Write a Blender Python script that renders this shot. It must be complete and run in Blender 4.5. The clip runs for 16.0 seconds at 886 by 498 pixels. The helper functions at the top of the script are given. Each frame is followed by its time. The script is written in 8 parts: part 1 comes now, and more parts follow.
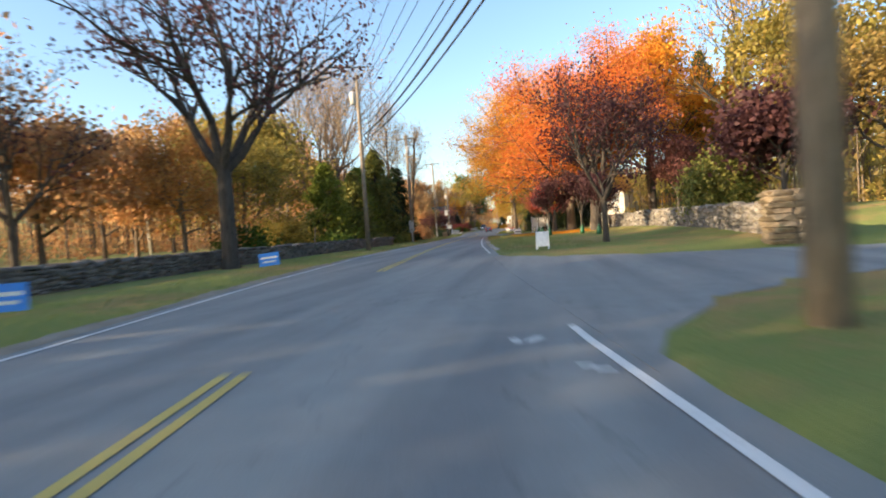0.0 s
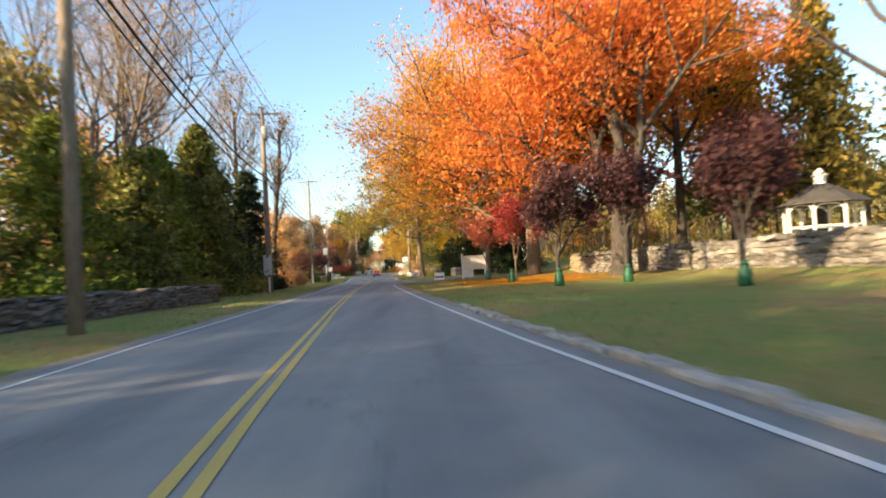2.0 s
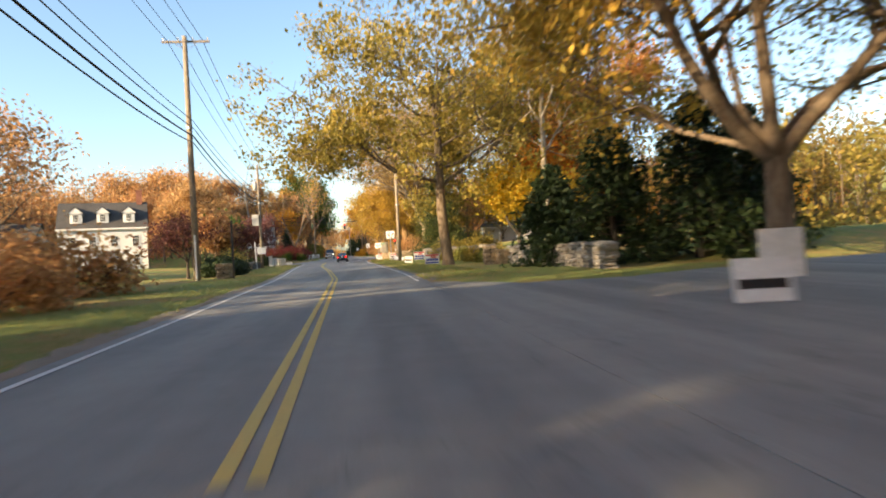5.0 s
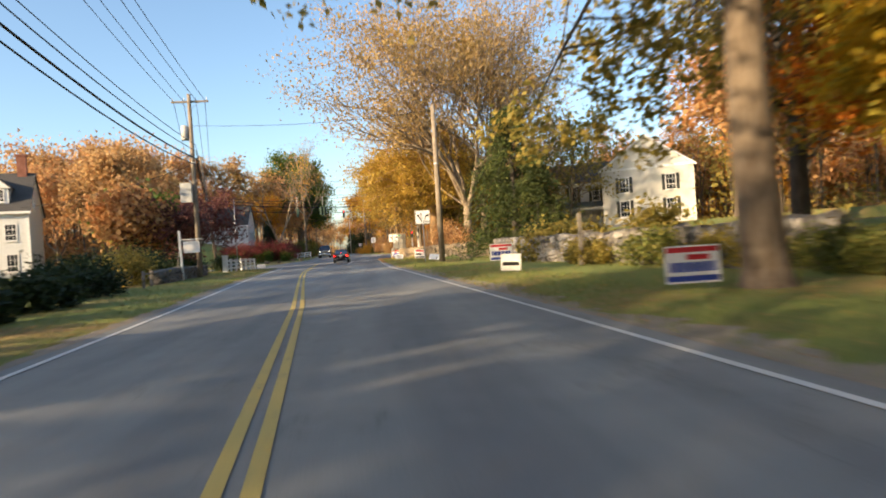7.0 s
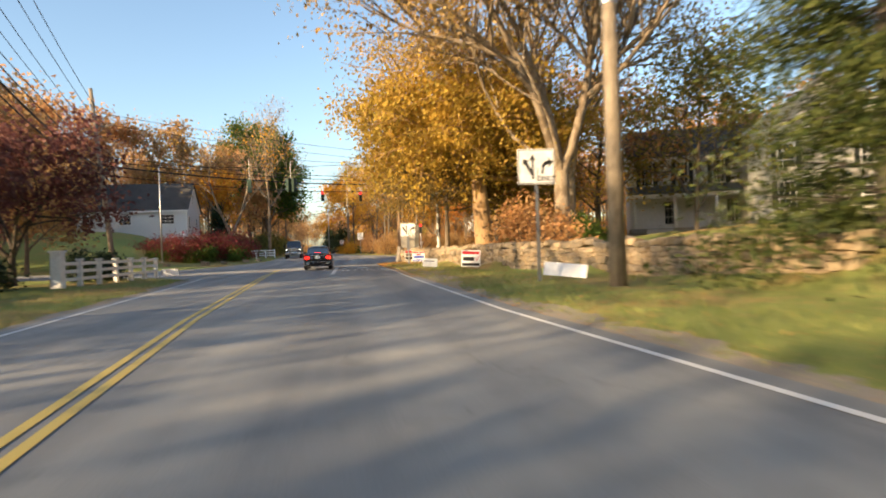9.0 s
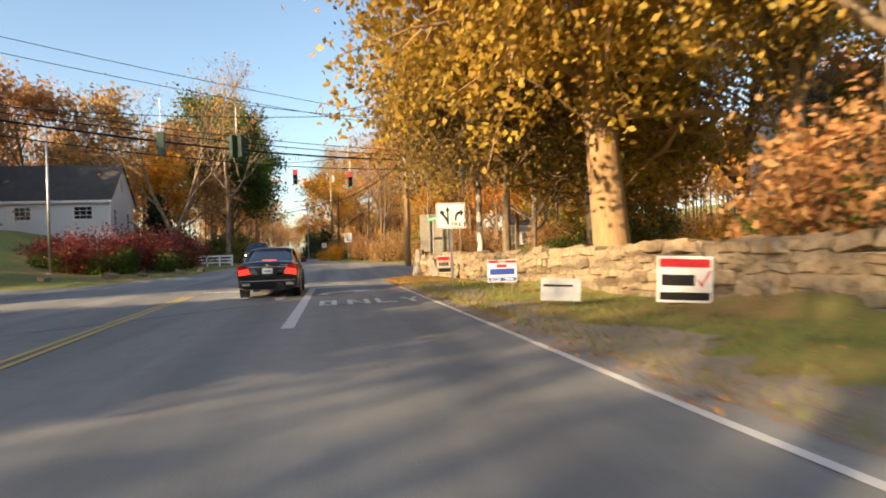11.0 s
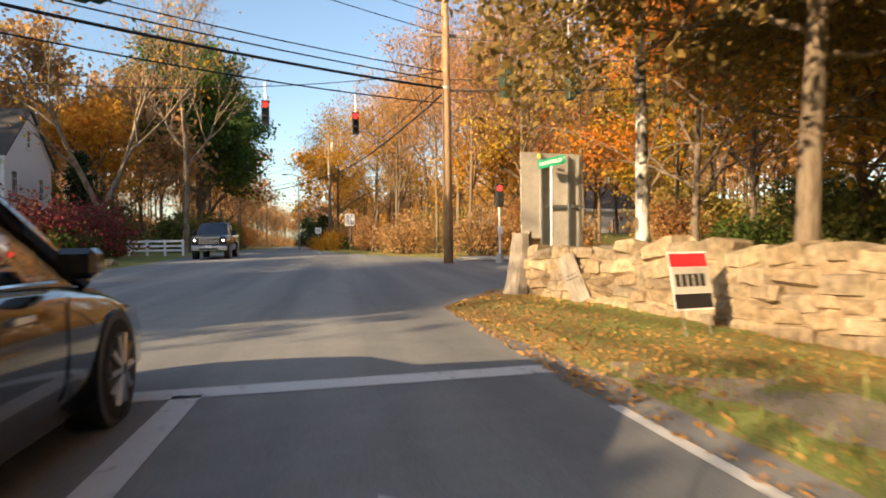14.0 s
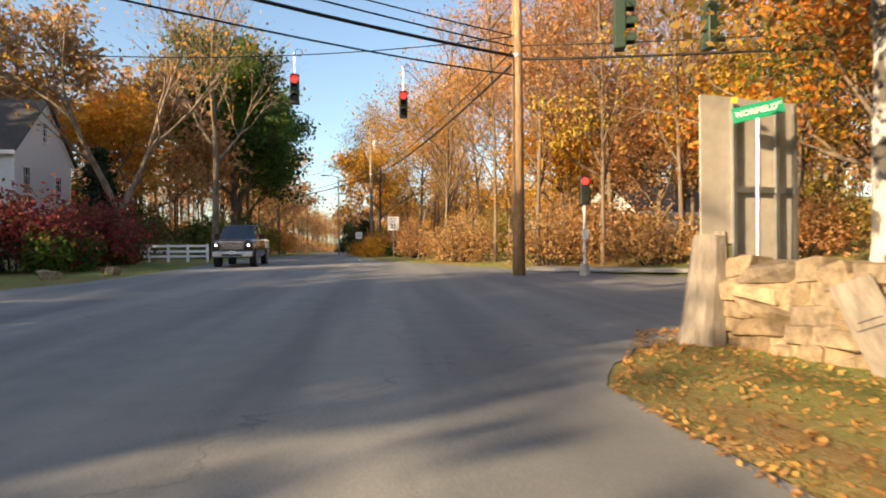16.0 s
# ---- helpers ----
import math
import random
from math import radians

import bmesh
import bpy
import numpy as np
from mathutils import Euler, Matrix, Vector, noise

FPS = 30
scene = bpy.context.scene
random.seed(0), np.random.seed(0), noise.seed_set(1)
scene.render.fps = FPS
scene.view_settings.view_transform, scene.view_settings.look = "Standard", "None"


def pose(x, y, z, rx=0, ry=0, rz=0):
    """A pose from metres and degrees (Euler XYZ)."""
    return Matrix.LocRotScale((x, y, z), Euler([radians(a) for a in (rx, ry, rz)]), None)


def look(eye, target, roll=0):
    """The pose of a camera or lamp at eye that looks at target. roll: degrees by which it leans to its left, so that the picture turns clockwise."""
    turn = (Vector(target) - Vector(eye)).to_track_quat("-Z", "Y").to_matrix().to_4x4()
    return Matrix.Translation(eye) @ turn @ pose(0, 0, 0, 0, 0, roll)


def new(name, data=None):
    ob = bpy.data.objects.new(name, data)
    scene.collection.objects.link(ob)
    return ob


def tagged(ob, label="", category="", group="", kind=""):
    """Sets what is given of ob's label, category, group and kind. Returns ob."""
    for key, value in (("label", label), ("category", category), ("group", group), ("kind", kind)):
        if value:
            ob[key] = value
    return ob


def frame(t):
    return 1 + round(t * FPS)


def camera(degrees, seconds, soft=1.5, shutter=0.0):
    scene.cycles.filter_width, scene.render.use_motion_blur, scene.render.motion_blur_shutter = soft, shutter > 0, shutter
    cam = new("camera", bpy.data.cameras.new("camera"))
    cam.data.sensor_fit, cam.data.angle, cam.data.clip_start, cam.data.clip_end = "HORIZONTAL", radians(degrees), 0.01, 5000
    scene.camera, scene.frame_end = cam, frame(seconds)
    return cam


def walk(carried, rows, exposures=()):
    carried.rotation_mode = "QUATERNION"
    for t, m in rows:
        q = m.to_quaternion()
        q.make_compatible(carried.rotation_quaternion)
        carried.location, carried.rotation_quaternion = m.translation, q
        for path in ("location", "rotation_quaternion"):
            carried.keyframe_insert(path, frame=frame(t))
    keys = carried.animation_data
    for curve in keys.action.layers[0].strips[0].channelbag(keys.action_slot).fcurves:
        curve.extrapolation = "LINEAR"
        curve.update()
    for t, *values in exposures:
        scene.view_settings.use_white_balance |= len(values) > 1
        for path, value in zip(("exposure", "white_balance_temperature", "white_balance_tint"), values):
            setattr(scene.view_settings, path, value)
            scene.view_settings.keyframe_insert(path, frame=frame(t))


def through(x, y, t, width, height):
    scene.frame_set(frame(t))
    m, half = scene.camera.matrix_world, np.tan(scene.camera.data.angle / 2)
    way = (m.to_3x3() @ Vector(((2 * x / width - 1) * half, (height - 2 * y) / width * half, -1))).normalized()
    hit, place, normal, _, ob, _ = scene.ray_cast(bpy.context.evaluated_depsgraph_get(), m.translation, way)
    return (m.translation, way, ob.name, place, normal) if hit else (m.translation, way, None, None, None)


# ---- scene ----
cam = camera(71.0, 16.0, soft=1.8, shutter=0.5)
PATH = [
    (0, (14.062, -50.384, 1.209), (13.750, -48.409, 1.152), -3.94),
    (0.5, (12.142, -41.972, 1.199), (11.937, -39.983, 1.196), -3.94),
    (1, (10.553, -33.588, 1.192), (10.470, -31.591, 1.238), -3.21),
    (1.5, (9.320, -24.814, 1.190), (9.335, -22.816, 1.253), -2.57),
    (2, (8.297, -15.966, 1.190), (8.386, -13.969, 1.252), -3.17),
    (2.5, (7.384, -7.158, 1.200), (7.523, -5.164, 1.270), -3.58),
    (3, (6.597, 1.586, 1.217), (6.766, 3.578, 1.292), -3.06),
    (3.5, (5.889, 10.547, 1.206), (6.080, 12.537, 1.260), -2.74),
    (4.2, (5.021, 23.024, 1.194), (5.234, 25.012, 1.217), -3.02),
    (6.3, (2.985, 60.775, 1.187), (3.177, 62.766, 1.176), -3.47),
    (6.5, (2.778, 64.105, 1.187), (2.972, 66.095, 1.178), -3.62),
    (7, (2.207, 72.251, 1.192), (2.419, 74.239, 1.182), -3.70),
    (7.5, (1.623, 80.278, 1.198), (1.847, 82.266, 1.180), -3.97),
    (8, (1.084, 88.005, 1.202), (1.323, 89.991, 1.192), -3.81),
    (8.5, (0.642, 95.521, 1.196), (0.910, 97.503, 1.187), -2.82),
    (9, (0.291, 102.685, 1.211), (0.583, 104.664, 1.204), -2.03),
    (9.2, (0.168, 105.462, 1.213), (0.460, 107.441, 1.201), -1.94),
    (11.3, (0.119, 126.495, 1.208), (0.473, 128.463, 1.219), -1.76),
    (11.5, (0.128, 128.014, 1.210), (0.484, 129.982, 1.221), -1.47),
    (12, (0.193, 131.767, 1.199), (0.551, 133.735, 1.206), -1.25),
    (12.5, (0.297, 135.122, 1.212), (0.654, 137.090, 1.210), -0.88),
    (13, (0.341, 138.016, 1.206), (0.696, 139.984, 1.194), -0.70),
    (13.5, (0.400, 140.667, 1.187), (0.750, 142.636, 1.169), -0.81),
    (14, (0.427, 142.863, 1.184), (0.769, 144.834, 1.163), -0.83),
    (14.5, (0.461, 144.820, 1.181), (0.783, 146.794, 1.164), -0.97),
    (15, (0.456, 146.407, 1.180), (0.750, 148.385, 1.168), -1.00),
    (15.5, (0.381, 147.654, 1.185), (0.640, 149.637, 1.181), -0.92),
    (16, (0.359, 148.684, 1.210), (0.573, 150.673, 1.211), -0.48),
]
walk(cam, [(t, look(eye, target, roll)) for t, eye, target, roll in PATH],
     exposures=[(0.0, 1.55, 6450, 7), (2.0, 1.66, 6600, 6), (4.2, 1.68, 6950, 7), (6.3, 1.38, 6700, 7), (7.5, 1.3, 6550, 7), (9.2, 1.36, 7050, 8), (11.3, 1.32, 7100, 9), (16.0, 1.28, 6900, 9)])

# ---- world, sun ----
SUN_FROM = Vector((-0.84, -0.54, 0.0)).normalized()
SUN_EL = 18.0
world = bpy.data.worlds.new("sky")
scene.world = world
world.use_nodes = True
wn = world.node_tree.nodes
sky = wn.new("ShaderNodeTexSky")
sky.sky_type = "NISHITA"
sky.sun_disc = False
sky.sun_elevation = radians(SUN_EL)
sky.sun_rotation = math.atan2(SUN_FROM.x, SUN_FROM.y)
sky.air_density, sky.dust_density, sky.ozone_density = 1.0, 1.3, 2.0
wn["Background"].inputs["Strength"].default_value = 0.122
world.node_tree.links.new(sky.outputs["Color"], wn["Background"].inputs["Color"])
sun = new("sun", bpy.data.lights.new("sun", "SUN"))
sun.data.energy = 5.0
sun.data.angle = radians(0.6)
sun.data.color = (1.0, 0.74, 0.46)
sun.matrix_world = look(SUN_FROM * 100 + Vector((0, 0, 100 * math.tan(radians(SUN_EL)))), (0, 0, 0))


# ---- materials ----
def node_mat(name, rough=0.8, metal=0.0, spec=0.3):
    m = bpy.data.materials.new(name)
    m.use_nodes = True
    b = m.node_tree.nodes["Principled BSDF"]
    b.inputs["Roughness"].default_value = rough
    b.inputs["Metallic"].default_value = metal
    b.inputs["Specular IOR Level"].default_value = spec
    return m, m.node_tree.nodes, m.node_tree.links, b


def ramp(nodes, links, fac, stops):
    r = nodes.new("ShaderNodeValToRGB")
    while len(r.color_ramp.elements) < len(stops):
        r.color_ramp.elements.new(0.5)
    for e, (p, c) in zip(r.color_ramp.elements, stops):
        e.position, e.color = p, (*c, 1)
    links.new(fac, r.inputs["Fac"])
    return r.outputs["Color"]


def coords(nodes, links, scale=(1, 1, 1), generated=False):
    tc = nodes.new("ShaderNodeTexCoord")
    mp = nodes.new("ShaderNodeMapping")
    mp.inputs["Scale"].default_value = scale
    links.new(tc.outputs["Generated" if generated else "Object"], mp.inputs["Vector"])
    return mp.outputs["Vector"]


def noise_tex(nodes, links, vec, scale, detail=4.0, rough=0.55):
    n = nodes.new("ShaderNodeTexNoise")
    n.inputs["Scale"].default_value, n.inputs["Detail"].default_value, n.inputs["Roughness"].default_value = scale, detail, rough
    links.new(vec, n.inputs["Vector"])
    return n.outputs["Fac"]


def mixc(nodes, links, fac, a, b, kind="MIX"):
    mx = nodes.new("ShaderNodeMix")
    mx.data_type, mx.blend_type = "RGBA", kind
    for sock, v in ((mx.inputs[0], fac), (mx.inputs[6], a), (mx.inputs[7], b)):
        if isinstance(v, (int, float)):
            sock.default_value = v
        elif isinstance(v, tuple):
            sock.default_value = (*v, 1)
        else:
            links.new(v, sock)
    return mx.outputs[2]


def bump(nodes, links, b, height, strength=0.4, dist=0.02):
    bp = nodes.new("ShaderNodeBump")
    bp.inputs["Strength"].default_value, bp.inputs["Distance"].default_value = strength, dist
    links.new(height, bp.inputs["Height"])
    links.new(bp.outputs["Normal"], b.inputs["Normal"])


def grainy(name, c1, c2, big=0.6, fine=18.0, rough=0.85, bump_s=0.35, metal=0.0, spec=0.25, scale=(1, 1, 1), dist=0.02):
    """Two colours mixed by a broad and a fine noise, with relief."""
    m, n, l, b = node_mat(name, rough, metal, spec)
    v = coords(n, l, scale)
    a = noise_tex(n, l, v, big, 3.0)
    f = noise_tex(n, l, v, fine, 5.0, 0.65)
    ca = ramp(n, l, a, [(0.3, c1), (0.7, c2)])
    dark = tuple(x * 0.6 for x in c1)
    lite = tuple(min(1.0, x * 1.3) for x in c2)
    cf = ramp(n, l, f, [(0.3, dark), (0.7, lite)])
    l.new(mixc(n, l, 0.45, ca, cf), b.inputs["Base Color"])
    if bump_s:
        bump(n, l, b, f, bump_s, dist)
    return m


def plain(name, c, rough=0.5, metal=0.0, spec=0.4, coat=0.0, vary=0.12):
    m, n, l, b = node_mat(name, rough, metal, spec)
    v = coords(n, l)
    f = noise_tex(n, l, v, 6.0, 4.0)
    lo = tuple(x * (1 - vary) for x in c)
    hi = tuple(min(1.0, x * (1 + vary)) for x in c)
    l.new(ramp(n, l, f, [(0.3, lo), (0.7, hi)]), b.inputs["Base Color"])
    if coat:
        b.inputs["Coat Weight"].default_value = coat
        b.inputs["Coat Roughness"].default_value = 0.04
    return m


def leafy(name, cols, through=0.48, rough=0.6):
    """Leaf material: each leaf takes one colour of a palette, and lets light through."""
    m, n, l, b = node_mat(name, rough, 0.0, 0.25)
    g = n.new("ShaderNodeNewGeometry")
    stops = [(i / max(1, len(cols) - 1), c) for i, c in enumerate(cols)]
    leafc = ramp(n, l, g.outputs["Random Per Island"], stops)
    v = coords(n, l)
    big = noise_tex(n, l, v, 0.35, 2.0)
    tone = ramp(n, l, big, [(0.35, (0.72, 0.72, 0.72)), (0.65, (1.15, 1.1, 1.05))])
    c = mixc(n, l, 1.0, leafc, tone, "MULTIPLY")
    l.new(c, b.inputs["Base Color"])
    t = n.new("ShaderNodeBsdfTranslucent")
    l.new(c, t.inputs["Color"])
    mx = n.new("ShaderNodeMixShader")
    mx.inputs["Fac"].default_value = through
    l.new(b.outputs["BSDF"], mx.inputs[1])
    l.new(t.outputs["BSDF"], mx.inputs[2])
    l.new(mx.outputs["Shader"], n["Material Output"].inputs["Surface"])
    return m


def stone_mat(name, cols):
    m, n, l, b = node_mat(name, 0.9, 0.0, 0.2)
    oi = n.new("ShaderNodeObjectInfo")
    g = n.new("ShaderNodeNewGeometry")
    add = n.new("ShaderNodeMath")
    add.operation = "ADD"
    l.new(oi.outputs["Random"], add.inputs[0])
    l.new(g.outputs["Random Per Island"], add.inputs[1])
    fr = n.new("ShaderNodeMath")
    fr.operation = "FRACT"
    l.new(add.outputs[0], fr.inputs[0])
    base = ramp(n, l, fr.outputs[0], [(i / (len(cols) - 1), c) for i, c in enumerate(cols)])
    tc = n.new("ShaderNodeNewGeometry")
    f = noise_tex(n, l, tc.outputs["Position"], 9.0, 6.0, 0.65)
    f2 = noise_tex(n, l, tc.outputs["Position"], 2.5, 3.0, 0.6)
    tone = ramp(n, l, f, [(0.3, (0.5, 0.48, 0.46)), (0.7, (1.25, 1.22, 1.18))])
    c = mixc(n, l, 1.0, base, tone, "MULTIPLY")
    moss = ramp(n, l, f2, [(0.58, (0, 0, 0)), (0.72, (1, 1, 1))])
    c = mixc(n, l, moss, c, mixc(n, l, 0.5, c, (0.16, 0.17, 0.10)))
    l.new(c, b.inputs["Base Color"])
    bump(n, l, b, f, 0.8, 0.04)
    return m


def asphalt_mat():
    m, n, l, b = node_mat("asphalt", 0.82, 0.0, 0.35)
    g = n.new("ShaderNodeNewGeometry")
    p = g.outputs["Position"]
    f = noise_tex(n, l, p, 60.0, 3.0, 0.7)
    mid = noise_tex(n, l, p, 2.2, 4.0, 0.6)
    mp = n.new("ShaderNodeMapping")
    mp.inputs["Scale"].default_value = (0.9, 0.05, 1)
    l.new(p, mp.inputs["Vector"])
    lanes = noise_tex(n, l, mp.outputs["Vector"], 1.0, 3.0, 0.5)
    c = ramp(n, l, mid, [(0.3, (0.196, 0.202, 0.198)), (0.7, (0.252, 0.258, 0.252))])
    c2 = ramp(n, l, f, [(0.35, (0.135, 0.14, 0.138)), (0.7, (0.34, 0.347, 0.34))])
    c3 = mixc(n, l, 0.4, c, c2)
    wear = ramp(n, l, lanes, [(0.35, (0.8, 0.8, 0.82)), (0.65, (1.2, 1.18, 1.15))])
    c4 = mixc(n, l, 1.0, c3, wear, "MULTIPLY")
    vo = n.new("ShaderNodeTexVoronoi")
    vo.feature = "DISTANCE_TO_EDGE"
    vo.inputs["Scale"].default_value = 0.16
    wob = n.new("ShaderNodeVectorMath")
    wob.operation = "ADD"
    nz = n.new("ShaderNodeTexNoise")
    nz.inputs["Scale"].default_value = 0.8
    nz.inputs["Detail"].default_value = 6.0
    l.new(p, nz.inputs["Vector"])
    l.new(p, wob.inputs[0])
    sc = n.new("ShaderNodeVectorMath")
    sc.operation = "SCALE"
    sc.inputs["Scale"].default_value = 2.5
    l.new(nz.outputs["Color"], sc.inputs[0])
    l.new(sc.outputs[0], wob.inputs[1])
    l.new(wob.outputs[0], vo.inputs["Vector"])
    crack = ramp(n, l, vo.outputs["Distance"], [(0.0, (0.35, 0.35, 0.35)), (0.0014, (0, 0, 0))])
    c5 = mixc(n, l, crack, c4, (0.04, 0.04, 0.042))
    l.new(c5, b.inputs["Base Color"])
    bump(n, l, b, f, 0.35, 0.01)
    return m


def paint_mat(name, col, wear_at=0.62):
    m, n, l, b = node_mat(name, 0.65, 0.0, 0.35)
    g = n.new("ShaderNodeNewGeometry")
    p = g.outputs["Position"]
    f = noise_tex(n, l, p, 35.0, 4.0, 0.7)
    w = noise_tex(n, l, p, 4.0, 8.0, 0.75)
    worn = ramp(n, l, w, [(wear_at - 0.06, (0, 0, 0)), (wear_at + 0.1, (1, 1, 1))])
    tone = ramp(n, l, f, [(0.3, tuple(x * 0.8 for x in col)), (0.7, col)])
    l.new(mixc(n, l, worn, tone, (0.10, 0.10, 0.10)), b.inputs["Base Color"])
    bump(n, l, b, f, 0.2, 0.004)
    return m


def ground_mat():
    m, n, l, b = node_mat("ground_turf", 0.95, 0.0, 0.1)
    g = n.new("ShaderNodeNewGeometry")
    p = g.outputs["Position"]
    big = noise_tex(n, l, p, 0.16, 4.0, 0.6)
    mid = noise_tex(n, l, p, 1.6, 5.0, 0.7)
    f = noise_tex(n, l, p, 28.0, 4.0, 0.75)
    grass = ramp(n, l, f, [(0.3, (0.13, 0.165, 0.045)), (0.7, (0.31, 0.345, 0.115))])
    litter = ramp(n, l, f, [(0.3, (0.2, 0.13, 0.065)), (0.55, (0.4, 0.27, 0.12)), (0.75, (0.52, 0.36, 0.17))])
    both = n.new("ShaderNodeMath")
    both.operation = "MULTIPLY_ADD"
    l.new(mid, both.inputs[0])
    both.inputs[1].default_value = 0.6
    l.new(big, both.inputs[2])
    mask = ramp(n, l, both.outputs[0], [(0.74, (0, 0, 0)), (0.98, (1, 1, 1))])
    l.new(mixc(n, l, mask, grass, litter), b.inputs["Base Color"])
    bump(n, l, b, f, 0.8, 0.06)
    return m


def bark_mat(name, c1, c2, patch=None):
    m, n, l, b = node_mat(name, 0.92, 0.0, 0.15)
    v = coords(n, l, (1, 1, 0.22))
    f = noise_tex(n, l, v, 9.0, 6.0, 0.7)
    c = ramp(n, l, f, [(0.3, c1), (0.7, c2)])
    if patch:
        v2 = coords(n, l, (1, 1, 0.6))
        q = noise_tex(n, l, v2, 2.2, 3.0, 0.5)
        pm = ramp(n, l, q, [(0.48, (0, 0, 0)), (0.54, (1, 1, 1))])
        c = mixc(n, l, pm, c, patch)
    l.new(c, b.inputs["Base Color"])
    bump(n, l, b, f, 0.9, 0.05)
    return m


def clapboard_mat(name, col):
    m, n, l, b = node_mat(name, 0.6, 0.0, 0.3)
    g = n.new("ShaderNodeNewGeometry")
    sep = n.new("ShaderNodeSeparateXYZ")
    l.new(g.outputs["Position"], sep.inputs[0])
    mul = n.new("ShaderNodeMath")
    mul.operation = "MULTIPLY"
    mul.inputs[1].default_value = 1 / 0.15
    l.new(sep.outputs["Z"], mul.inputs[0])
    fr = n.new("ShaderNodeMath")
    fr.operation = "FRACT"
    l.new(mul.outputs[0], fr.inputs[0])
    f = noise_tex(n, l, g.outputs["Position"], 5.0, 4.0)
    tone = ramp(n, l, f, [(0.3, tuple(x * 0.9 for x in col)), (0.7, col)])
    l.new(tone, b.inputs["Base Color"])
    bump(n, l, b, fr.outputs[0], 0.7, 0.02)
    return m


ASPHALT = asphalt_mat()
WHITE_LINE = paint_mat("road_paint_white", (0.72, 0.72, 0.70))
YELLOW_LINE = paint_mat("road_paint_yellow", (0.6, 0.45, 0.12), 0.62)
TURF = ground_mat()
BARK_DARK = bark_mat("bark_dark", (0.035, 0.03, 0.026), (0.11, 0.095, 0.08))
BARK_BROWN = bark_mat("bark_brown", (0.09, 0.065, 0.045), (0.24, 0.19, 0.14))
BARK_PALE = bark_mat("bark_pale", (0.2, 0.16, 0.11), (0.42, 0.36, 0.28), (0.5, 0.45, 0.36))
BARK_BIRCH = bark_mat("bark_birch", (0.45, 0.42, 0.38), (0.7, 0.67, 0.62), (0.12, 0.11, 0.1))
BARK_TAN = bark_mat("bark_smooth_tan", (0.28, 0.175, 0.09), (0.42, 0.275, 0.15))
BARK_GREY = bark_mat("bark_grey_tan", (0.12, 0.09, 0.06), (0.25, 0.19, 0.13), (0.28, 0.22, 0.155))
POLE_WOOD = bark_mat("pole_wood", (0.15, 0.12, 0.09), (0.34, 0.28, 0.21))
POLE_BROWN = bark_mat("pole_wood_brown", (0.26, 0.15, 0.075), (0.48, 0.32, 0.19))
POST_GREY = bark_mat("weathered_wood", (0.14, 0.12, 0.10), (0.36, 0.32, 0.27))
L_ORANGE = leafy("leaves_orange", [(0.55, 0.15, 0.025), (0.7, 0.26, 0.035), (0.75, 0.37, 0.05), (0.62, 0.19, 0.03)])
L_REDORANGE = leafy("leaves_red_orange", [(0.55, 0.11, 0.035), (0.68, 0.19, 0.04), (0.72, 0.3, 0.06), (0.55, 0.14, 0.06)])
L_GOLD = leafy("leaves_gold", [(0.46, 0.2, 0.022), (0.64, 0.33, 0.035), (0.7, 0.43, 0.05), (0.5, 0.27, 0.045)])
L_YELLOW = leafy("leaves_yellow", [(0.66, 0.44, 0.04), (0.78, 0.56, 0.06), (0.5, 0.44, 0.07), (0.7, 0.4, 0.04)])
L_RUST = leafy("leaves_rust", [(0.42, 0.2, 0.085), (0.54, 0.3, 0.13), (0.6, 0.39, 0.18), (0.48, 0.23, 0.09)])
L_TAN = leafy("leaves_tan", [(0.36, 0.2, 0.085), (0.5, 0.31, 0.13), (0.56, 0.38, 0.18), (0.44, 0.26, 0.11)])
L_AMBER = leafy("leaves_amber", [(0.6, 0.2, 0.028), (0.68, 0.32, 0.04), (0.72, 0.42, 0.05), (0.62, 0.26, 0.035)])
L_COPPER = leafy("leaves_dark_copper", [(0.15, 0.115, 0.04), (0.25, 0.18, 0.055), (0.38, 0.25, 0.075), (0.18, 0.15, 0.045)])
L_RED = leafy("leaves_red", [(0.32, 0.03, 0.03), (0.45, 0.06, 0.05), (0.5, 0.11, 0.09), (0.36, 0.05, 0.05)])
L_WINE = leafy("leaves_wine", [(0.12, 0.048, 0.048), (0.18, 0.072, 0.068), (0.25, 0.115, 0.095), (0.14, 0.06, 0.056)])
L_PINK = leafy("leaves_salmon", [(0.5, 0.14, 0.1), (0.6, 0.22, 0.15), (0.52, 0.16, 0.07)])
L_PURPLE = leafy("leaves_purple", [(0.07, 0.03, 0.036), (0.11, 0.048, 0.052), (0.15, 0.07, 0.068), (0.09, 0.042, 0.048)])
L_GREEN = leafy("leaves_green", [(0.05, 0.1, 0.02), (0.09, 0.16, 0.03), (0.15, 0.2, 0.035), (0.07, 0.13, 0.025)])
L_OLIVE = leafy("leaves_olive", [(0.2, 0.18, 0.045), (0.32, 0.27, 0.065), (0.44, 0.33, 0.08), (0.26, 0.24, 0.055)])
L_DARK = leafy("needles_dark", [(0.012, 0.028, 0.012), (0.025, 0.048, 0.018), (0.045, 0.07, 0.025), (0.02, 0.04, 0.016)], 0.15)
L_EVER = leafy("needles_green", [(0.09, 0.13, 0.02), (0.16, 0.21, 0.03), (0.28, 0.31, 0.05), (0.12, 0.17, 0.025)], 0.35)
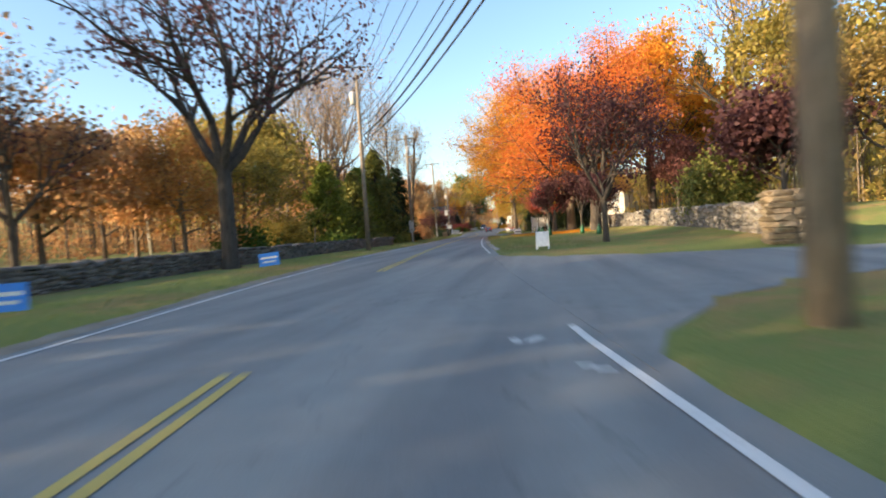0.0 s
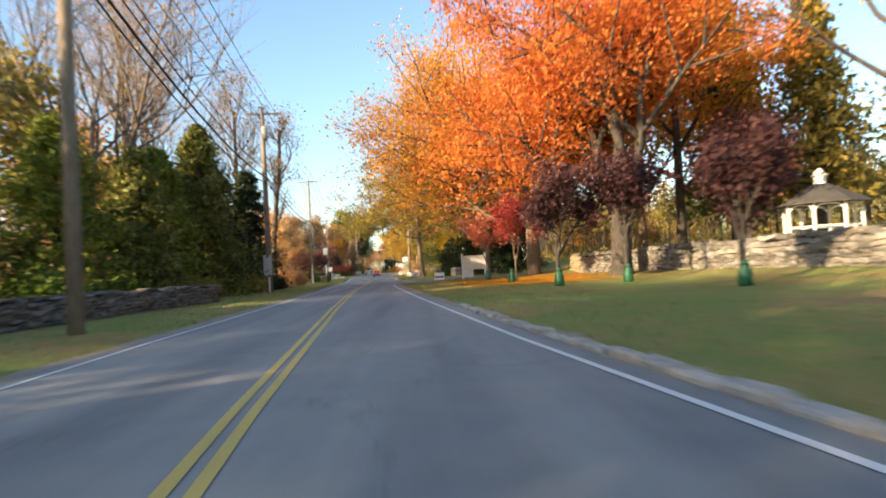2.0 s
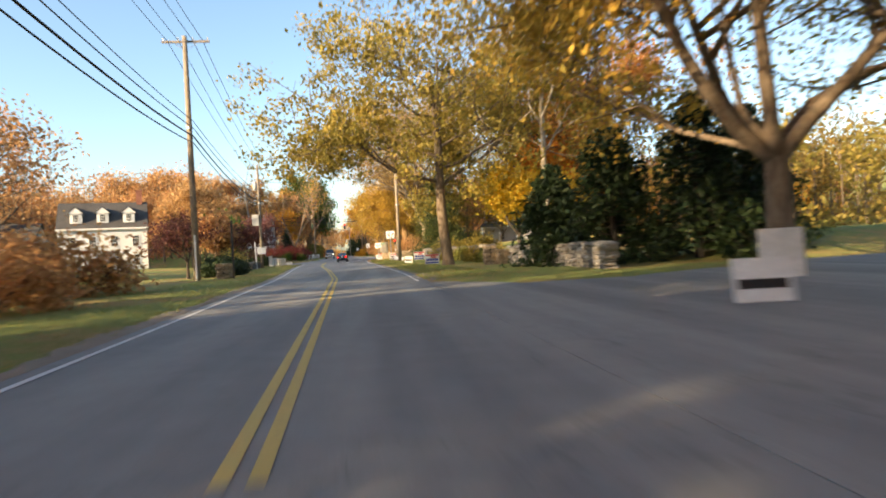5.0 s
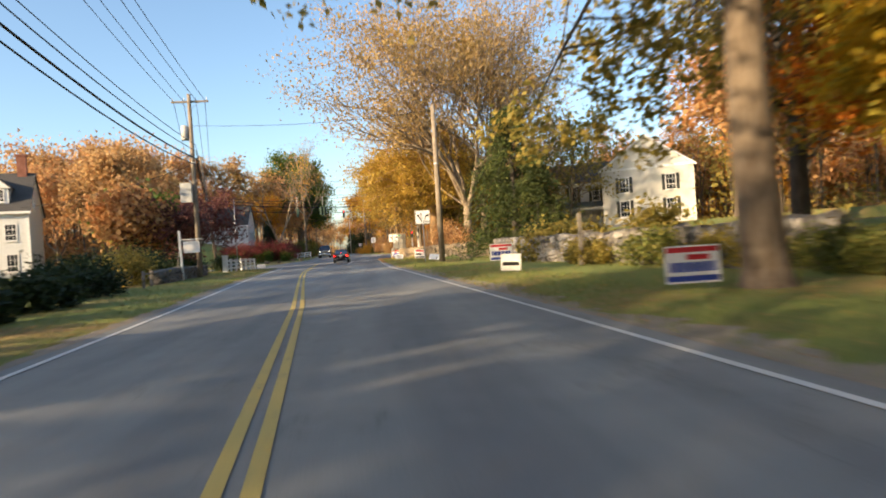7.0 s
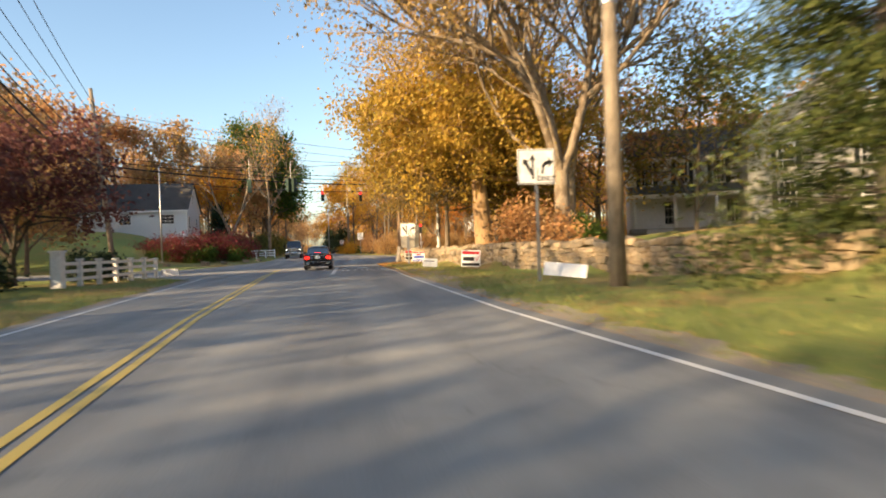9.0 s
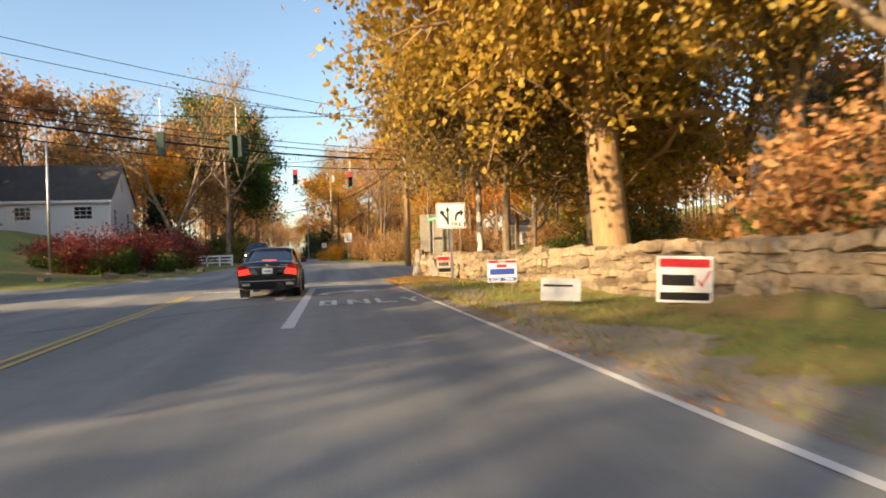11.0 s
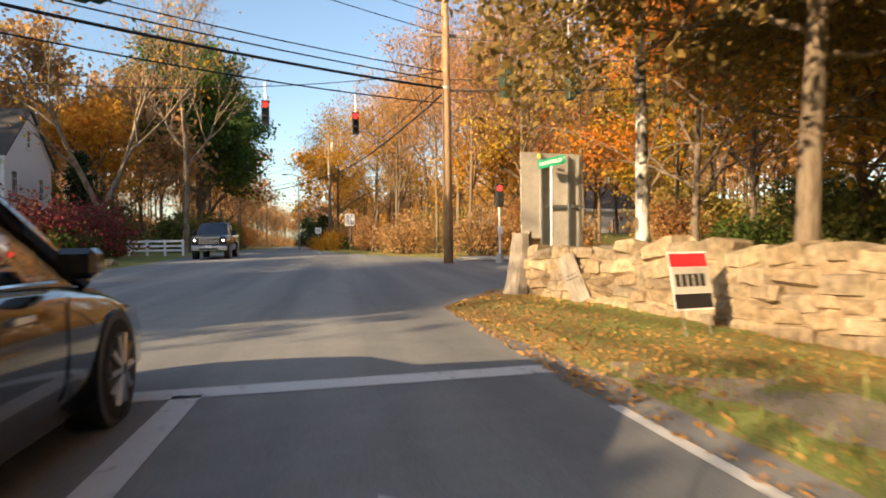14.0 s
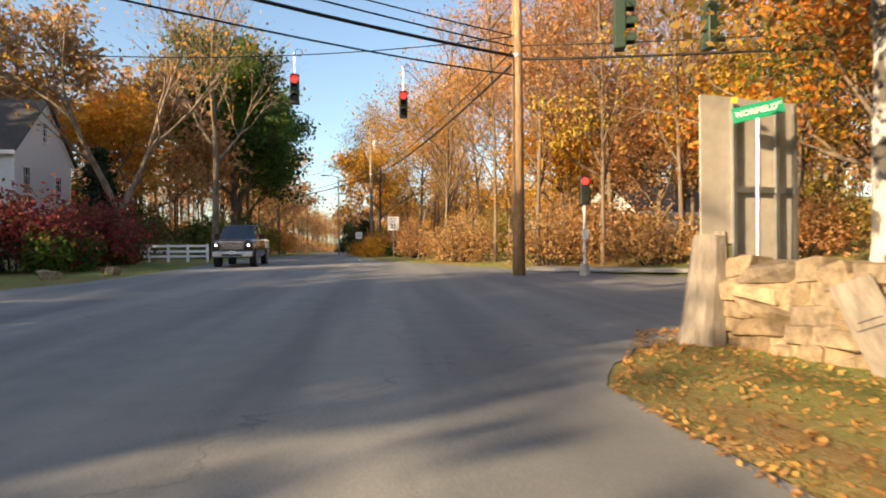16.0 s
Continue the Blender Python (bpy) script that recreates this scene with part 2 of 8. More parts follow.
L_HEMLOCK = leafy("needles_hemlock", [(0.02, 0.038, 0.012), (0.06, 0.085, 0.02), (0.12, 0.14, 0.035), (0.03, 0.05, 0.018)], 0.25)
L_BURN = leafy("leaves_burning_bush", [(0.24, 0.035, 0.05), (0.38, 0.065, 0.08), (0.15, 0.08, 0.05), (0.28, 0.05, 0.06), (0.12, 0.13, 0.04)])
L_MAPLE = leafy("leaves_gold_olive", [(0.32, 0.27, 0.055), (0.5, 0.33, 0.06), (0.62, 0.45, 0.085), (0.38, 0.23, 0.05), (0.54, 0.35, 0.065)])
L_SYC = leafy("leaves_sycamore", [(0.3, 0.22, 0.08), (0.46, 0.32, 0.12), (0.56, 0.4, 0.18), (0.36, 0.22, 0.07)])
L_SIENNA = leafy("leaves_sienna", [(0.42, 0.19, 0.06), (0.54, 0.27, 0.08), (0.6, 0.34, 0.11), (0.48, 0.21, 0.06)])
L_SPRUCE = leafy("needles_olive_green", [(0.075, 0.105, 0.026), (0.15, 0.17, 0.042), (0.27, 0.25, 0.062), (0.105, 0.14, 0.032)], 0.25)
L_LITTER = leafy("fallen_leaves", [(0.3, 0.14, 0.045), (0.5, 0.27, 0.085), (0.6, 0.35, 0.1), (0.36, 0.19, 0.07)], 0.1)
L_GRASS = leafy("grass_blades", [(0.13, 0.17, 0.04), (0.2, 0.25, 0.06), (0.29, 0.32, 0.09), (0.36, 0.33, 0.14)], 0.25)
STONE_GREY = stone_mat("stone_grey", [(0.16, 0.155, 0.15), (0.26, 0.25, 0.24), (0.34, 0.33, 0.31), (0.22, 0.2, 0.18), (0.3, 0.28, 0.25)])
STONE_TAN = stone_mat("stone_tan", [(0.27, 0.205, 0.135), (0.36, 0.28, 0.185), (0.31, 0.255, 0.185), (0.43, 0.335, 0.22), (0.24, 0.2, 0.15)])
STONE_RUBBLE = stone_mat("stone_rubble", [(0.12, 0.115, 0.11), (0.24, 0.23, 0.215), (0.36, 0.345, 0.32), (0.17, 0.155, 0.14), (0.3, 0.28, 0.25), (0.2, 0.175, 0.14)])
STONE_DARK = stone_mat("stone_dark", [(0.1, 0.095, 0.09), (0.17, 0.16, 0.15), (0.22, 0.2, 0.18), (0.13, 0.12, 0.11)])
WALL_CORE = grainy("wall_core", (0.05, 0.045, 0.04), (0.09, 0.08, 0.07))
WHITE_PAINT = plain("white_paint", (0.78, 0.77, 0.74), 0.5)
CLAP_WHITE = clapboard_mat("clapboard_white", (0.76, 0.76, 0.75))
CLAP_CREAM = clapboard_mat("clapboard_cream", (0.64, 0.61, 0.54))
CLAP_GREY = clapboard_mat("clapboard_grey", (0.42, 0.4, 0.38))
ROOF = grainy("roof_shingle", (0.045, 0.043, 0.042), (0.09, 0.085, 0.08), 0.8, 12.0)
ROOF_GREEN = grainy("roof_metal_grey", (0.09, 0.1, 0.09), (0.15, 0.16, 0.15), 0.8, 12.0)
BRICK = grainy("chimney_brick", (0.2, 0.08, 0.05), (0.3, 0.13, 0.09), 2.0, 15.0)
PANE = plain("window_pane", (0.02, 0.024, 0.03), 0.06, 0.0, 0.6)
SHUTTER = plain("shutter_black", (0.02, 0.022, 0.02), 0.5)
STEEL = plain("galvanised_steel", (0.42, 0.43, 0.44), 0.45, 0.85)
STEEL_DULL = plain("sign_back_aluminium", (0.5, 0.46, 0.4), 0.6, 0.08)
SIGN_WHITE = plain("sign_white", (0.8, 0.79, 0.76), 0.35)
SIGN_BLACK = plain("sign_black", (0.015, 0.015, 0.016), 0.45)
SIGN_RED = plain("sign_red", (0.55, 0.03, 0.04), 0.4)
SIGN_BLUE = plain("sign_blue", (0.03, 0.06, 0.3), 0.4)
SIGN_SKY = plain("sign_bright_blue", (0.06, 0.26, 0.75), 0.4)
SIGN_GREEN = plain("sign_green", (0.01, 0.3, 0.16), 0.4)
SIGN_YELLOW = plain("sign_yellow", (0.75, 0.5, 0.04), 0.4)
CABLE = plain("cable_black", (0.012, 0.012, 0.013), 0.6)
CONCRETE = grainy("concrete", (0.34, 0.32, 0.29), (0.48, 0.46, 0.42), 1.0, 25.0)
BOX_GREY = plain("box_grey", (0.45, 0.45, 0.43), 0.5)
SIG_GREEN = plain("signal_housing_green", (0.025, 0.05, 0.035), 0.5)
SIG_BLACK = plain("signal_housing_black", (0.02, 0.02, 0.018), 0.5)
LENS_OFF = plain("lens_dark", (0.03, 0.035, 0.03), 0.15)
CAR_BLACK = plain("car_paint_black", (0.008, 0.008, 0.010), 0.15, 0.3, 0.6, 1.0, 0.02)
TRUCK_DARK = plain("truck_paint_dark", (0.025, 0.027, 0.032), 0.2, 0.4, 0.6, 1.0, 0.02)
CAR_GLASS = plain("car_glass", (0.012, 0.016, 0.024), 0.03, 0.0, 0.9, 0.6, 0.02)
CHROME = plain("chrome", (0.78, 0.78, 0.78), 0.26, 1.0)
RUBBER = plain("tyre_rubber", (0.018, 0.018, 0.018), 0.85)
RIM = plain("alloy_rim", (0.4, 0.4, 0.41), 0.3, 0.9)
BAG_GREEN = plain("watering_bag_green", (0.02, 0.11, 0.05), 0.45, vary=0.3)
CORTEN = grainy("brown_board", (0.2, 0.12, 0.06), (0.3, 0.18, 0.1))
PLATE = plain("licence_plate", (0.5, 0.6, 0.66), 0.4)


def glow_mat(name, col, strength):
    m, n, l, b = node_mat(name, 0.3)
    b.inputs["Base Color"].default_value = (*col, 1)
    b.inputs["Emission Color"].default_value = (*col, 1)
    b.inputs["Emission Strength"].default_value = strength
    return m


GLOW_RED = glow_mat("signal_red_lit", (1.0, 0.025, 0.02), 1.7)
GLOW_BRAKE = glow_mat("brake_light_lit", (1.0, 0.03, 0.02), 2.2)
GLOW_HEAD = glow_mat("headlight_lit", (1.0, 0.92, 0.75), 3.0)
TAIL_RED = plain("tail_lens_red", (0.28, 0.01, 0.015), 0.15)


# ---- mesh helpers ----
def mesh_np(name, verts, faces, mat=None, smooth=False):
    """A mesh from arrays: verts (n, 3), faces (m, 3) or (m, 4)."""
    me = bpy.data.meshes.new(name)
    verts, faces = np.asarray(verts, np.float32), np.asarray(faces, np.int32)
    k = faces.shape[1]
    me.vertices.add(len(verts))
    me.vertices.foreach_set("co", verts.ravel())
    me.loops.add(faces.size)
    me.loops.foreach_set("vertex_index", faces.ravel())
    me.polygons.add(len(faces))
    me.polygons.foreach_set("loop_start", np.arange(0, faces.size, k, dtype=np.int32))
    if smooth:
        me.polygons.foreach_set("use_smooth", np.ones(len(faces), bool))
    me.update(calc_edges=True)
    if mat:
        me.materials.append(mat)
    return me


class Geo:
    """Collects boxes, tubes and prisms into one mesh."""

    def __init__(self):
        self.v, self.f = [], []

    def add(self, verts, faces):
        o = len(self.v)
        self.v += [tuple(p) for p in verts]
        self.f += [tuple(i + o for i in f) for f in faces]
        return self

    def box(self, lo, hi, m=None):
        (a, b, c), (d, e, f) = lo, hi
        vs = [(a, b, c), (d, b, c), (d, e, c), (a, e, c), (a, b, f), (d, b, f), (d, e, f), (a, e, f)]
        if m is not None:
            vs = [m @ Vector(p) for p in vs]
        return self.add(vs, [(3, 2, 1, 0), (4, 5, 6, 7), (0, 1, 5, 4), (1, 2, 6, 5), (2, 3, 7, 6), (3, 0, 4, 7)])

    def tube(self, points, radii, sides=8, cap=True):
        points = [Vector(p) for p in points]
        o = len(self.v)
        for i, p in enumerate(points):
            d = (points[min(i + 1, len(points) - 1)] - points[max(i - 1, 0)]).normalized()
            u = d.cross(Vector((0, 0, 1)) if abs(d.z) < 0.95 else Vector((1, 0, 0))).normalized()
            w = d.cross(u)
            r = radii[i] if isinstance(radii, (list, tuple)) else radii
            for k in range(sides):
                a = 2 * math.pi * k / sides
                self.v.append(tuple(p + (u * math.cos(a) + w * math.sin(a)) * r))
        for i in range(len(points) - 1):
            for k in range(sides):
                k2 = (k + 1) % sides
                self.f.append((o + i * sides + k, o + (i + 1) * sides + k, o + (i + 1) * sides + k2, o + i * sides + k2))
        if cap:
            self.f.append(tuple(o + k for k in range(sides)))
            self.f.append(tuple(o + (len(points) - 1) * sides + k for k in reversed(range(sides))))
        return self

    def prism(self, outline, z0, z1, m=None):
        """An outline in x, y, drawn up from z0 to z1."""
        n = len(outline)
        vs = [Vector((x, y, z0)) for x, y in outline] + [Vector((x, y, z1)) for x, y in outline]
        if m is not None:
            vs = [m @ p for p in vs]
        fs = [tuple(reversed(range(n))), tuple(range(n, 2 * n))]
        fs += [(i, (i + 1) % n, n + (i + 1) % n, n + i) for i in range(n)]
        return self.add(vs, fs)

    def mesh(self, name, mat, smooth=False, bevel=0.0):
        bm = bmesh.new()
        vs = [bm.verts.new(p) for p in self.v]
        for f in self.f:
            try:
                bm.faces.new([vs[i] for i in f])
            except ValueError:
                pass
        bmesh.ops.recalc_face_normals(bm, faces=bm.faces)
        if bevel:
            es = [e for e in bm.edges if len(e.link_faces) == 2 and e.calc_face_angle(0) > 0.6]
            bmesh.ops.bevel(bm, geom=es, offset=bevel, segments=1, affect="EDGES", clamp_overlap=True)
        me = bpy.data.meshes.new(name)
        bm.to_mesh(me)
        bm.free()
        me.materials.append(mat)
        if smooth:
            for p in me.polygons:
                p.use_smooth = True
        return me


def part(name, geo, mat, parent, label="", smooth=False, bevel=0.0, m=None):
    """One mesh object under a thing or under a part."""
    me = geo.mesh(name, mat, smooth, bevel) if isinstance(geo, Geo) else geo
    ob = new(name, me)
    ob.parent = parent
    if m is not None:
        ob.matrix_basis = m
    if label:
        ob["label"] = label
    return ob


def thing(name, m, label, category, group="", kind=""):
    ob = new(name)
    ob.empty_display_size = 0.3
    ob.matrix_basis = m
    return tagged(ob, label, category, group, kind)


def text_mesh(body, size, mat, depth=0.0, bold=0.0):
    cu = bpy.data.curves.new("letters", "FONT")
    cu.body, cu.size, cu.extrude, cu.align_x, cu.align_y = body, size, depth, "CENTER", "CENTER"
    cu.resolution_u, cu.offset = 3, bold
    ob = bpy.data.objects.new("letters", cu)
    scene.collection.objects.link(ob)
    bpy.context.view_layer.update()
    me = bpy.data.meshes.new_from_object(ob.evaluated_get(bpy.context.evaluated_depsgraph_get()))
    bpy.data.objects.remove(ob)
    me.materials.clear()
    me.materials.append(mat)
    return me


def smooth01(a, b, x):
    t = min(1.0, max(0.0, (x - a) / (b - a)))
    return t * t * (3 - 2 * t)


def along(pts, y):
    """x at y on a line of (x, y) points."""
    return float(np.interp(y, [p[1] for p in pts], [p[0] for p in pts]))


# ---- the road's lines in plan ----
LEFT = [(9.2, -60), (7.3, -43), (5.5, -32), (3.5, -16), (2.7, -3), (2.1, 10), (1.0, 32), (-0.2, 52), (-1.5, 72), (-3.0, 88), (-4.9, 106), (-5.8, 117), (-7.0, 132), (-8.0, 141), (-8.4, 160), (-8.8, 186), (-10.5, 230), (-12, 300), (-11, 420)]
CENTRE = [(13.6, -60), (11.25, -45.5), (8.6, -29.5), (6.7, -10.5), (6.1, -3), (5.3, 7), (5.0, 11.8), (4.72, 15.5), (4.35, 21.2), (3.85, 30), (3.4, 41), (2.0, 69), (1.5, 74.4), (0.3, 87), (-0.9, 97.5), (-2.0, 107.5), (-2.75, 115), (-4.25, 137), (-4.75, 147), (-5.0, 160), (-5.2, 186), (-6.6, 230), (-8.2, 300), (-7.4, 420)]
RIGHT = [(17.3, -60), (14.6, -44), (13.2, -34), (11.7, -20.5), (10.0, -6), (8.4, 11), (6.75, 31), (6.2, 40), (5.65, 71), (5.1, 82), (3.85, 104), (3.15, 114), (2.75, 128), (2.65, 137), (2.45, 148), (1.2, 160), (-0.6, 190), (-2.8, 230), (-4.5, 300), (-3.8, 420)]


def rise(y):
    return 0.55 * smooth01(152, 196, y)


CROSS = [(2.45, 146), (2.5, 147.6), (2.42, 149), (2.5, 150.4), (2.44, 151.6), (2.36, 152.5), (2.4, 153.3), (2.34, 153.9), (2.55, 154.4), (2.8, 154.9), (3.1, 155.2), (3.35, 155.7), (4.0, 156.2), (4.6, 156.7), (6.2, 157.9), (8.5, 159.3), (16, 155.5), (40, 142), (75, 122), (80, 131), (42, 151.5), (16, 165.5), (9.6, 170.4), (6.8, 175.5), (3.0, 183), (-0.3, 194),
         (-8.9, 194), (-8.6, 180), (-9.3, 170), (-13, 158.5), (-24, 158), (-60, 162), (-60, 150), (-26, 146), (-13.5, 142.5), (-9.6, 138.5), (-7.4, 134)]
SIDE = [(13.1, -33), (11.8, -22.3), (12.6, -24.4), (14.2, -26.3), (16, -27.6), (19.2, -29.4), (24, -30.4), (60, -31), (60, -38.5), (24, -38.0), (20.2, -38.1), (16.8, -40.7), (15.3, -43.7), (14.9, -45.4)]
DRIVE = [(6.3, 38), (8.6, 39.8), (12, 44), (15.8, 49.6), (24, 57), (40, 60), (40, 65), (22, 62), (12, 57), (8.5, 57.5), (5.9, 62)]
PATHS = (CROSS, SIDE, DRIVE)


def inside_near(poly, x, y, reach):
    """How far a place is outside a plan outline: 0 inside, up to reach."""
    xs, ys = [p[0] for p in poly], [p[1] for p in poly]
    if x < min(xs) - reach or x > max(xs) + reach or y < min(ys) - reach or y > max(ys) + reach:
        return reach
    best, ins, n = 1e9, False, len(poly)
    for i in range(n):
        (x1, y1), (x2, y2) = poly[i], poly[(i + 1) % n]
        if (y1 > y) != (y2 > y) and x < (x2 - x1) * (y - y1) / (y2 - y1) + x1:
            ins = not ins
        dx, dy = x2 - x1, y2 - y1
        t = max(0.0, min(1.0, ((x - x1) * dx + (y - y1) * dy) / (dx * dx + dy * dy)))
        best = min(best, math.hypot(x - x1 - t * dx, y - y1 - t * dy))
    return 0.0 if ins else min(best, reach)


WALL_C = [(10.6, 114), (9.8, 120), (8.7, 126), (7.7, 132), (6.9, 137), (6.3, 142), (5.85, 145), (5.6, 149), (5.35, 153), (4.7, 155.7)]


def ground_z(x, y):
    off = min(inside_near(p, x, y, 8.0) for p in PATHS)
    dl, dr = along(LEFT, y) - x, x - along(RIGHT, y)
    z = 0.0
    if dl > 0:
        z = 0.06 * smooth01(0.3, 2, dl) + 0.7 * smooth01(6, 26, dl) + 3.4 * smooth01(8, 20, dl) * smooth01(158, 182, y) + 21 * smooth01(42, 190, dl)
    elif dr > 0:
        z = 0.06 * smooth01(0.3, 2, dr) + 1.2 * smooth01(9, 24, dr) + 17 * smooth01(42, 190, dr)
        if 110 < y < 160:
            beyond = x - along(WALL_C, min(155.7, max(114, y)))
            z = max(z, 0.1 * smooth01(-2.2, -0.2, beyond) + (0.75 * smooth01(0.1, 0.5, beyond) + 1.2 * smooth01(6, 22, beyond)) * (1 - smooth01(155.0, 157.0, y)))
    z *= smooth01(0.5, 7.5, off) if off < 8 else 1.0
    if dl < 0.2 and dr < 0.2:
        z = -0.07
    if off <= 0.0:
        z = -0.025
    elif off < 8 and not (dl < 0.2 and dr < 0.2):
        z += 0.04 * smooth01(0.0, 0.4, off)
    return z + rise(y)


# ---- ground: one sheet to the horizon ----
OUT = [0.0, 0.12, 0.35, 0.8, 1.5, 2.3, 3.2, 4.2, 5.3, 6.5, 8, 9.5, 11, 13, 15, 17.5, 20, 24, 28, 34, 42, 55, 75, 110, 170, 280, 500, 1200, 3000]
YS = [-2500, -900, -400, -200, -130, -100] + list(np.arange(-80, 110, 2.0)) + list(np.arange(110, 196, 0.8)) + list(np.arange(196, 260, 4.0)) + [280, 310, 350, 400, 470, 600, 900, 1500, 3000]
rows = []
for y in YS:
    yl = min(420, max(-60, y))
    xl, xr = along(LEFT, yl), along(RIGHT, yl)
    xs = [xl - o for o in reversed(OUT)] + [xl + (xr - xl) * k / 5 for k in range(1, 5)] + [xr + o for o in OUT]
    rows.append([(x, y, ground_z(x, yl) if abs(x) < 400 else ground_z(math.copysign(400, x), yl)) for x in xs])
W = len(rows[0])
gv = [p for r in rows for p in r]
gf = [(i * W + j, i * W + j + 1, (i + 1) * W + j + 1, (i + 1) * W + j) for i in range(len(rows) - 1) for j in range(W - 1)]
ground = new("ground", mesh_np("ground", gv, gf, TURF, True))
tagged(ground, "green and brown autumn turf strewn with fallen leaves", "ground", kind="structure")


# ---- roads ----
def ribbon(left, right, y0, y1, step, z, under=0.1):
    """A slab between two plan lines."""
    ys = np.arange(y0, y1 + 1e-6, step)
    g = Geo()
    v = []
    for y in ys:
        a, b, h = left(y), right(y), rise(y)
        v += [(a, y, h + z), (b, y, h + z), (b, y, h + z - under), (a, y, h + z - under)]
    f = []
    for i in range(len(ys) - 1):
        o = 4 * i
        for k in range(4):
            f.append((o + k, o + (k + 1) % 4, o + 4 + (k + 1) % 4, o + 4 + k))
    return g.add(v, f)


road = new("road", ribbon(lambda y: along(LEFT, y) - 0.32, lambda y: along(RIGHT, y) + 0.32, -60, 420, 2.0, 0.0).mesh("road", ASPHALT))
tagged(road, "worn grey asphalt road with yellow centre lines", "road", kind="structure")


def paving(name, poly, z, label):
    bm = bmesh.new()
    top = [bm.verts.new((x, y, z + rise(y))) for x, y in poly]
    face = bm.faces.new(top)
    if face.normal.z < 0:
        face.normal_flip()
    ext = bmesh.ops.extrude_face_region(bm, geom=[face])
    bmesh.ops.translate(bm, vec=(0, 0, -0.09), verts=[e for e in ext["geom"] if isinstance(e, bmesh.types.BMVert)])
    bmesh.ops.recalc_face_normals(bm, faces=bm.faces)
    bmesh.ops.triangulate(bm, faces=bm.faces)
    me = bpy.data.meshes.new(name)
    bm.to_mesh(me)
    bm.free()
    me.materials.append(ASPHALT)
    return tagged(new(name, me), label, "road", kind="structure")


paving("road_crossing", CROSS, 0.006, "dark asphalt crossroads with a cross street")
paving("road_side", SIDE, 0.006, "grey asphalt mouth of a side road")
paving("driveway", DRIVE, 0.006, "asphalt driveway beside a white sign board")


def line_strip(name, pts, width, mat, label, off=0.0, z=0.009, y0=-60, y1=420, step=1.0, thing_parent=None):
    ys = np.arange(y0, y1 + 1e-6, step)
    v, f = [], []
    for y in ys:
        x = along(pts, y) + off
        v += [(x - width / 2, y, rise(y) + z), (x + width / 2, y, rise(y) + z)]
    for i in range(len(ys) - 1):
        f.append((2 * i, 2 * i + 1, 2 * i + 3, 2 * i + 2))
    return tagged(new(name, mesh_np(name, v, f, mat)), label, "road marking", kind="structure")


for off in (-0.1, 0.1):
    line_strip("centre_line", CENTRE, 0.105, YELLOW_LINE, "worn yellow centre line painted on asphalt", off, y0=-60, y1=-44.5)
    line_strip("centre_line", CENTRE, 0.105, YELLOW_LINE, "worn yellow centre line painted on asphalt", off, y0=-30.2, y1=38.5)
    line_strip("centre_line", CENTRE, 0.105, YELLOW_LINE, "worn yellow centre line painted on asphalt", off, y0=41, y1=146.0)
    line_strip("centre_line", CENTRE, 0.105, YELLOW_LINE, "worn yellow centre line painted on asphalt", off, y0=192, y1=400)
line_strip("edge_line", LEFT, 0.1, WHITE_LINE, "white edge line painted on asphalt", 0.1, y0=-60, y1=136)
line_strip("edge_line", RIGHT, 0.1, WHITE_LINE, "white edge line painted on asphalt", -0.1, y0=-60, y1=-42.5)
line_strip("edge_line", RIGHT, 0.1, WHITE_LINE, "white edge line painted on asphalt", -0.1, y0=-21, y1=37.5)
line_strip("edge_line", RIGHT, 0.1, WHITE_LINE, "white edge line painted on asphalt", -0.1, y0=62, y1=147.8)
line_strip("edge_line", LEFT, 0.1, WHITE_LINE, "white edge line painted on asphalt", 0.1, y0=188, y1=400)
line_strip("edge_line", RIGHT, 0.1, WHITE_LINE, "white edge line painted on asphalt", -0.1, y0=188, y1=400)


def flat_poly(name, outline, mat, label, z=0.012):
    bm = bmesh.new()
    f = bm.faces.new([bm.verts.new((x, y, z + rise(y))) for x, y in outline])
    f.normal_update()
    if f.normal.z < 0:
        f.normal_flip()
    bmesh.ops.triangulate(bm, faces=bm.faces)
    me = bpy.data.meshes.new(name)
    bm.to_mesh(me)
    bm.free()
    me.materials.append(mat)
    return tagged(new(name, me), label, "road marking", kind="structure")


flat_poly("lane_line", [(-0.82, 134.9), (-0.6, 134.9), (-0.62, 148.0), (-0.84, 148.0)], WHITE_LINE, "solid white lane line between two lanes")
flat_poly("stop_line", [(-4.6, 147.6), (2.35, 148.15), (2.35, 148.5), (-4.6, 147.95)], WHITE_LINE, "white stop line painted across the lanes")
for k in range(7):
    flat_poly("crosswalk_bar", [(7.0 + 0.35 * k, 160.6 + 1.15 * k), (10.2 + 0.35 * k, 159.4 + 1.15 * k), (10.35 + 0.35 * k, 159.9 + 1.15 * k), (7.15 + 0.35 * k, 161.1 + 1.15 * k)], WHITE_LINE, "white crosswalk bar on dark asphalt")


def turn_arrow(flip, place, label):
    """Painted lane arrow, about 2.4 m long, bent to one side."""
    s = -1 if flip else 1
    shaft = [(-0.2, 0), (0.12, 0), (0.2, 0.6), (0.4, 1.0), (1.0, 1.12), (0.95, 0.55), (1.75, 1.35), (0.85, 2.0), (0.92, 1.55), (0.25, 1.4), (-0.08, 0.9)]
    me = Geo().add([(s * x + place[0], y * 1.05 + place[1], 0.013) for x, y in shaft], [tuple(range(len(shaft)))])
    ob = new("lane_arrow", me.mesh("lane_arrow", WHITE_LINE))
    bpy_tri(ob.data)
    return tagged(ob, label, "road marking", kind="structure")


